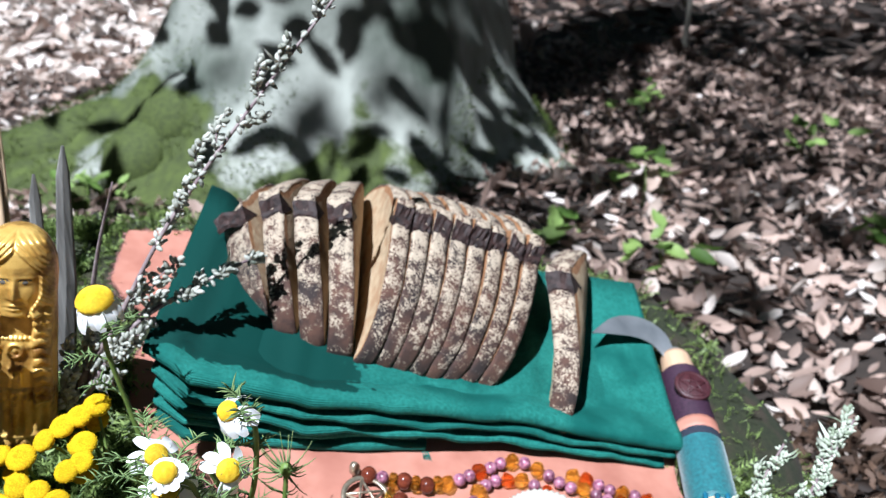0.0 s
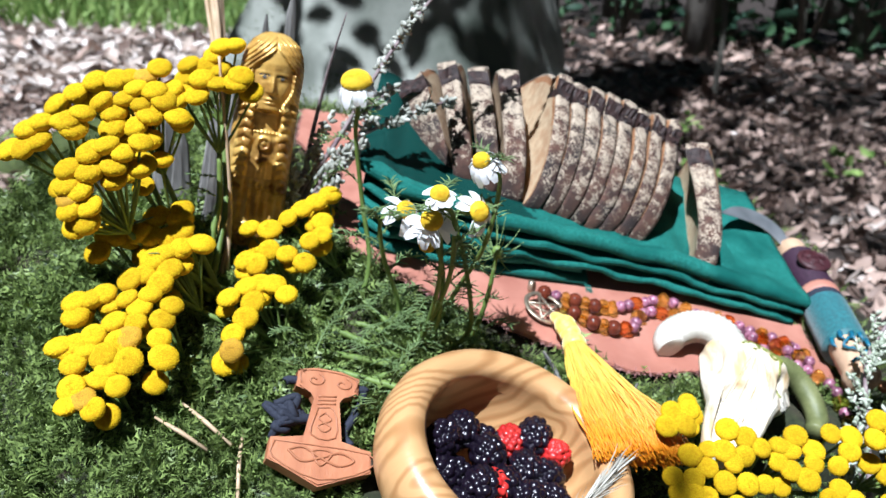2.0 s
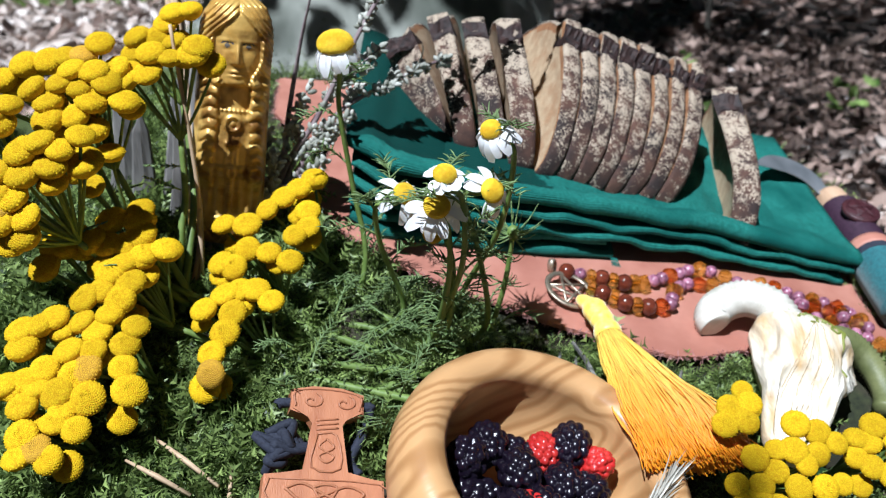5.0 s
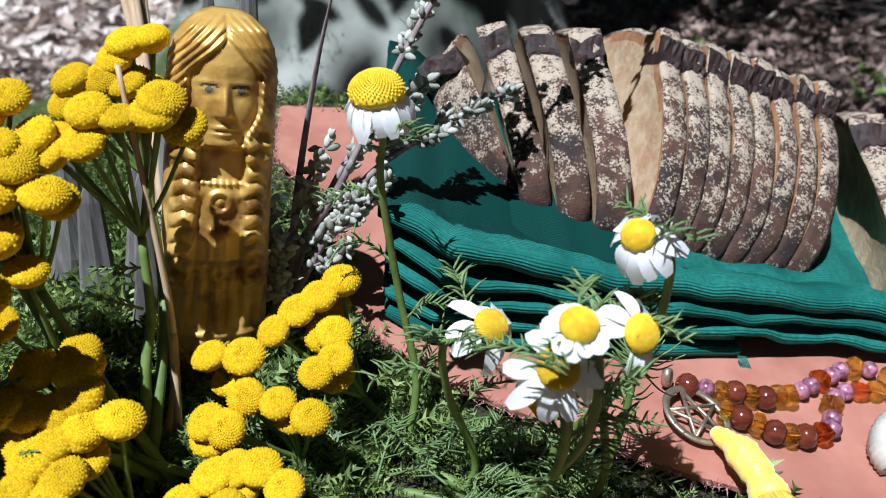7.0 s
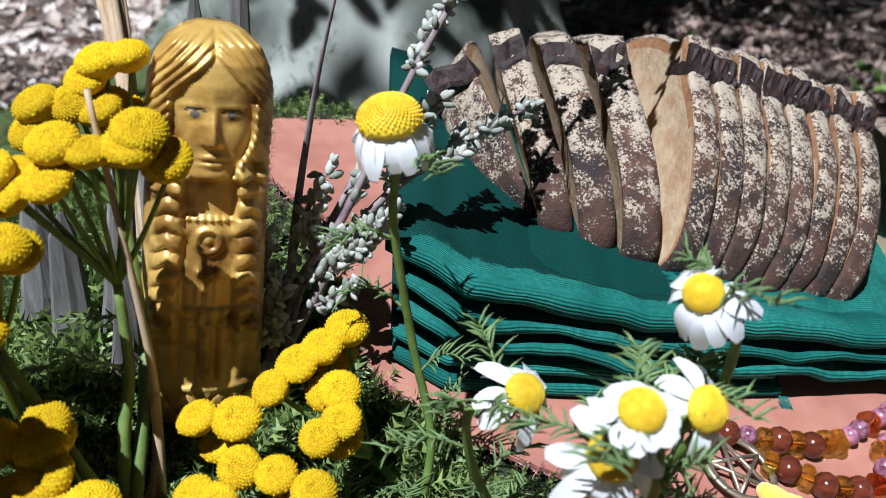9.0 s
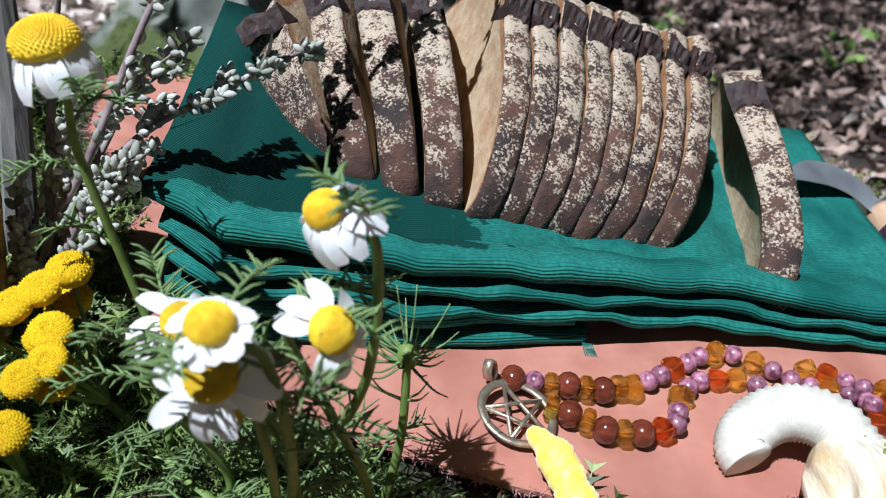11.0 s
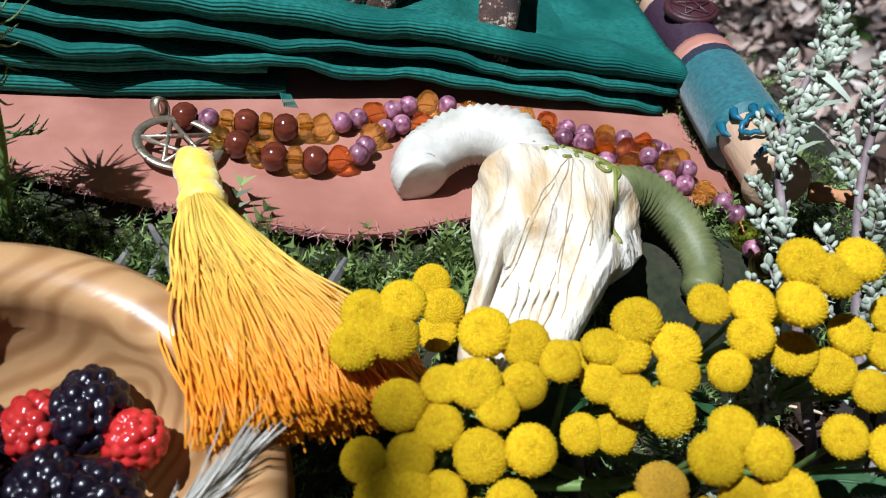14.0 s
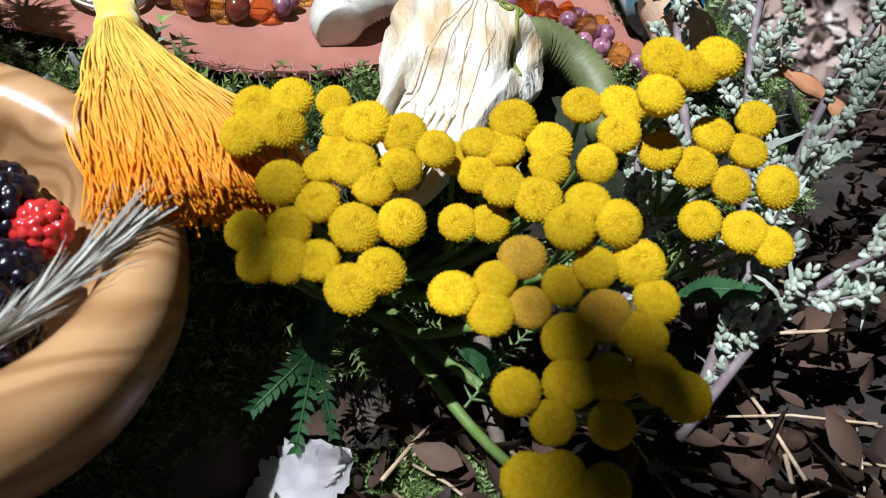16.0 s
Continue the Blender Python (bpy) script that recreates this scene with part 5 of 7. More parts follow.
string_beads([(-0.0485, 0.0285, 0.0072), (-0.0213, 0.0275, 0.0072), (-0.0071, 0.0285, 0.007), (0.0064, 0.0345, 0.0066), (0.0232, 0.046, 0.0064), (0.0391, 0.0545, 0.0066), (0.0552, 0.0535, 0.0066), (0.0718, 0.0445, 0.0066), (0.086, 0.042, 0.0066), (0.1007, 0.037, 0.0066), (0.118, 0.034, 0.0066), (0.128, 0.04, 0.0062)],
             "bpababacpprppcpcpppcpprpaap")
string_beads([(-0.034, 0.0165, 0.007), (-0.0187, 0.0105, 0.0072), (-0.0119, 0.0078, 0.0072), (0.003, 0.0095, 0.0072), (0.0129, 0.0145, 0.0068), (0.0188, 0.0285, 0.006), (0.029, 0.039, 0.006), (0.05, 0.042, 0.006), (0.072, 0.031, 0.006), (0.09, 0.0275, 0.006), (0.108, 0.027, 0.006), (0.1195, 0.021, 0.006), (0.135, 0.018, 0.005), (0.1465, 0.006, 0.005), (0.148, -0.006, 0.003)],
             "abababrppcpprcprpcpprpcpppcppcpc")

string_beads([(0.074, 0.053, 0.006), (0.09, 0.0505, 0.006), (0.106, 0.045, 0.006), (0.122, 0.044, 0.006), (0.135, 0.035, 0.006), (0.131, 0.027, 0.007)], "crppcprpcp")
string_beads([(0.094, 0.0345, 0.009), (0.108, 0.0345, 0.009), (0.122, 0.029, 0.009), (0.139, 0.0255, 0.0065)], "pcrpcp")

# tassel
tass = new("tassel")
tass.parent = beads
tagged(tass, "yellow and orange silk tassel")
tp = [(-0.041, 0.002, 0.009), (-0.0375, -0.0085, 0.013), (-0.035, -0.017, 0.014), (-0.0335, -0.023, 0.014), (-0.032, -0.032, 0.0135)]
b = bmesh.new()
sp = spline(tp, 8)
tube(b, sp, [0.0026, 0.003, 0.0034, 0.0038, 0.004, 0.004, 0.0042, 0.0046, 0.0052, 0.0058, 0.0062, 0.0064, 0.0062, 0.0058, 0.0052, 0.0048, 0.0046, 0.005, 0.0056, 0.006, 0.0062, 0.0062, 0.006, 0.0056, 0.0054, 0.0056, 0.006, 0.0064, 0.0068, 0.007, 0.007, 0.0068, 0.006][:len(sp)], 14, 0.03)
part("knot", b, M["silk_top"], tass, "wound yellow silk head of the tassel")
b = bmesh.new()
for i in range(10):
    ring(b, Matrix.Translation(sp[12 + i]) @ (sp[13 + i] - sp[11 + i]).normalized().to_track_quat("Z", "Y").to_matrix().to_4x4(), 0.0056, 0.0005, 18, 5)
part("binding", b, M["silk_top"], tass)
silk = bpy.data.materials.new("silk_fringe")
silk.use_nodes = True
n_ = silk.node_tree.nodes
geo_ = n_.new("ShaderNodeNewGeometry")
tc_ = n_.new("ShaderNodeTexCoord")
sep_ = n_.new("ShaderNodeSeparateXYZ")
mr_ = n_.new("ShaderNodeMapRange")
mr_.inputs["From Min"].default_value, mr_.inputs["From Max"].default_value = -0.052, -0.096
mx_ = n_.new("ShaderNodeMix")
mx_.data_type = "RGBA"
mx_.inputs["A"].default_value, mx_.inputs["B"].default_value = (1.0, 0.76, 0.14, 1), (1.0, 0.44, 0.015, 1)
hv_ = n_.new("ShaderNodeHueSaturation")
vr_ = n_.new("ShaderNodeMapRange")
vr_.inputs["To Min"].default_value, vr_.inputs["To Max"].default_value = 0.85, 1.15
ln_ = silk.node_tree.links.new
ln_(tc_.outputs["Object"], sep_.inputs[0])
ln_(sep_.outputs["Y"], mr_.inputs["Value"])
ln_(mr_.outputs[0], mx_.inputs["Factor"])
ln_(geo_.outputs["Random Per Island"], vr_.inputs["Value"])
ln_(vr_.outputs[0], hv_.inputs["Value"])
ln_(mx_.outputs["Result"], hv_.inputs["Color"])
ln_(hv_.outputs[0], n_["Principled BSDF"].inputs["Base Color"])
n_["Principled BSDF"].inputs["Roughness"].default_value = 0.42
tl_, sh_ = n_.new("ShaderNodeBsdfTranslucent"), n_.new("ShaderNodeMixShader")
ln_(hv_.outputs[0], tl_.inputs["Color"])
sh_.inputs[0].default_value = 0.42
ln_(n_["Principled BSDF"].outputs[0], sh_.inputs[1])
ln_(tl_.outputs[0], sh_.inputs[2])
ln_(sh_.outputs[0], n_["Material Output"].inputs["Surface"])
b = bmesh.new()
loft(b, [[(cx + rx * math.cos(a) - 0.0, cy + 0.35 * rx * math.cos(a) * (k > 1), cz + rz * math.sin(a)) for a in (2 * math.pi * j / 20 for j in range(20))] for k, (cx, cy, cz, rx, rz) in enumerate(((-0.032, -0.032, 0.0135, 0.005, 0.0045), (-0.022, -0.054, 0.0122, 0.0128, 0.0076), (-0.008, -0.076, 0.0098, 0.0205, 0.0066), (0.001, -0.092, 0.0062, 0.025, 0.0056)))])
part("fringe_core", b, silk, tass, "orange silk fringe")
b = bmesh.new()
for i in range(2300):
    a, q = rng.uniform(0, 2 * math.pi), rng.uniform(0, 1) ** 0.5
    c, s = math.cos(a) * q, math.sin(a) * q
    ln = rng.uniform(0.94, 1.05)
    p0 = Vector((-0.032 + 0.0065 * c, -0.032, 0.0135 + 0.006 * s))
    p1 = Vector((-0.022 + 0.014 * c + rng.normal(0, 0.001), -0.054, 0.0125 + 0.008 * s))
    p2 = Vector((-0.008 + 0.022 * c + rng.normal(0, 0.0035), -0.076 + 0.004 * c, 0.010 + 0.007 * s))
    p3 = Vector((0.003 + 0.0275 * c + rng.normal(0, 0.002), -0.032 - 0.066 * ln + 0.008 * c, 0.006 + 0.006 * s + rng.normal(0, 0.001)))
    tube(b, spline([p0, p1 + Vector(rng.normal(0, 0.0006, 3)), p2 + Vector((0, 0, rng.normal(0, 0.0009))), p3], 4), 0.00034, 4)
part("fringe", b, silk, tass, "orange silk fringe", kind="stuff")

# ---- ram skull figure ----
skull = thing("ram_skull", "small cream-coloured cast ram skull with curled horns and green vines", "skull figure", STUMP)
axis = [(0.080, 0.007, 0.011), (0.0775, -0.004, 0.015), (0.0725, -0.018, 0.017), (0.067, -0.035, 0.016), (0.0615, -0.052, 0.013), (0.0535, -0.069, 0.010), (0.0475, -0.082, 0.007), (0.0445, -0.088, 0.005)]
half = [(0.012, 0.008), (0.0225, 0.0135), (0.0262, 0.0165), (0.0232, 0.0160), (0.0175, 0.0142), (0.0150, 0.0110), (0.0120, 0.0078), (0.006, 0.004)]
rows = []
sp = spline(axis, 9)
wx = [float(np.interp(i / 9, range(8), [h[0] for h in half])) for i in range(len(sp))]
hz = [float(np.interp(i / 9, range(8), [h[1] for h in half])) for i in range(len(sp))]
for i, p in enumerate(sp):
    d = (sp[min(i + 1, len(sp) - 1)] - sp[max(i - 1, 0)]).normalized()
    side = Vector((d.y, -d.x, 0)).normalized() * -1
    row = []
    for j in range(64):
        a = 2 * math.pi * j / 64
        c, s = math.cos(a), math.sin(a)
        x, z = wx[i] * math.copysign(abs(c) ** 0.8, c), hz[i] * math.copysign(abs(s) ** 0.85, s)
        t = i / (len(sp) - 1)
        socket = math.exp(-((t - 0.38) / 0.09) ** 2) * math.exp(-((abs(c) - 0.86) / 0.2) ** 2) * (s > 0)
        nose = min(1, max(0, (t - 0.56 + 0.1 * (1 - (c / 0.72) ** 2) * 0.6) / 0.03)) * min(1, max(0, (0.92 - t) / 0.04)) * min(1, max(0, (0.72 - abs(c)) / 0.12)) * (s > 0)
        brow = math.exp(-((t - 0.28) / 0.05) ** 2) * max(0, s) ** 0.5 * abs(c)
        cut = 1 - 0.45 * socket - 0.82 * nose + 0.2 * brow - step(0.2, 0.55, t) * 0.24 * abs(noise.noise(Vector((c * 5, s * 5, t * 2.5 + 7)))) + 0.07 * noise.noise(Vector((c * 2, s * 2, t * 5))) + 0.09 * step(0.25, 0.6, t) * noise.noise(Vector((c * 6, s * 6, t * 8))) - 0.16 * max(0, math.sin(9 * a + 3 * t + 2 * noise.noise(Vector((c * 2, s * 2, t * 3))))) ** 6 * step(0.28, 0.6, t)
        flange = math.exp(-((t - 0.4) / 0.1) ** 2) * max(0, c) ** 3 * (0.16 + 0.22 * noise.noise(Vector((t * 22, s * 2, 3))))
        row.append(p + side * x * (1 - 0.3 * socket + 0.1 * brow + flange) + Vector((0, 0, z * cut)))
    rows.append(row)
b = bmesh.new()
loft(b, rows)
b.faces.ensure_lookup_table()
for f in b.faces:
    i, j = divmod(f.index, 64)
    t, a = (i + 0.5) / (len(sp) - 1), 2 * math.pi * (j + 0.5) / 64
    if 0.53 < t < 0.91 and abs(math.cos(a)) < 0.66 and math.sin(a) > 0:
        f.material_index = 1
part("cranium", b, [M["bone"], M["bone_inner"]], skull)
b = bmesh.new()
for k in range(5):
    x = -0.0056 + 0.0028 * k
    tube(b, spline([(0.0595 + x, -0.057, 0.0165), (0.0555 + x * 0.9, -0.066, 0.0122), (0.051 + x * 0.75, -0.076, 0.009), (0.0475 + x * 0.6, -0.084, 0.0075)], 5), [0.0005] + [0.0012 + 0.0003 * math.sin(q * 1.3 + k) for q in range(14)] + [0.0005], 6)
part("nasal_ridge", b, M["bone"], skull, "cream ridges inside the nose opening")
for nm, pts, r0, r1, mt in (("left_horn", [(0.07, -0.008, 0.018), (0.062, 0.008, 0.022), (0.049, 0.0145, 0.019), (0.0375, 0.011, 0.0135), (0.0325, 0.0035, 0.0105), (0.034, -0.002, 0.0095)], 0.0105, 0.0088, "horn_white"),
                            ("right_horn", [(0.092, -0.008, 0.012), (0.103, -0.002, 0.0135), (0.1155, -0.005, 0.0105), (0.1235, -0.0155, 0.0055), (0.1255, -0.027, 0.001), (0.121, -0.036, -0.001)], 0.0088, 0.0056, "horn_green")):
    sp = spline(pts, 13)
    b = bmesh.new()
    tube(b, sp, taper(r0, r1, len(sp) - 5) + [r1 * f for f in (1.0, 1.0, 0.97, 0.9, 0.6)], 22, 0.05 if nm == "left_horn" else 0.09)
    part(nm, b, M[mt], skull, "ribbed curled ram's horn")
b = bmesh.new()


def vine(cx, cy, r, turns, start, hand=1):
    pts = []
    for q in np.linspace(0.15, 1, 18):
        a = start + hand * turns * 2 * math.pi * q
        x, y = cx + r * q * math.cos(a), cy + r * q * math.sin(a)
        pts.append((x, y, 0.05))
    return pts


SKIN = BVHTree.FromPolygons([p for row in rows for p in row], [(i * 64 + j, i * 64 + (j + 1) % 64, (i + 1) * 64 + (j + 1) % 64, (i + 1) * 64 + j) for i in range(len(rows) - 1) for j in range(64)])


def lay(pts, r):
    """Lays a curve on the skull's upper side."""
    out = []
    for p in spline(pts, 4):
        hit = SKIN.ray_cast(Vector((p.x, p.y, 0.2)), Vector((0, 0, -1)))[0]
        if hit:
            out.append(hit + Vector((0, 0, r * 0.35)))
    if len(out) > 2:
        tube(b, out, r, 6)


lay(vine(0.0895, -0.0115, 0.0042, 1.5, 0.5, 1), 0.00055)
lay(vine(0.0835, -0.0215, 0.0046, 1.5, 2.2, -1), 0.00065)
lay(vine(0.0785, -0.0005, 0.0034, 1.3, 3.0, 1), 0.0005)
lay([(0.0765, 0.0, 0), (0.0825, -0.0045, 0), (0.0865, -0.01, 0), (0.0865, -0.016, 0), (0.088, -0.0205, 0)], 0.0006)
lay([(0.0868, -0.0185, 0), (0.0855, -0.028, 0), (0.0855, -0.035, 0), (0.087, -0.041, 0)], 0.0007)
for x, y, a in ((0.0665, -0.003, 0.4), (0.071, -0.0005, 2.0), (0.0745, -0.005, 1.0), (0.0705, -0.0085, 2.6), (0.0785, -0.0085, 0.2), (0.0765, -0.0135, 1.4), (0.0805, -0.0135, 2.5), (0.0665, -0.0125, 0.9), (0.0725, -0.0165, 0.3), (0.0845, -0.004, 1.8)):
    c, q = math.cos(a) * 0.0014, math.sin(a) * 0.0014
    lay([(x - c, y - q, 0), (x, y, 0), (x + c, y + q, 0)], 0.0007)
part("vines", b, M["vine_green"], skull, "olive green painted vine scrolls")
for x0, y0, x1, y1 in ((0.0745, -0.014, 0.0585, -0.054), (0.0745, -0.014, 0.0665, -0.056), (0.076, -0.018, 0.0735, -0.05), (0.0735, -0.016, 0.052, -0.05), (0.066, -0.03, 0.05, -0.056), (0.078, -0.034, 0.066, -0.066), (0.07, -0.04, 0.0625, -0.06)):
    b = bmesh.new()
    lay([(x0 + (x1 - x0) * q + 0.0012 * noise.noise(Vector((q * 5, x1 * 400, 1))), y0 + (y1 - y0) * q, 0) for q in np.linspace(0, 1, 30)], 0.00022)
    part("suture", b, M["suture"], skull, "thin brown seam of the skull")

# ---- curved knife ----
knife = thing("curved_knife", "curved steel harvest knife with thread-wrapped wooden handle", "knife", STUMP)
hx = spline([(0.1685, 0.172, 0.013), (0.166, 0.13, 0.0145), (0.164, 0.09, 0.016), (0.160, 0.05, 0.018), (0.1565, 0.015, 0.02), (0.155, 0.0, 0.0205)], 12)
b = bmesh.new()
tube(b, hx, [0.0105 + 0.003 * math.sin(math.pi * min(1, i / 40)) for i in range(len(hx) - 2)] + [0.0118, 0.009], 20)
part("handle", b, M["beech_handle"], knife, "smooth pale wooden handle")
for nm, i0, i1, r, mt, lb in (("dark_wrapping", 6, 21, 0.0142, "dark_wrap", "dark purple cord wrapping"), ("dark_binding", 24, 27, 0.0147, "cord", "dark blue cord binding"), ("teal_wrapping", 26, 41, 0.0148, "teal_thread", "teal thread wrapping")):
    b = bmesh.new()
    seg = spline(hx[i0:i1 + 1], 7)
    tube(b, seg, r, 20, 0.022)
    part(nm, b, M[mt], knife, lb)
b = bmesh.new()
tube(b, hx[21:25], 0.0150, 20)
part("ferrule", b, M["leather"], knife, "tan leather collar")
b = bmesh.new()
for k in range(6):
    i = 41 + k % 2
    a = math.pi * (0.1 + 0.8 * k / 5)
    c = hx[i]
    q = [c + Vector((0.0131 * math.cos(a + da), -0.004 * f, 0.0131 * math.sin(a + da))) for da, f in ((0, -0.6), (0.06, 0.6), (-0.05, 1.6))]
    tube(b, q, (0.0019, 0.0014, 0.0004), 6)
part("painted_edge", b, M["teal_paint"], knife, "ragged edge of blue paint")
b = bmesh.new()
q = []
for s in np.linspace(0, 1, 26):
    a = math.pi * (0.62 + 0.16 * math.sin(s * 7.5))
    c = hx[min(len(hx) - 2, 43 + int(s * 13))]
    q.append(c + Vector((0.0131 * math.cos(a), -0.001 * s, 0.0131 * math.sin(a))))
tube(b, q, 0.001, 6)
part("painted_scroll", b, M["teal_paint"], knife, "blue painted curl on the handle")
PM = Matrix.Translation(hx[13] + Vector((-0.002, 0, 0.0135))) @ pose(0, 0, 0, 6, -8, 0)
b = bmesh.new()
lathe(b, ((0, 0), (0.0118, 0), (0.0122, 0.001), (0.0122, 0.003), (0.0112, 0.0036), (0, 0.0034)), 32)
bmesh.ops.transform(b, matrix=PM, verts=b.verts)
disc = part("pentacle_disc", b, M["maroon"], knife, "dark red leather disc with a star")
b = bmesh.new()
star = [(0.009 * math.cos(math.pi / 2 + 4 * math.pi * i / 5), 0.009 * math.sin(math.pi / 2 + 4 * math.pi * i / 5), 0.0038) for i in range(6)]
for p, q in zip(star, star[1:]):
    tube(b, [PM @ Vector(p), PM @ Vector(q)], 0.0006, 5)
ring(b, PM @ Matrix.Translation((0, 0, 0.0036)), 0.0098, 0.0006, 28, 5)
part("star", b, M["maroon"], disc)
b = bmesh.new()
outer = spline([(0.167, 0.176, 0.016), (0.163, 0.189, 0.019), (0.15, 0.196, 0.023), (0.132, 0.193, 0.027), (0.114, 0.18, 0.031), (0.0965, 0.158, 0.034)], 8)
innr = spline([(0.158, 0.169, 0.016), (0.151, 0.175, 0.019), (0.143, 0.1755, 0.022), (0.131, 0.172, 0.026), (0.115, 0.1655, 0.030), (0.0968, 0.1575, 0.034)], 8)
loft(b, [[o + Vector((0, 0, 0.0011)), i + Vector((0, 0, 0.0002)), i - Vector((0, 0, 0.0002)), o - Vector((0, 0, 0.0011))] for o, i in zip(outer, innr)])
part("blade", b, M["steel"], knife, "curved polished steel blade", False)
b = bmesh.new()
tube(b, [(0.1682, 0.169, 0.0132), (0.167, 0.178, 0.0155)], (0.0075, 0.0055), 14)
part("bolster", b, M["steel"], knife)

# ---- tansy ----
def head_mesh(seed):
    """A tansy button: a flat dome packed with tiny florets over a green cup."""
    r_ = np.random.default_rng(seed)
    b = bmesh.new()
    lathe(b, ((0, -0.55), (0.35, -0.5), (0.75, -0.3), (0.95, 0.0), (0.97, 0.2), (0.8, 0.42), (0.45, 0.54), (0.12, 0.5), (0, 0.46)), 18)
    k = 230
    for i in range(k):
        q = math.sqrt((i + 0.5) / k)
        a = i * 2.39996
        x, y = 0.98 * q * math.cos(a), 0.98 * q * math.sin(a)
        z = 0.54 * math.sqrt(max(0, 1 - q ** 2.6)) + 0.06 - 0.1 * math.exp(-(q / 0.16) ** 2)
        s = 0.066 * r_.uniform(0.75, 1.35)
        up = Vector((x * 0.6, y * 0.6, 0.8)).normalized()
        sd = up.orthogonal().normalized()
        tx = up.cross(sd)
        c = Vector((x, y, z))
        t = b.verts.new(c + up * s * 0.9)
        w = [b.verts.new(c + (sd * math.cos(g) + tx * math.sin(g)) * s - up * s * 0.5) for g in (0, 1.2566, 2.5133, 3.7699, 5.0265)]
        for j in range(5):
            b.faces.new((t, w[j], w[(j + 1) % 5]))
    me = bpy.data.meshes.new("flower_head")
    b.to_mesh(me)
    b.free()
    me.polygons.foreach_set("use_smooth", [True] * len(me.polygons))
    me.materials.append(M["tansy_brown"] if seed == 3 else M["tansy"])
    return me


HEADS = [head_mesh(s) for s in range(4)]


def corymb(heads, facing, base, radius, label, group, extra=0.0):
    """A tansy stem: flower heads on short stalks that join one stem running to its base."""
    hs = [Vector(h) for h in heads]
    mid = sum(hs, Vector()) / len(hs)
    t = thing("tansy", label, "tansy", Matrix.Translation(base), group)
    o = Vector(base)
    face = Vector(facing).normalized()
    fork = mid - face * 0.027 + (o - mid).normalized() * 0.012
    b = bmesh.new()
    sag = (fork + o) / 2 + Vector((0, 0, -0.004)) + Vector(rng.normal(0, 0.003, 3))
    tube(b, [p - o for p in spline([fork, fork.lerp(sag, 0.5) - face * 0.006, sag, o], 5)], taper(0.0014, 0.002, 16), 7)
    part("stem", b, M["stem"], t, "green stem")
    more = []
    for h in hs:
        if rng.random() < extra:
            more.append(h - face * 0.007 + Vector(rng.normal(0, 0.004, 3)))
    for h in hs + more:
        b = bmesh.new()
        f = (face + (h - mid) * 14 + Vector(rng.normal(0, 0.12, 3))).normalized()
        r = radius * rng.uniform(0.88, 1.1)
        tube(b, [p - o for p in spline([fork, fork.lerp(h, 0.5) - f * 0.003, h - f * r * 0.5], 4)], taper(0.0009, 0.0007, 9), 6)
        ob = new("flower_head", HEADS[3 if rng.random() < 0.025 else int(rng.integers(0, 3))])
        ob.parent = t
        part("stalk", b, M["stem"], t)
        ob.matrix_local = Matrix.Translation(h - o) @ f.to_track_quat("Z", "Y").to_matrix().to_4x4() @ pose(0, 0, 0, 0, 0, rng.uniform(0, 360)) @ Matrix.Diagonal((r, r, r * rng.uniform(0.95, 1.2), 1))
    # small toothed leaf on the stem
    b = bmesh.new()
    q0 = fork.lerp(o, 0.3) - o
    d = Vector((rng.normal(0, 1), rng.normal(-0.3, 0.6), rng.uniform(0.1, 0.8))).normalized() * 0.018
    tube(b, [q0, q0 + d * 0.5, q0 + d], (0.0005, 0.0004, 0.0002), 4)
    sd = d.cross(Vector((0, 0, 1))).normalized()
    for k in range(1, 6):
        c = q0 + d * (k / 6)
        for s in (-1, 1):
            tube(b, [c, c + sd * s * 0.005 * (1.2 - k / 7) + d * 0.12], (0.0006, 0.0002), 4)
    part("leaf", b, M["frond"], t)
    return t


def tansy_right(heads):
    corymb(heads, (0.02, -0.62, 0.78), (0.035 + rng.normal(0, 0.008), 0.335 + rng.normal(0, 0.008), -0.055), 0.0059, "yellow tansy button flowers leaning over the stump's edge", "tansy bunch beside the skull")


def tansy_left(heads):
    low = sum(h[2] for h in heads) / len(heads)
    side = sum(h[0] for h in heads) / len(heads)
    if low > 0.125:
        foot = on_top(-0.232 + rng.normal(0, 0.006), -0.035 + rng.normal(0, 0.006), -0.008)
    elif side > -0.212:
        foot = on_top(-0.098 + rng.normal(0, 0.008), -0.048 + rng.normal(0, 0.006), -0.006)
    else:
        foot = on_top(-0.118 + rng.normal(0, 0.01), -0.06 + rng.normal(0, 0.008), -0.008)
    corymb(heads, (-0.1, -0.4, 0.9), foot, 0.0067, "bright yellow tansy button flowers laid on the moss", "tansy bunch beside the statue", 0.5)


tansy_right([(0.016, 0.294, 0.021), (0.025, 0.295, 0.022), (0.022, 0.289, 0.017), (0.013, 0.288, 0.016)])
tansy_right([(0.033, 0.326, 0.01), (0.035, 0.32, 0.005), (0.033, 0.316, 0.0)])
tansy_right([(0.043, 0.287, 0.016), (0.052, 0.285, 0.013), (0.059, 0.281, 0.01), (0.05, 0.278, 0.007)])
tansy_right([(0.022, 0.274, 0.008), (0.032, 0.277, 0.01), (0.039, 0.276, 0.01), (0.043, 0.272, 0.006), (0.03, 0.27, 0.004), (0.038, 0.265, -0.001), (0.049, 0.265, -0.001), (0.023, 0.266, 0.0)])
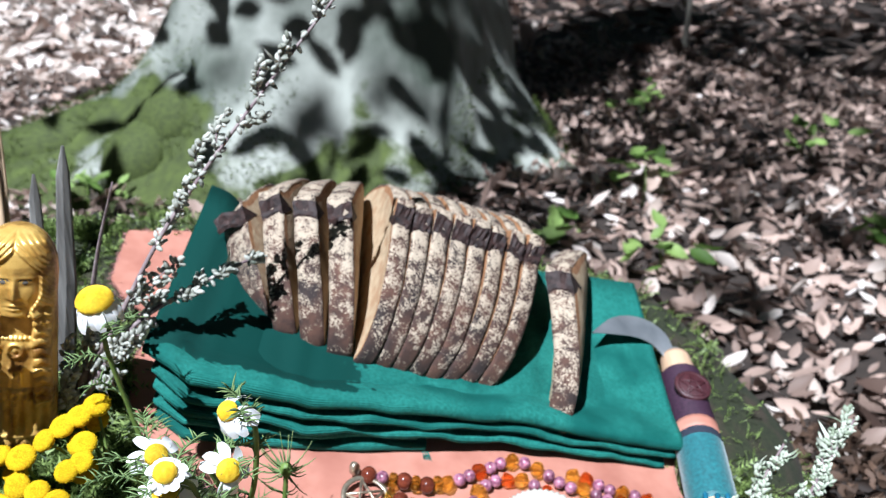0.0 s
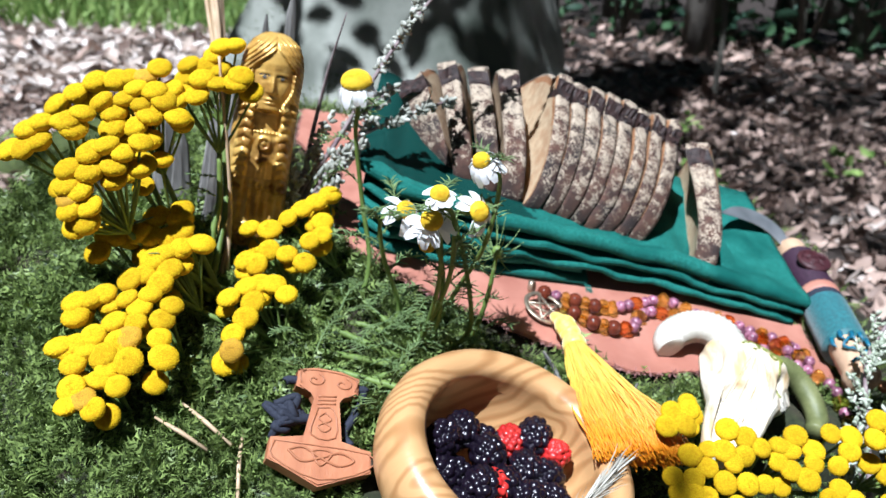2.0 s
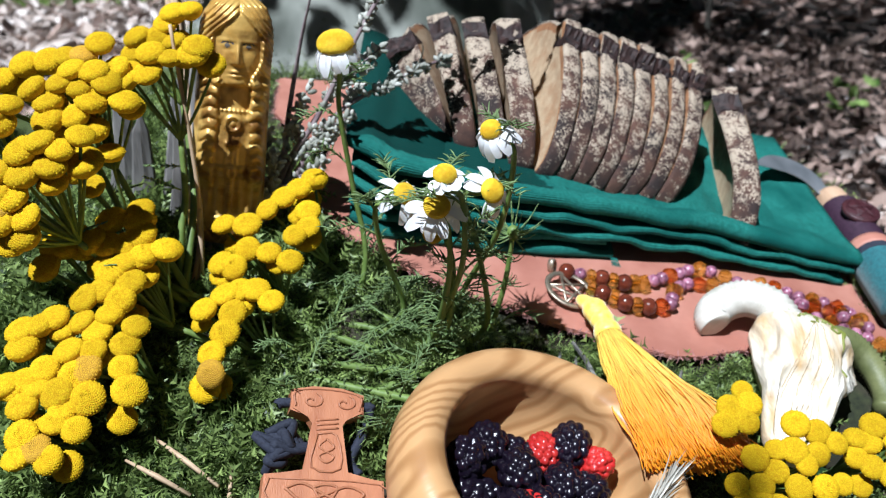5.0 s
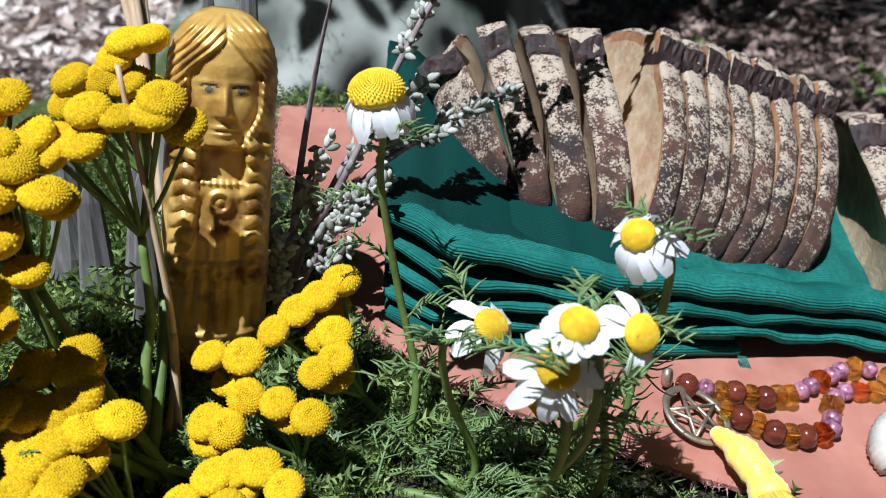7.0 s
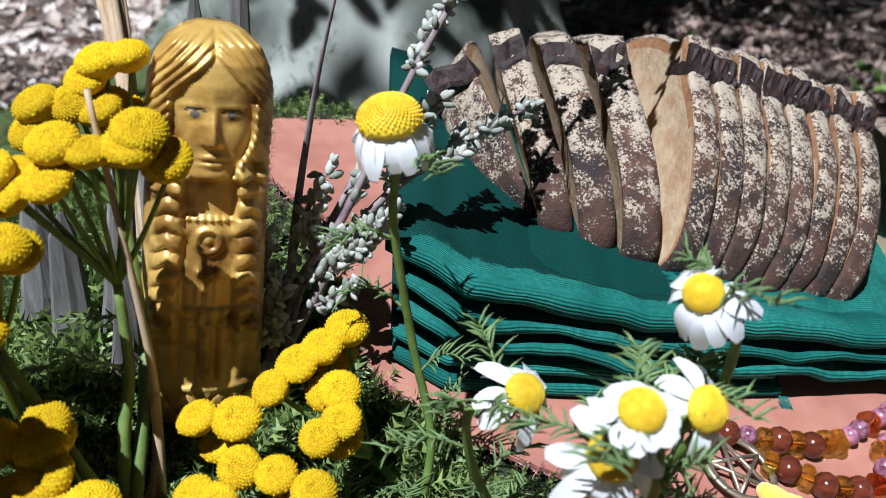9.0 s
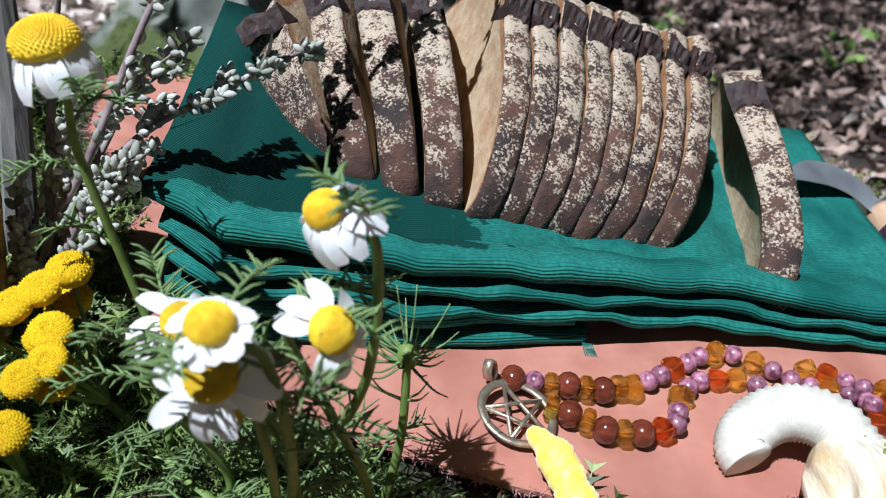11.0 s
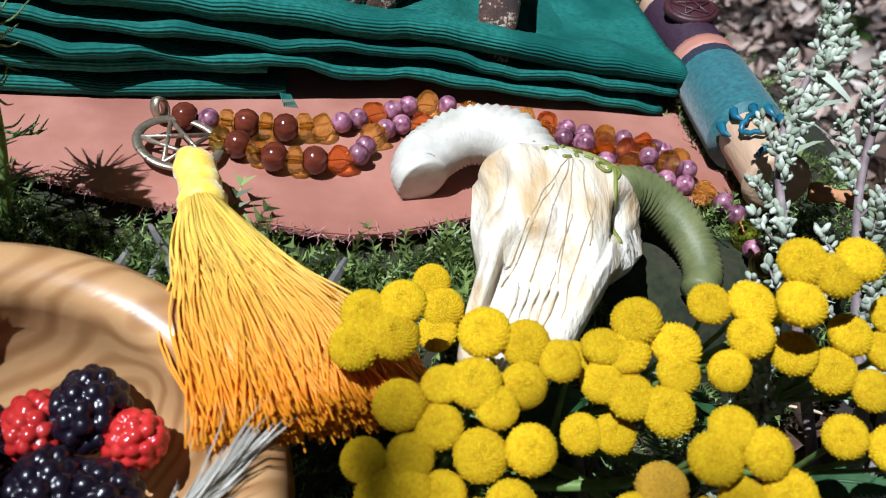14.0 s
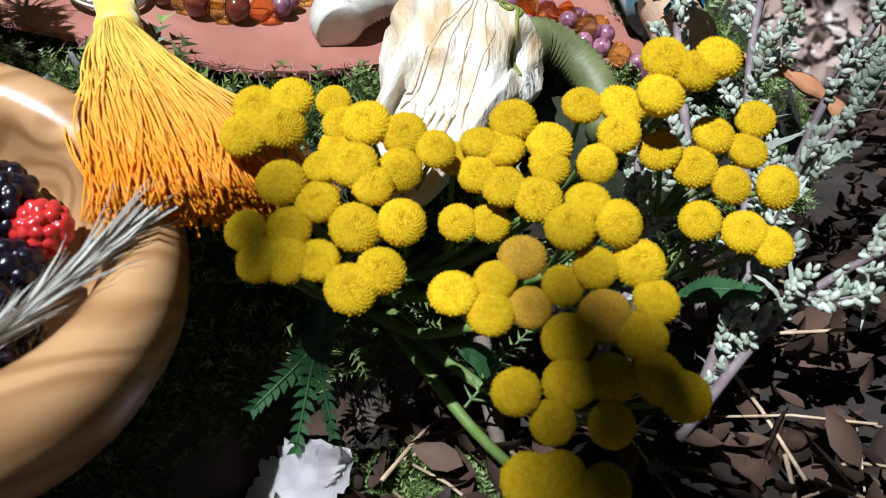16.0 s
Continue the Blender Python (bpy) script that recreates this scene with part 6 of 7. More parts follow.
tansy_right([(0.013, 0.267, 0.0), (0.016, 0.261, -0.005), (0.022, 0.26, -0.005), (0.029, 0.26, -0.006), (0.036, 0.254, -0.011), (0.043, 0.257, -0.009)])
tansy_right([(0.08, 0.292, 0.011), (0.071, 0.288, 0.007), (0.076, 0.287, 0.006), (0.088, 0.287, 0.006), (0.069, 0.282, 0.002), (0.075, 0.279, -0.001), (0.087, 0.282, 0.002), (0.083, 0.276, -0.004)])
tansy_right([(0.063, 0.278, -0.009), (0.071, 0.278, -0.01), (0.064, 0.291, 0.003)])
tansy_right([(0.098, 0.293, 0.013), (0.106, 0.286, 0.007), (0.099, 0.281, 0.002), (0.108, 0.292, 0.012)])
tansy_right([(0.092, 0.261, 0.001), (0.098, 0.257, -0.003), (0.087, 0.257, -0.003)])
tansy_right([(0.117, 0.287, 0.025), (0.124, 0.284, 0.022), (0.13, 0.286, 0.024), (0.114, 0.28, 0.018)])
tansy_right([(0.116, 0.284, 0.002), (0.124, 0.281, -0.002), (0.13, 0.286, 0.004), (0.138, 0.283, 0.0), (0.142, 0.289, 0.006), (0.132, 0.277, -0.006), (0.143, 0.275, -0.007)])
tansy_right([(0.121, 0.267, -0.01), (0.131, 0.264, -0.013), (0.137, 0.261, -0.016)])
tansy_right([(0.059, 0.252, -0.014), (0.069, 0.254, -0.013), (0.076, 0.258, -0.01), (0.067, 0.248, -0.018), (0.076, 0.249, -0.018), (0.084, 0.252, -0.015)])
tansy_right([(0.092, 0.253, -0.012), (0.102, 0.253, -0.012), (0.092, 0.244, -0.019), (0.104, 0.246, -0.018), (0.099, 0.24, -0.023), (0.083, 0.241, -0.022)])
tansy_right([(0.07, 0.233, -0.029), (0.082, 0.234, -0.029), (0.091, 0.234, -0.029), (0.101, 0.234, -0.03), (0.077, 0.228, -0.034), (0.089, 0.226, -0.035), (0.106, 0.23, -0.033)])
tansy_right([(0.07, 0.221, -0.043), (0.077, 0.221, -0.043), (0.086, 0.218, -0.045), (0.078, 0.216, -0.047)])
tansy_left([(-0.295, 0.296, 0.156), (-0.285, 0.297, 0.157), (-0.276, 0.298, 0.161), (-0.28, 0.296, 0.154), (-0.295, 0.293, 0.148), (-0.302, 0.292, 0.145), (-0.301, 0.295, 0.153)])
tansy_left([(-0.304, 0.334, 0.158), (-0.295, 0.337, 0.164), (-0.285, 0.339, 0.17), (-0.275, 0.34, 0.171), (-0.268, 0.34, 0.173), (-0.26, 0.34, 0.173), (-0.253, 0.342, 0.178)])
tansy_left([(-0.275, 0.32, 0.163), (-0.264, 0.321, 0.165), (-0.269, 0.319, 0.158), (-0.259, 0.323, 0.17), (-0.25, 0.323, 0.169), (-0.245, 0.321, 0.165), (-0.251, 0.319, 0.158), (-0.238, 0.319, 0.157), (-0.258, 0.317, 0.152), (-0.269, 0.316, 0.151), (-0.256, 0.321, 0.163)])
tansy_left([(-0.23, 0.377, 0.186), (-0.223, 0.378, 0.187), (-0.234, 0.376, 0.182), (-0.247, 0.373, 0.176), (-0.238, 0.373, 0.176), (-0.231, 0.373, 0.174), (-0.249, 0.371, 0.169)])
tansy_left([(-0.232, 0.343, 0.173), (-0.224, 0.342, 0.171), (-0.214, 0.343, 0.172), (-0.212, 0.344, 0.175), (-0.234, 0.34, 0.165), (-0.243, 0.339, 0.162), (-0.247, 0.34, 0.167)])
tansy_left([(-0.271, 0.292, 0.144), (-0.264, 0.293, 0.147), (-0.256, 0.292, 0.144), (-0.26, 0.29, 0.138), (-0.271, 0.289, 0.135), (-0.281, 0.289, 0.136), (-0.281, 0.286, 0.129), (-0.27, 0.283, 0.12), (-0.279, 0.282, 0.118), (-0.275, 0.286, 0.127), (-0.248, 0.294, 0.149)])
tansy_left([(-0.263, 0.318, 0.128), (-0.256, 0.316, 0.122), (-0.248, 0.321, 0.135)])
tansy_left([(-0.277, 0.304, 0.09), (-0.27, 0.311, 0.096), (-0.268, 0.316, 0.101), (-0.275, 0.312, 0.097)])
tansy_left([(-0.258, 0.313, 0.098), (-0.252, 0.321, 0.105), (-0.24, 0.325, 0.108), (-0.24, 0.32, 0.104), (-0.238, 0.315, 0.1), (-0.252, 0.312, 0.097), (-0.244, 0.312, 0.097)])
tansy_left([(-0.243, 0.305, 0.091), (-0.235, 0.308, 0.094), (-0.226, 0.309, 0.095), (-0.248, 0.302, 0.088), (-0.239, 0.298, 0.085), (-0.251, 0.295, 0.083), (-0.257, 0.292, 0.081), (-0.242, 0.292, 0.08)])
tansy_left([(-0.245, 0.286, 0.076), (-0.256, 0.284, 0.074), (-0.249, 0.281, 0.071), (-0.234, 0.282, 0.072), (-0.237, 0.276, 0.067), (-0.249, 0.274, 0.066), (-0.259, 0.274, 0.066), (-0.236, 0.268, 0.061), (-0.25, 0.267, 0.061)])
tansy_left([(-0.268, 0.286, 0.075), (-0.273, 0.283, 0.073), (-0.278, 0.275, 0.067), (-0.28, 0.281, 0.072), (-0.267, 0.268, 0.061), (-0.259, 0.259, 0.055), (-0.254, 0.265, 0.059), (-0.247, 0.257, 0.054), (-0.232, 0.26, 0.055)])
tansy_left([(-0.256, 0.254, 0.051), (-0.249, 0.247, 0.046), (-0.268, 0.261, 0.056), (-0.272, 0.255, 0.052), (-0.281, 0.262, 0.057), (-0.274, 0.264, 0.058), (-0.258, 0.249, 0.048), (-0.269, 0.245, 0.045), (-0.263, 0.241, 0.042), (-0.269, 0.238, 0.04), (-0.257, 0.238, 0.039)])
tansy_left([(-0.17, 0.37, 0.107), (-0.177, 0.365, 0.104), (-0.184, 0.361, 0.101), (-0.191, 0.355, 0.097), (-0.172, 0.354, 0.096), (-0.171, 0.347, 0.091), (-0.177, 0.343, 0.088)])
tansy_left([(-0.2, 0.348, 0.092), (-0.211, 0.349, 0.092), (-0.178, 0.33, 0.08), (-0.188, 0.334, 0.083), (-0.198, 0.337, 0.084), (-0.203, 0.328, 0.079), (-0.209, 0.33, 0.08)])
tansy_left([(-0.199, 0.317, 0.072), (-0.192, 0.317, 0.072), (-0.205, 0.315, 0.071), (-0.184, 0.311, 0.069), (-0.2, 0.306, 0.066), (-0.202, 0.297, 0.061), (-0.206, 0.288, 0.056), (-0.205, 0.28, 0.051), (-0.213, 0.308, 0.067)])


# toothed tansy leaf hanging under the bunch
lf = thing("tansy_leaf", "dark green toothed tansy leaf hanging below the flowers", "leaf", pose(0.027, 0.283, -0.028))
for tip, s in (((-0.022, -0.014, -0.024), 1.0), ((-0.012, -0.02, -0.034), 1.0), ((-0.002, -0.018, -0.032), 0.8)):
    b = bmesh.new()
    sp = spline([(0, 0, 0), (-0.004, -0.004, -0.012), tip], 10)
    tube(b, sp, taper(0.0009, 0.0003, len(sp)), 5)
    for i in range(2, len(sp), 1):
        d = (sp[i] - sp[i - 1]).normalized()
        sd = d.cross(Vector((0.1, -1, 0.3))).normalized()
        for g in (-1, 1):
            ln = 0.0044 * s * (1.1 - abs(i / len(sp) - 0.45) * 1.2)
            c = sp[i]
            v = [b.verts.new(c - d * 0.0012), b.verts.new(c + sd * g * ln * 0.6 - d * 0.0006 + Vector((0, -0.0008, 0))), b.verts.new(c + sd * g * ln + d * 0.0022), b.verts.new(c + d * 0.0012)]
            b.faces.new(v)
    part("leaflet", b, M["tansy_leaf"], lf)


# leaves of the bunch, added below the flower heads to shade the ground there
for k in range(6):
    x, y = rng.uniform(0.06, 0.14), rng.uniform(0.285, 0.33)
    d = Vector((rng.normal(0.2, 0.6), rng.normal(-0.1, 0.5), rng.normal(-0.15, 0.3))).normalized()
    lf = thing("tansy_leaf", "dark green toothed tansy leaf added among the flower stems as shade", "leaf", pose(x, y, rng.uniform(-0.06, -0.03)), "tansy leaves under the flowers")
    b = bmesh.new()
    sp = spline([(0, 0, 0), d * 0.011 + Vector((0, 0, 0.003)), d * 0.024], 9)
    tube(b, sp, taper(0.0008, 0.0003, len(sp)), 5)
    for i in range(2, len(sp)):
        e = (sp[i] - sp[i - 1]).normalized()
        sd = e.cross(Vector((0.1, -0.4, 0.9))).normalized()
        for g in (-1, 1):
            ln = 0.005 * (1.1 - abs(i / len(sp) - 0.45) * 1.2)
            c = sp[i]
            b.faces.new([b.verts.new(c - e * 0.0013), b.verts.new(c + sd * g * ln * 0.6 - e * 0.0006), b.verts.new(c + sd * g * ln + e * 0.0024), b.verts.new(c + e * 0.0013)])
    part("leaflet", b, M["tansy_leaf"], lf)


# ---- chamomile ----
def petal_mesh(bm, m, ln, wd, droop):
    rows = []
    for i in range(7):
        s = i / 6
        w = wd * math.sin(math.pi * min(0.97, 0.12 + 0.8 * s)) ** 0.6
        z = -droop * ln * s * s
        rows.append([bm.verts.new(m @ Vector((x * w, 0.3 * ln * 0 + ln * s * (1 - 0.25 * droop * s), z + 0.12 * w * (abs(x) - 0.3) - (0.0004 if lay_ else 0)))) for lay_ in (0,) for x in (-1, -0.5, 0, 0.5, 1)])
    for a, c in zip(rows, rows[1:]):
        for j in range(4):
            bm.faces.new((a[j], a[j + 1], c[j + 1], c[j]))


def chamomile(name, at, facing, foot, radius=0.0062, petals=12, droop=0.7, length=0.011, bends=(), missing=0.15, cone=0.9, hang=-6):
    length = length * 0.88
    base = Vector(foot)
    t = thing("chamomile", name, "flower", Matrix.Translation(base), "chamomile flowers")
    f = Vector(facing).normalized()
    h = Vector(at) - base
    R = f.to_track_quat("Z", "Y").to_matrix().to_4x4()
    b = bmesh.new()
    sp = spline([(0, 0, 0), *[Vector(q) - base for q in bends], h - f * radius * 1.6, h - f * radius * 0.3], 7)
    tube(b, sp, taper(0.0015, 0.001, len(sp)), 7)
    part("stem", b, M["stem"], t)
    b = bmesh.new()
    lathe(b, [(radius * q, radius * cone * z) for q, z in ((0, -0.35), (0.6, -0.3), (0.95, -0.05), (0.98, 0.2), (0.85, 0.5), (0.6, 0.75), (0.3, 0.9), (0, 0.95))], 20)
    for i in range(420):
        q = math.sqrt((i + 0.5) / 420)
        a = i * 2.39996
        c = Vector((radius * q * math.cos(a), radius * q * math.sin(a), radius * cone * 0.95 * math.sqrt(max(0, 1 - q ** 2.4))))
        bmesh.ops.create_cone(b, segments=5, radius1=radius * 0.045, radius2=radius * 0.022, depth=radius * 0.06, matrix=Matrix.Translation(c) @ Vector((c.x, c.y, radius * 0.7)).to_track_quat("Z", "Y").to_matrix().to_4x4())
    bmesh.ops.transform(b, matrix=Matrix.Translation(h) @ R, verts=b.verts)
    part("flower_disc", b, M["disc"], t, "domed yellow flower centre")
    for i in range(petals):
        if rng.random() < missing:
            continue
        b = bmesh.new()
        a = 360 * i / petals + rng.normal(0, 6)
        petal_mesh(b, Matrix.Translation(h) @ R @ pose(0, 0, -radius * 0.1, 0, 0, a) @ pose(0, radius * 0.8, 0, rng.normal(hang, 8), rng.normal(0, 10), 0), length * rng.uniform(0.75, 1.0), 0.0026, droop * rng.uniform(0.7, 1.3))
        part("petal", b, M["petal"], t)
    # thread-fine leaves along the stem
    b = bmesh.new()
    for i in range(4, len(sp) - 5, 4):
        d = Vector((rng.normal(0, 1), rng.normal(0, 0.8), rng.uniform(0.1, 0.9))).normalized()
        ln = rng.uniform(0.014, 0.026)
        p0 = sp[i]
        curve = spline([p0, p0 + d * ln * 0.5 + Vector((0, 0, 0.003)), p0 + d * ln + Vector((0, 0, -0.002))], 5)
        tube(b, curve, taper(0.0006, 0.0002, len(curve)), 4)
        for j in range(2, len(curve)):
            for s in (-1, 1):
                e = (d.cross(Vector((0, 0, 1))).normalized() * s + d * 0.8 + Vector(rng.normal(0, 0.3, 3))).normalized() * rng.uniform(0.004, 0.009)
                tube(b, [curve[j], curve[j] + e * 0.6 + Vector((0, 0, 0.0006)), curve[j] + e], (0.0004, 0.00035, 0.0001), 4)
    part("feathery_leaves", b, M["frond"], t)
    return t


white = "white chamomile flower with a yellow domed centre on a thin stem"
chamomile("tall chamomile with a large yellow dome and drooping white petals", (-0.153, 0.348, 0.174), (-0.05, -0.25, 1), on_top(-0.155, -0.012, -0.01), 0.0083, 15, 0.5, 0.0125, ((-0.147, 0.366, 0.07), (-0.151, 0.364, 0.105), (-0.154, 0.355, 0.145)), 0.0, 0.85, -42)
chamomile(white, (-0.0875, 0.306, 0.145), (-0.35, -0.6, 0.75), on_top(-0.112, -0.022, -0.012), 0.0045, 12, 0.9, 0.0105, ((-0.098, 0.345, 0.06), (-0.083, 0.318, 0.1), (-0.078, 0.309, 0.135)), 0.25)
chamomile(white, (-0.1243, 0.3176, 0.1152), (0.45, -0.5, 0.6), on_top(-0.14, -0.03, -0.012), 0.0052, 12, 0.55, 0.0115, ((-0.128, 0.345, 0.05), (-0.136, 0.332, 0.085), (-0.137, 0.322, 0.108)), 0.3)
chamomile(white, (-0.088, 0.298, 0.122), (0.45, -0.65, 0.3), on_top(-0.1, -0.03, -0.012), 0.0052, 12, 0.55, 0.0115, ((-0.088, 0.338, 0.045), (-0.092, 0.318, 0.085), (-0.099, 0.308, 0.116)), 0.3)
chamomile(white, (-0.1066, 0.279, 0.1345), (0.08, -0.45, 0.9), on_top(-0.122, -0.04, -0.014), 0.0047, 14, 0.25, 0.006, ((-0.11, 0.33, 0.05), (-0.1, 0.3, 0.09), (-0.1, 0.288, 0.122)), 0.1)
chamomile(white, (-0.1101, 0.2862, 0.1197), (0.15, -0.75, 0.65), on_top(-0.13, -0.045, -0.014), 0.0055, 14, 0.6, 0.0125, ((-0.115, 0.33, 0.04), (-0.106, 0.305, 0.08), (-0.106, 0.294, 0.11)), 0.2)
chamomile("half-open chamomile bud with short white petals", (-0.112, 0.298, 0.104), (-0.1, -0.5, -0.5), on_top(-0.12, -0.028, -0.012), 0.0042, 14, 1.6, 0.0055, ((-0.108, 0.335, 0.04), (-0.104, 0.312, 0.085)), 0.0)

# seed head with thread leaves
sh = thing("chamomile", "spent chamomile seed head with thread-fine green leaves", "flower", Matrix.Translation(on_top(-0.088, -0.022, -0.008)), "chamomile flowers")
o = sh.matrix_world.translation
hd = Vector((-0.075, 0.349, 0.085)) - o
b = bmesh.new()
tube(b, spline([(0, 0, 0), hd * 0.5 + Vector((0.002, 0, 0)), hd]), taper(0.0016, 0.0012, 17), 7)
blob(b, hd, (0.0032, 0.0032, 0.004))
part("stem", b, M["stem"], sh)
b = bmesh.new()
for i in range(44):
    d = Vector((rng.normal(0, 1), rng.normal(0, 0.8), rng.normal(0.25, 0.7))).normalized()
    ln = rng.uniform(0.008, 0.02)
    p0 = hd * rng.choice([0.55, 0.75, 0.97, 0.97, 1.0])
    tube(b, spline([p0, p0 + d * ln * 0.6, p0 + d * ln + Vector((0, 0, 0.003))], 4), taper(0.0005, 0.00018, 9), 4)
part("feathery_leaves", b, M["frond"], sh)

# loose chamomile fronds lying over the moss
fl = thing("chamomile_foliage", "feathery chamomile leaves lying over the moss", "foliage", Matrix.Translation(on_top(-0.12, -0.04, 0.0)), kind="stuff")
o = fl.matrix_world.translation
b = bmesh.new()
for i in range(42):
    u, v = rng.uniform(-0.19, -0.085), rng.uniform(-0.085, -0.005)
    p0 = on_top(u, v, top(u, v) + rng.uniform(0.002, 0.02)) - o
    d = Vector((rng.normal(0, 1), rng.normal(0, 0.8), rng.normal(0.3, 0.4))).normalized()
    ln = rng.uniform(0.015, 0.03)
    cv = spline([p0, p0 + d * ln * 0.5 + Vector((0, 0, 0.004)), p0 + d * ln], 4)
    tube(b, cv, taper(0.0006, 0.0002, 9), 4)
    for j in range(2, 9):
        for s in (-1, 1):
            e = (d.cross(Vector((0, 0, 1))).normalized() * s + d * 0.9 + Vector(rng.normal(0, 0.25, 3))).normalized() * rng.uniform(0.004, 0.008)
            tube(b, [cv[j], cv[j] + e], (0.00045, 0.00012), 4)
part("fronds", b, M["frond"], fl, kind="stuff")


# ---- mugwort ----
def bud_shape():
    b = bmesh.new()
    lathe(b, ((0, -0.6), (0.24, -0.42), (0.36, 0.0), (0.28, 0.42), (0.1, 0.68), (0, 0.7)), 6)
    vs = [tuple(v.co) for v in b.verts]
    b.verts.index_update()
    fs = [tuple(v.index for v in f.verts) for f in b.faces]
    b.free()
    return vs, fs


BUD_V, BUD_F = bud_shape()


def mugwort(pts, sprays, seed, dense, size, mat, label, group, leaves=12, reach=0.028):
    """A mugwort branch: a woody stem with side sprays full of small silvery buds and narrow leaves."""
    r_ = np.random.default_rng(seed)
    base = Vector(pts[0])
    t = thing("mugwort_sprig", label, "mugwort", Matrix.Translation(base), group)
    sp = [p - base for p in spline(pts, 10)]
    b = bmesh.new()
    tube(b, sp, taper(0.0019, 0.0007, len(sp)), 6)
    at_, up_, lv, lu = [], [], [], []
    for k in range(sprays):
        i = int(len(sp) * (0.12 + 0.86 * (k + r_.uniform(0, 0.8)) / sprays)) - 1
        d = (sp[i] - sp[i - 1]).normalized()
        s = d.cross(Vector(r_.normal(0, 1, 3))).normalized()
        ln = reach * r_.uniform(0.6, 1.2) * (1.15 - 0.7 * k / sprays)
        q = spline([sp[i], sp[i] + s * ln * 0.4 + d * ln * 0.5, sp[i] + s * ln * 0.6 + d * ln * 1.1 - Vector((0, 0, ln * 0.15))], 8)
        tube(b, q, taper(0.0007, 0.0003, len(q)), 4)
        for p in q[1:]:
            for _ in range(dense):
                e = Vector(r_.normal(0, 1, 3)).normalized()
                at_.append(p + e * size * 0.7)
                up_.append(e + d * 0.7)
        lv += [q[3], q[6]][:2] if k % 3 == 0 else []
        lu += [s, s + d][:2] if k % 3 == 0 else []
    for p in sp[len(sp) // 2:]:
        for _ in range(dense):
            e = Vector(r_.normal(0, 1, 3)).normalized()
            at_.append(p + e * size * 0.8)
            up_.append(e)
    part("stem", b, M["mug_stem"], t, "thin purplish stem")
    scatter("bud_spray", BUD_V, BUD_F, frames_for([tuple(p) for p in at_], [tuple(u) for u in up_], (size * 0.75, size * 1.25), r_, 0.3), M[mat], t, "small silvery grey buds")
    if lv:
        fr_ = frames_for([tuple(p) for p in lv], [tuple(u) for u in lu], (0.008, 0.015), r_, 0.3)
        scatter("leaves", BLADE_V, BLADE_F, fr_ * np.array([1.6, 1.6, 1, 1]), M[mat], t)
    return t


GREY, SILV = "grey mugwort sprig with seed buds standing behind the statue", "silvery green mugwort sprig full of small buds"
mugwort([(-0.205, 0.395, 0.07), (-0.19, 0.405, 0.105), (-0.172, 0.405, 0.13), (-0.14, 0.42, 0.185), (-0.09, 0.45, 0.25), (-0.04, 0.48, 0.31)], 18, 3, 2, 0.0036, "mugwort_far", GREY, "mugwort behind the statue")
mugwort([(-0.195, 0.4, 0.085), (-0.165, 0.41, 0.128), (-0.135, 0.435, 0.142), (-0.102, 0.46, 0.152)], 8, 8, 2, 0.0034, "mugwort_far", GREY, "mugwort behind the statue", reach=0.014)
mugwort([(-0.215, 0.385, 0.075), (-0.207, 0.391, 0.085), (-0.195, 0.4, 0.105), (-0.18, 0.42, 0.14)], 6, 9, 2, 0.0034, "mugwort_far", GREY, "mugwort behind the statue", reach=0.008)
mugwort([(0.136, 0.3, -0.06), (0.14, 0.335, -0.01), (0.145, 0.362, 0.022), (0.158, 0.372, 0.045), (0.178, 0.385, 0.075)], 22, 4, 2, 0.0027, "mugwort", SILV, "mugwort at the stump's edge", reach=0.022)
mugwort([(0.15, 0.3, -0.055), (0.16, 0.335, -0.015), (0.172, 0.36, 0.02), (0.2, 0.385, 0.055), (0.22, 0.4, 0.08)], 22, 5, 2, 0.0027, "mugwort", SILV, "mugwort at the stump's edge", reach=0.024)
mugwort([(0.13, 0.28, -0.07), (0.155, 0.3, -0.03), (0.182, 0.32, -0.01), (0.215, 0.34, 0.005)], 14, 6, 2, 0.0027, "mugwort", SILV, "mugwort at the stump's edge", reach=0.02)
mugwort([(0.12, 0.27, -0.08), (0.15, 0.28, -0.05), (0.18, 0.285, -0.035), (0.2, 0.28, -0.03)], 12, 7, 2, 0.0027, "mugwort", SILV, "mugwort at the stump's edge", reach=0.018)
mugwort([(0.15, 0.3, -0.06), (0.19, 0.35, -0.02), (0.225, 0.37, 0.015), (0.26, 0.38, 0.03)], 14, 11, 2, 0.0027, "mugwort", SILV, "mugwort at the stump's edge", reach=0.022)
mugwort([(0.1, 0.29, -0.07), (0.115, 0.3, -0.04), (0.118, 0.31, -0.02), (0.122, 0.325, 0.0)], 9, 12, 3, 0.0025, "mugwort", SILV, "mugwort at the stump's edge", reach=0.013)

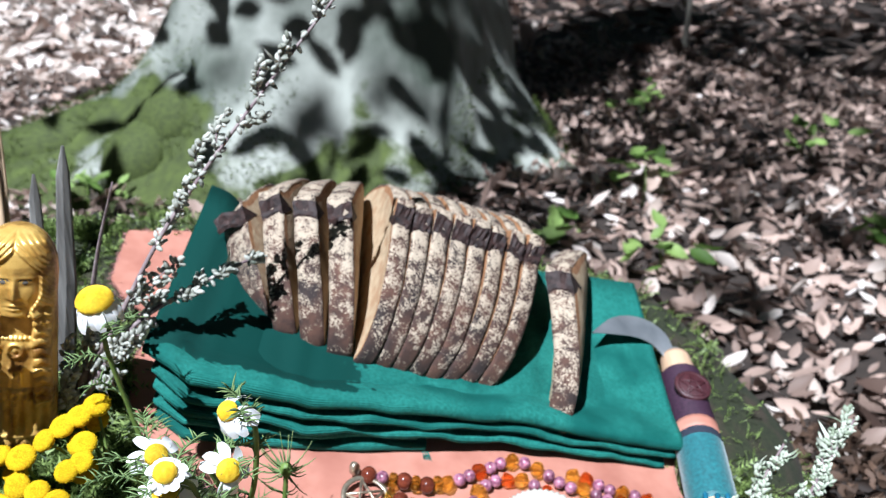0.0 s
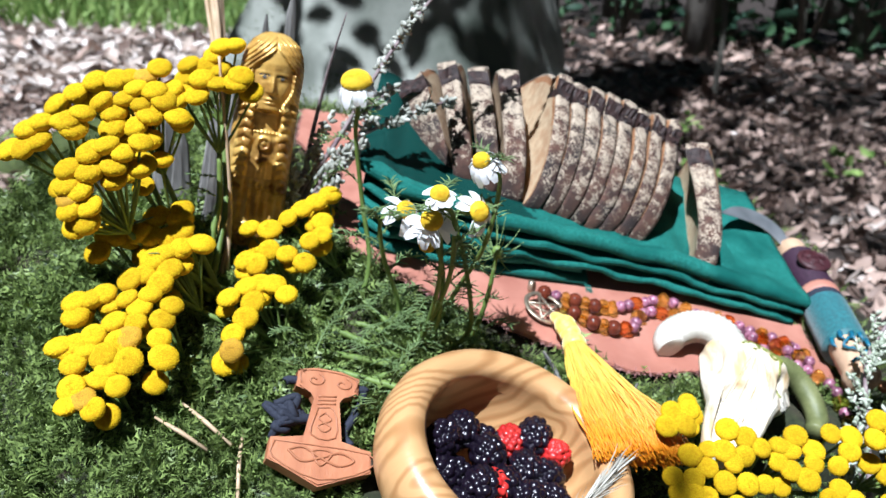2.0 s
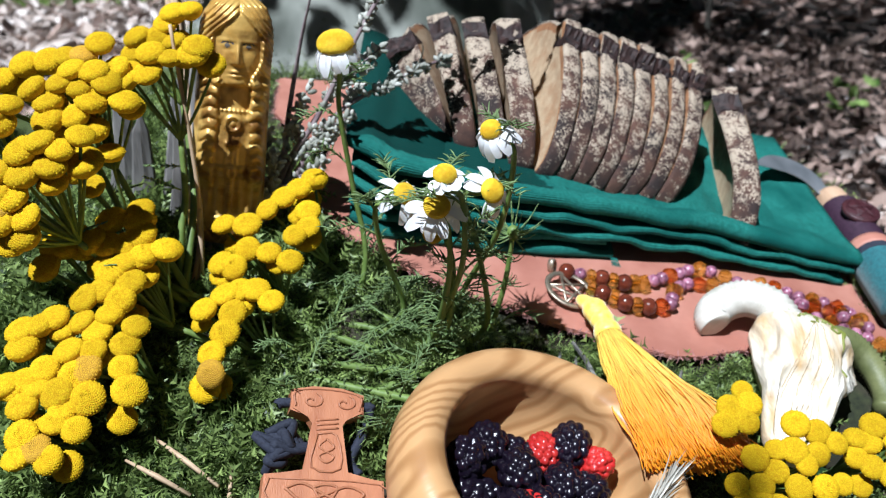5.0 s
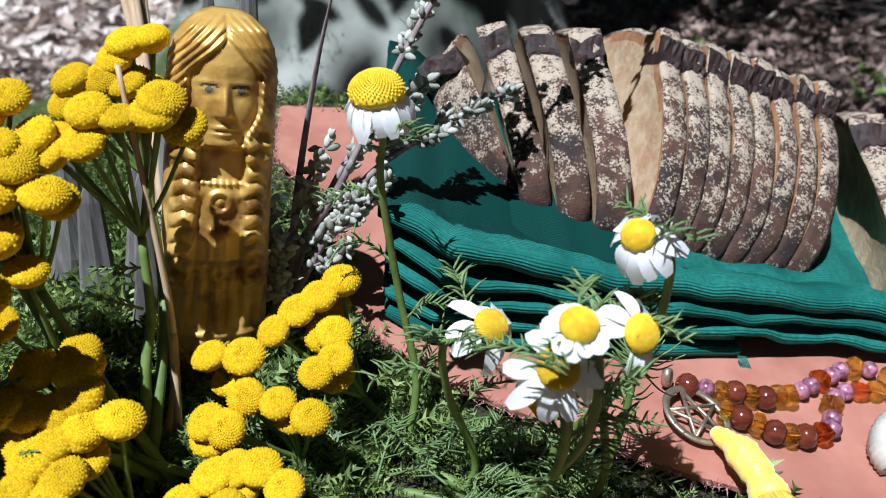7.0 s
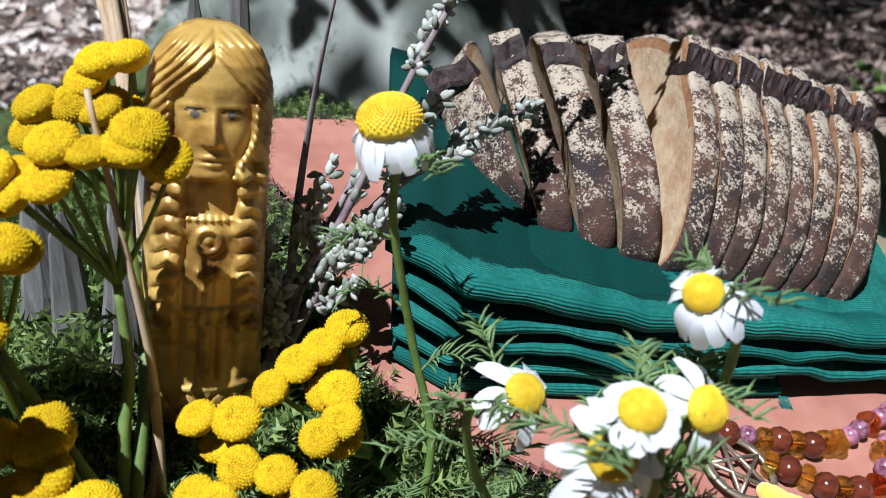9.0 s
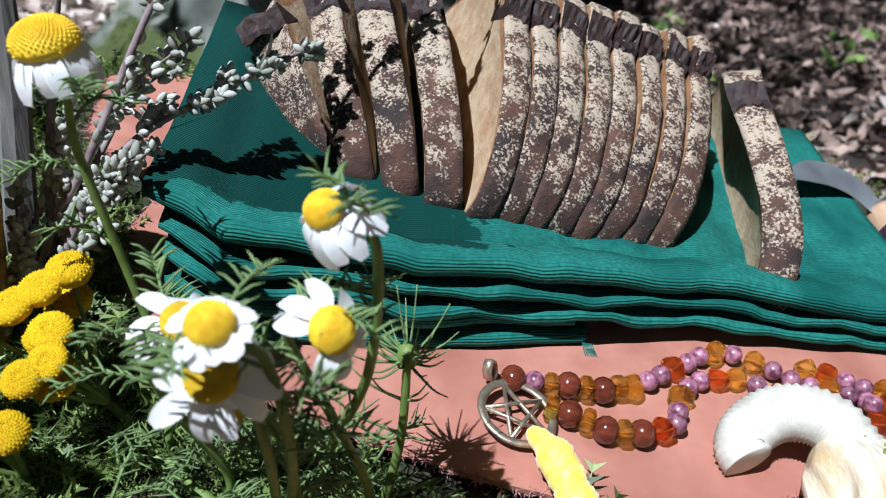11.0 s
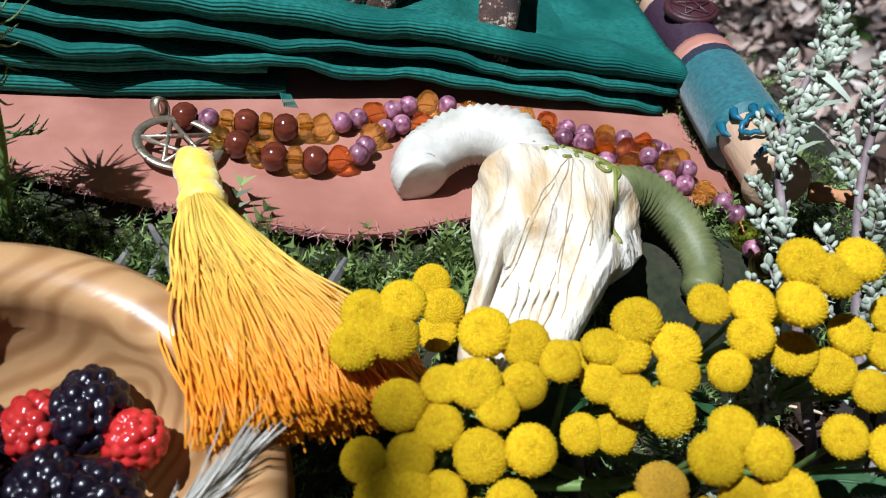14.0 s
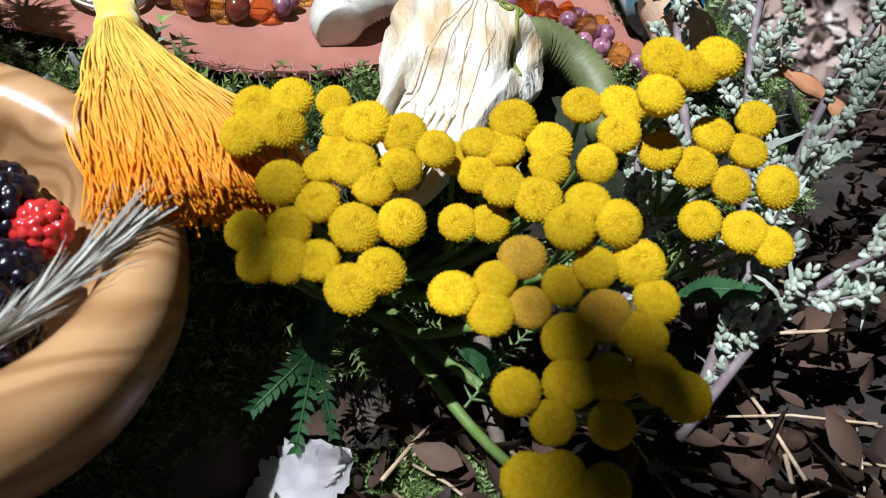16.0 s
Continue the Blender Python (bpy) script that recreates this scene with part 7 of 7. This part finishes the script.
# ---- dry stalks, splinters and blades behind the statue ----
sheaf = thing("straw_sheaf", "small sheaf of dry straw standing behind the statue", "straw", pose(-0.257, 0.44, 0.03))
for k in range(12):
    b = bmesh.new()
    a = rng.normal(0, 0.0024, 4)
    tube(b, spline([(0.004 + a[0] * 0.5, a[1], 0.0), (0.0 + a[0], 0.03 + a[1], 0.08), (-0.006 + a[2], 0.055 + a[1], 0.15), (-0.02 + 2 * a[2], 0.085 + a[3], 0.24)]), taper(0.0022, 0.0015, 25), 6)
    part("stalk", b, M["straw"], sheaf)
b = bmesh.new()
tube(b, spline([(-0.224, 0.348, 0.185), (-0.222, 0.35, 0.13), (-0.2225, 0.352, 0.1), (-0.226, 0.35, 0.06)]), taper(0.0008, 0.0016, 25), 5)
tube(b, spline([(-0.2225, 0.352, 0.1), (-0.226, 0.351, 0.075), (-0.235, 0.345, 0.05), (-0.25, 0.34, 0.045)]), taper(0.0014, 0.0018, 25), 5)
tagged(part("dry_stalk", b, M["straw"], None, "bent dry stalk standing before the statue"), category="stalk")
for p, q, w in (((-0.222, 0.44, 0.06), (-0.205, 0.458, 0.215), 0.007), ((-0.232, 0.438, 0.06), (-0.222, 0.455, 0.2), 0.006), ((-0.262, 0.405, 0.045), (-0.247, 0.43, 0.15), 0.008), ((-0.275, 0.41, 0.05), (-0.268, 0.42, 0.13), 0.009), ((-0.252, 0.39, 0.05), (-0.243, 0.41, 0.14), 0.006), ((-0.238, 0.4, 0.05), (-0.236, 0.42, 0.16), 0.006), ((-0.29, 0.42, 0.05), (-0.283, 0.44, 0.14), 0.01)):
    p, q = Vector(p), Vector(q)
    b = bmesh.new()
    tube(b, [(0, 0, 0), (q - p) * 0.5 + Vector((0.002, 0, 0)), (q - p) * 0.9, q - p], (w, w * 0.85, w * 0.55, w * 0.12), 7, flat=0.4)
    tagged(part("wood_splinter", b, M["grey_wood"], None, "weathered grey splinter of broken wood standing upright", False), category="splinter", group="splinters behind the statue").matrix_world = Matrix.Translation(p)
b = bmesh.new()
tube(b, spline([(-0.195, 0.41, 0.06), (-0.192, 0.415, 0.11), (-0.18, 0.42, 0.165), (-0.168, 0.425, 0.205)]), taper(0.0028, 0.0004, 25), 6, flat=0.3)
tagged(part("dry_grass", b, M["mug_stem"], None, "dark dry grass blade standing beside the statue"), category="grass blade")
b = bmesh.new()
tube(b, spline([(-0.2, 0.4, 0.06), (-0.19, 0.415, 0.1), (-0.17, 0.43, 0.135)]), taper(0.0018, 0.0012, 17), 6)
tagged(part("purple_stalk", b, M["mug_stem"], None, "thin purplish dry stalk leaning over the leather"), category="stalk")


# ---- by the stump's foot ----
def dead_leaf(x, y, z, size, m, mat, label):
    b = bmesh.new()
    rows = []
    for i in range(25):
        s = i / 24
        w = 0.36 * math.sin(math.pi * min(0.98, s * 0.95 + 0.03)) ** 0.8 * (1 + 0.12 * math.sin(i * 1.05) + 0.25 * noise.noise(Vector((i * 0.9, x * 70, y * 70))))
        rows.append([b.verts.new((size * (s - 0.5), size * w * t, size * (0.16 * t * t * math.sin(3 * s) + 0.08 * math.sin(5 * s + t * 2) + 0.12 * abs(t) ** 1.5 + 0.06 * noise.noise(Vector((s * 5, t * 2.5, x * 90)))))) for t in (-1, -0.6, -0.2, 0, 0.2, 0.6, 1)])
    for p, q in zip(rows, rows[1:]):
        for j in range(6):
            b.faces.new((p[j], p[j + 1], q[j + 1], q[j]))
    bmesh.ops.solidify(b, geom=b.faces[:], thickness=0.0004)
    ob = part("dead_leaf", b, M[mat], None, label)
    tagged(ob, category="leaf", group="dead leaves at the stump's foot").matrix_world = Matrix.Translation((x, y, z)) @ m


dead_leaf(0.012, 0.276, -0.088, 0.034, pose(0, 0, 0, 32, -12, 25), "white_leaf", "bleached white dead leaf lying at the stump's foot")
for k in range(46):
    x, y = rng.uniform(-0.06, 0.3), rng.uniform(0.2, 0.42)
    if clear_of_stump(x, y) or x > 0.0:
        dead_leaf(x, y, max(ground(x, y) + rng.uniform(0.004, 0.02), -0.11), rng.uniform(0.016, 0.034), pose(0, 0, 0, rng.normal(15, 20), rng.normal(0, 20), rng.uniform(0, 360)), "dead_leaf", "curled brown dead leaf lying at the stump's foot")
b = bmesh.new()
tube(b, spline([(0.071, 0.262, -0.1), (0.07, 0.275, -0.085), (0.0695, 0.3, -0.068), (0.071, 0.325, -0.058), (0.074, 0.345, -0.055)]), [0.0027 + 0.0004 * math.sin(i * 1.1) for i in range(33)], 8)
tube(b, [(0.0695, 0.3, -0.068), (0.064, 0.302, -0.064), (0.061, 0.303, -0.062)], (0.0016, 0.0014, 0.001), 6)
tagged(part("twig", b, M["twig"], None, "knotty grey-brown twig leaning on the stump"), category="twig")
for k in range(44):
    x, y = rng.uniform(0.02, 0.2), rng.uniform(0.25, 0.36)
    p = Vector((x, y, ground(x, y) + rng.uniform(0.004, 0.03)))
    d = Vector((rng.normal(0.5, 0.6), rng.normal(-0.3, 0.6), rng.normal(0, 0.2))).normalized() * rng.uniform(0.02, 0.06)
    b = bmesh.new()
    tube(b, [(0, 0, 0), d * 0.5 + Vector((0, 0, 0.002)), d], rng.uniform(0.0004, 0.0008), 5)
    tagged(part("straw_stalk", b, M["straw"], None, "short piece of dry straw lying on dead leaves"), category="straw", group="straw at the stump's foot").matrix_world = Matrix.Translation(p)
mp = []
for k in range(1500):
    x, y = rng.normal(0.045, 0.014), rng.normal(0.272, 0.012)
    mp.append((x, y, ground(x, y) + 0.012))
scatter("moss_patch", SPRIG_V, SPRIG_F, frames_for(mp, [(0, -0.3, 1)] * len(mp), (0.005, 0.01), rng, 0.5), M["moss"], None, "small patch of green moss at the stump's foot", "moss")
b = bmesh.new()
tube(b, spline([(0.178, 0.405, -0.012), (0.195, 0.4, -0.016), (0.212, 0.393, -0.026), (0.225, 0.388, -0.04)]), [0.0035 + 0.001 * math.sin(i) for i in range(25)], 7, flat=0.5)
tagged(part("bark_strip", b, M["orange_bark"], None, "curled strip of orange bark leaning beside the mugwort"), category="bark")
for u, v, ln, yaw in ((-0.335, -0.105, 0.03, 110), (-0.328, -0.11, 0.026, 95), (-0.19, -0.152, 0.045, 100), (-0.21, -0.13, 0.03, 160), (-0.2, -0.125, 0.035, 150)):
    b = bmesh.new()
    tube(b, [(0, 0, 0), (ln * 0.5, 0.001, 0.002), (ln, 0, 0)], (0.0009, 0.0012, 0.0006), 5)
    tagged(part("dry_needle", b, M["straw"], None, "thin dry straw lying on the moss"), category="straw", group="straw on the moss").matrix_world = STUMP @ pose(u, v, top(u, v) + 0.011, 0, -6, yaw)
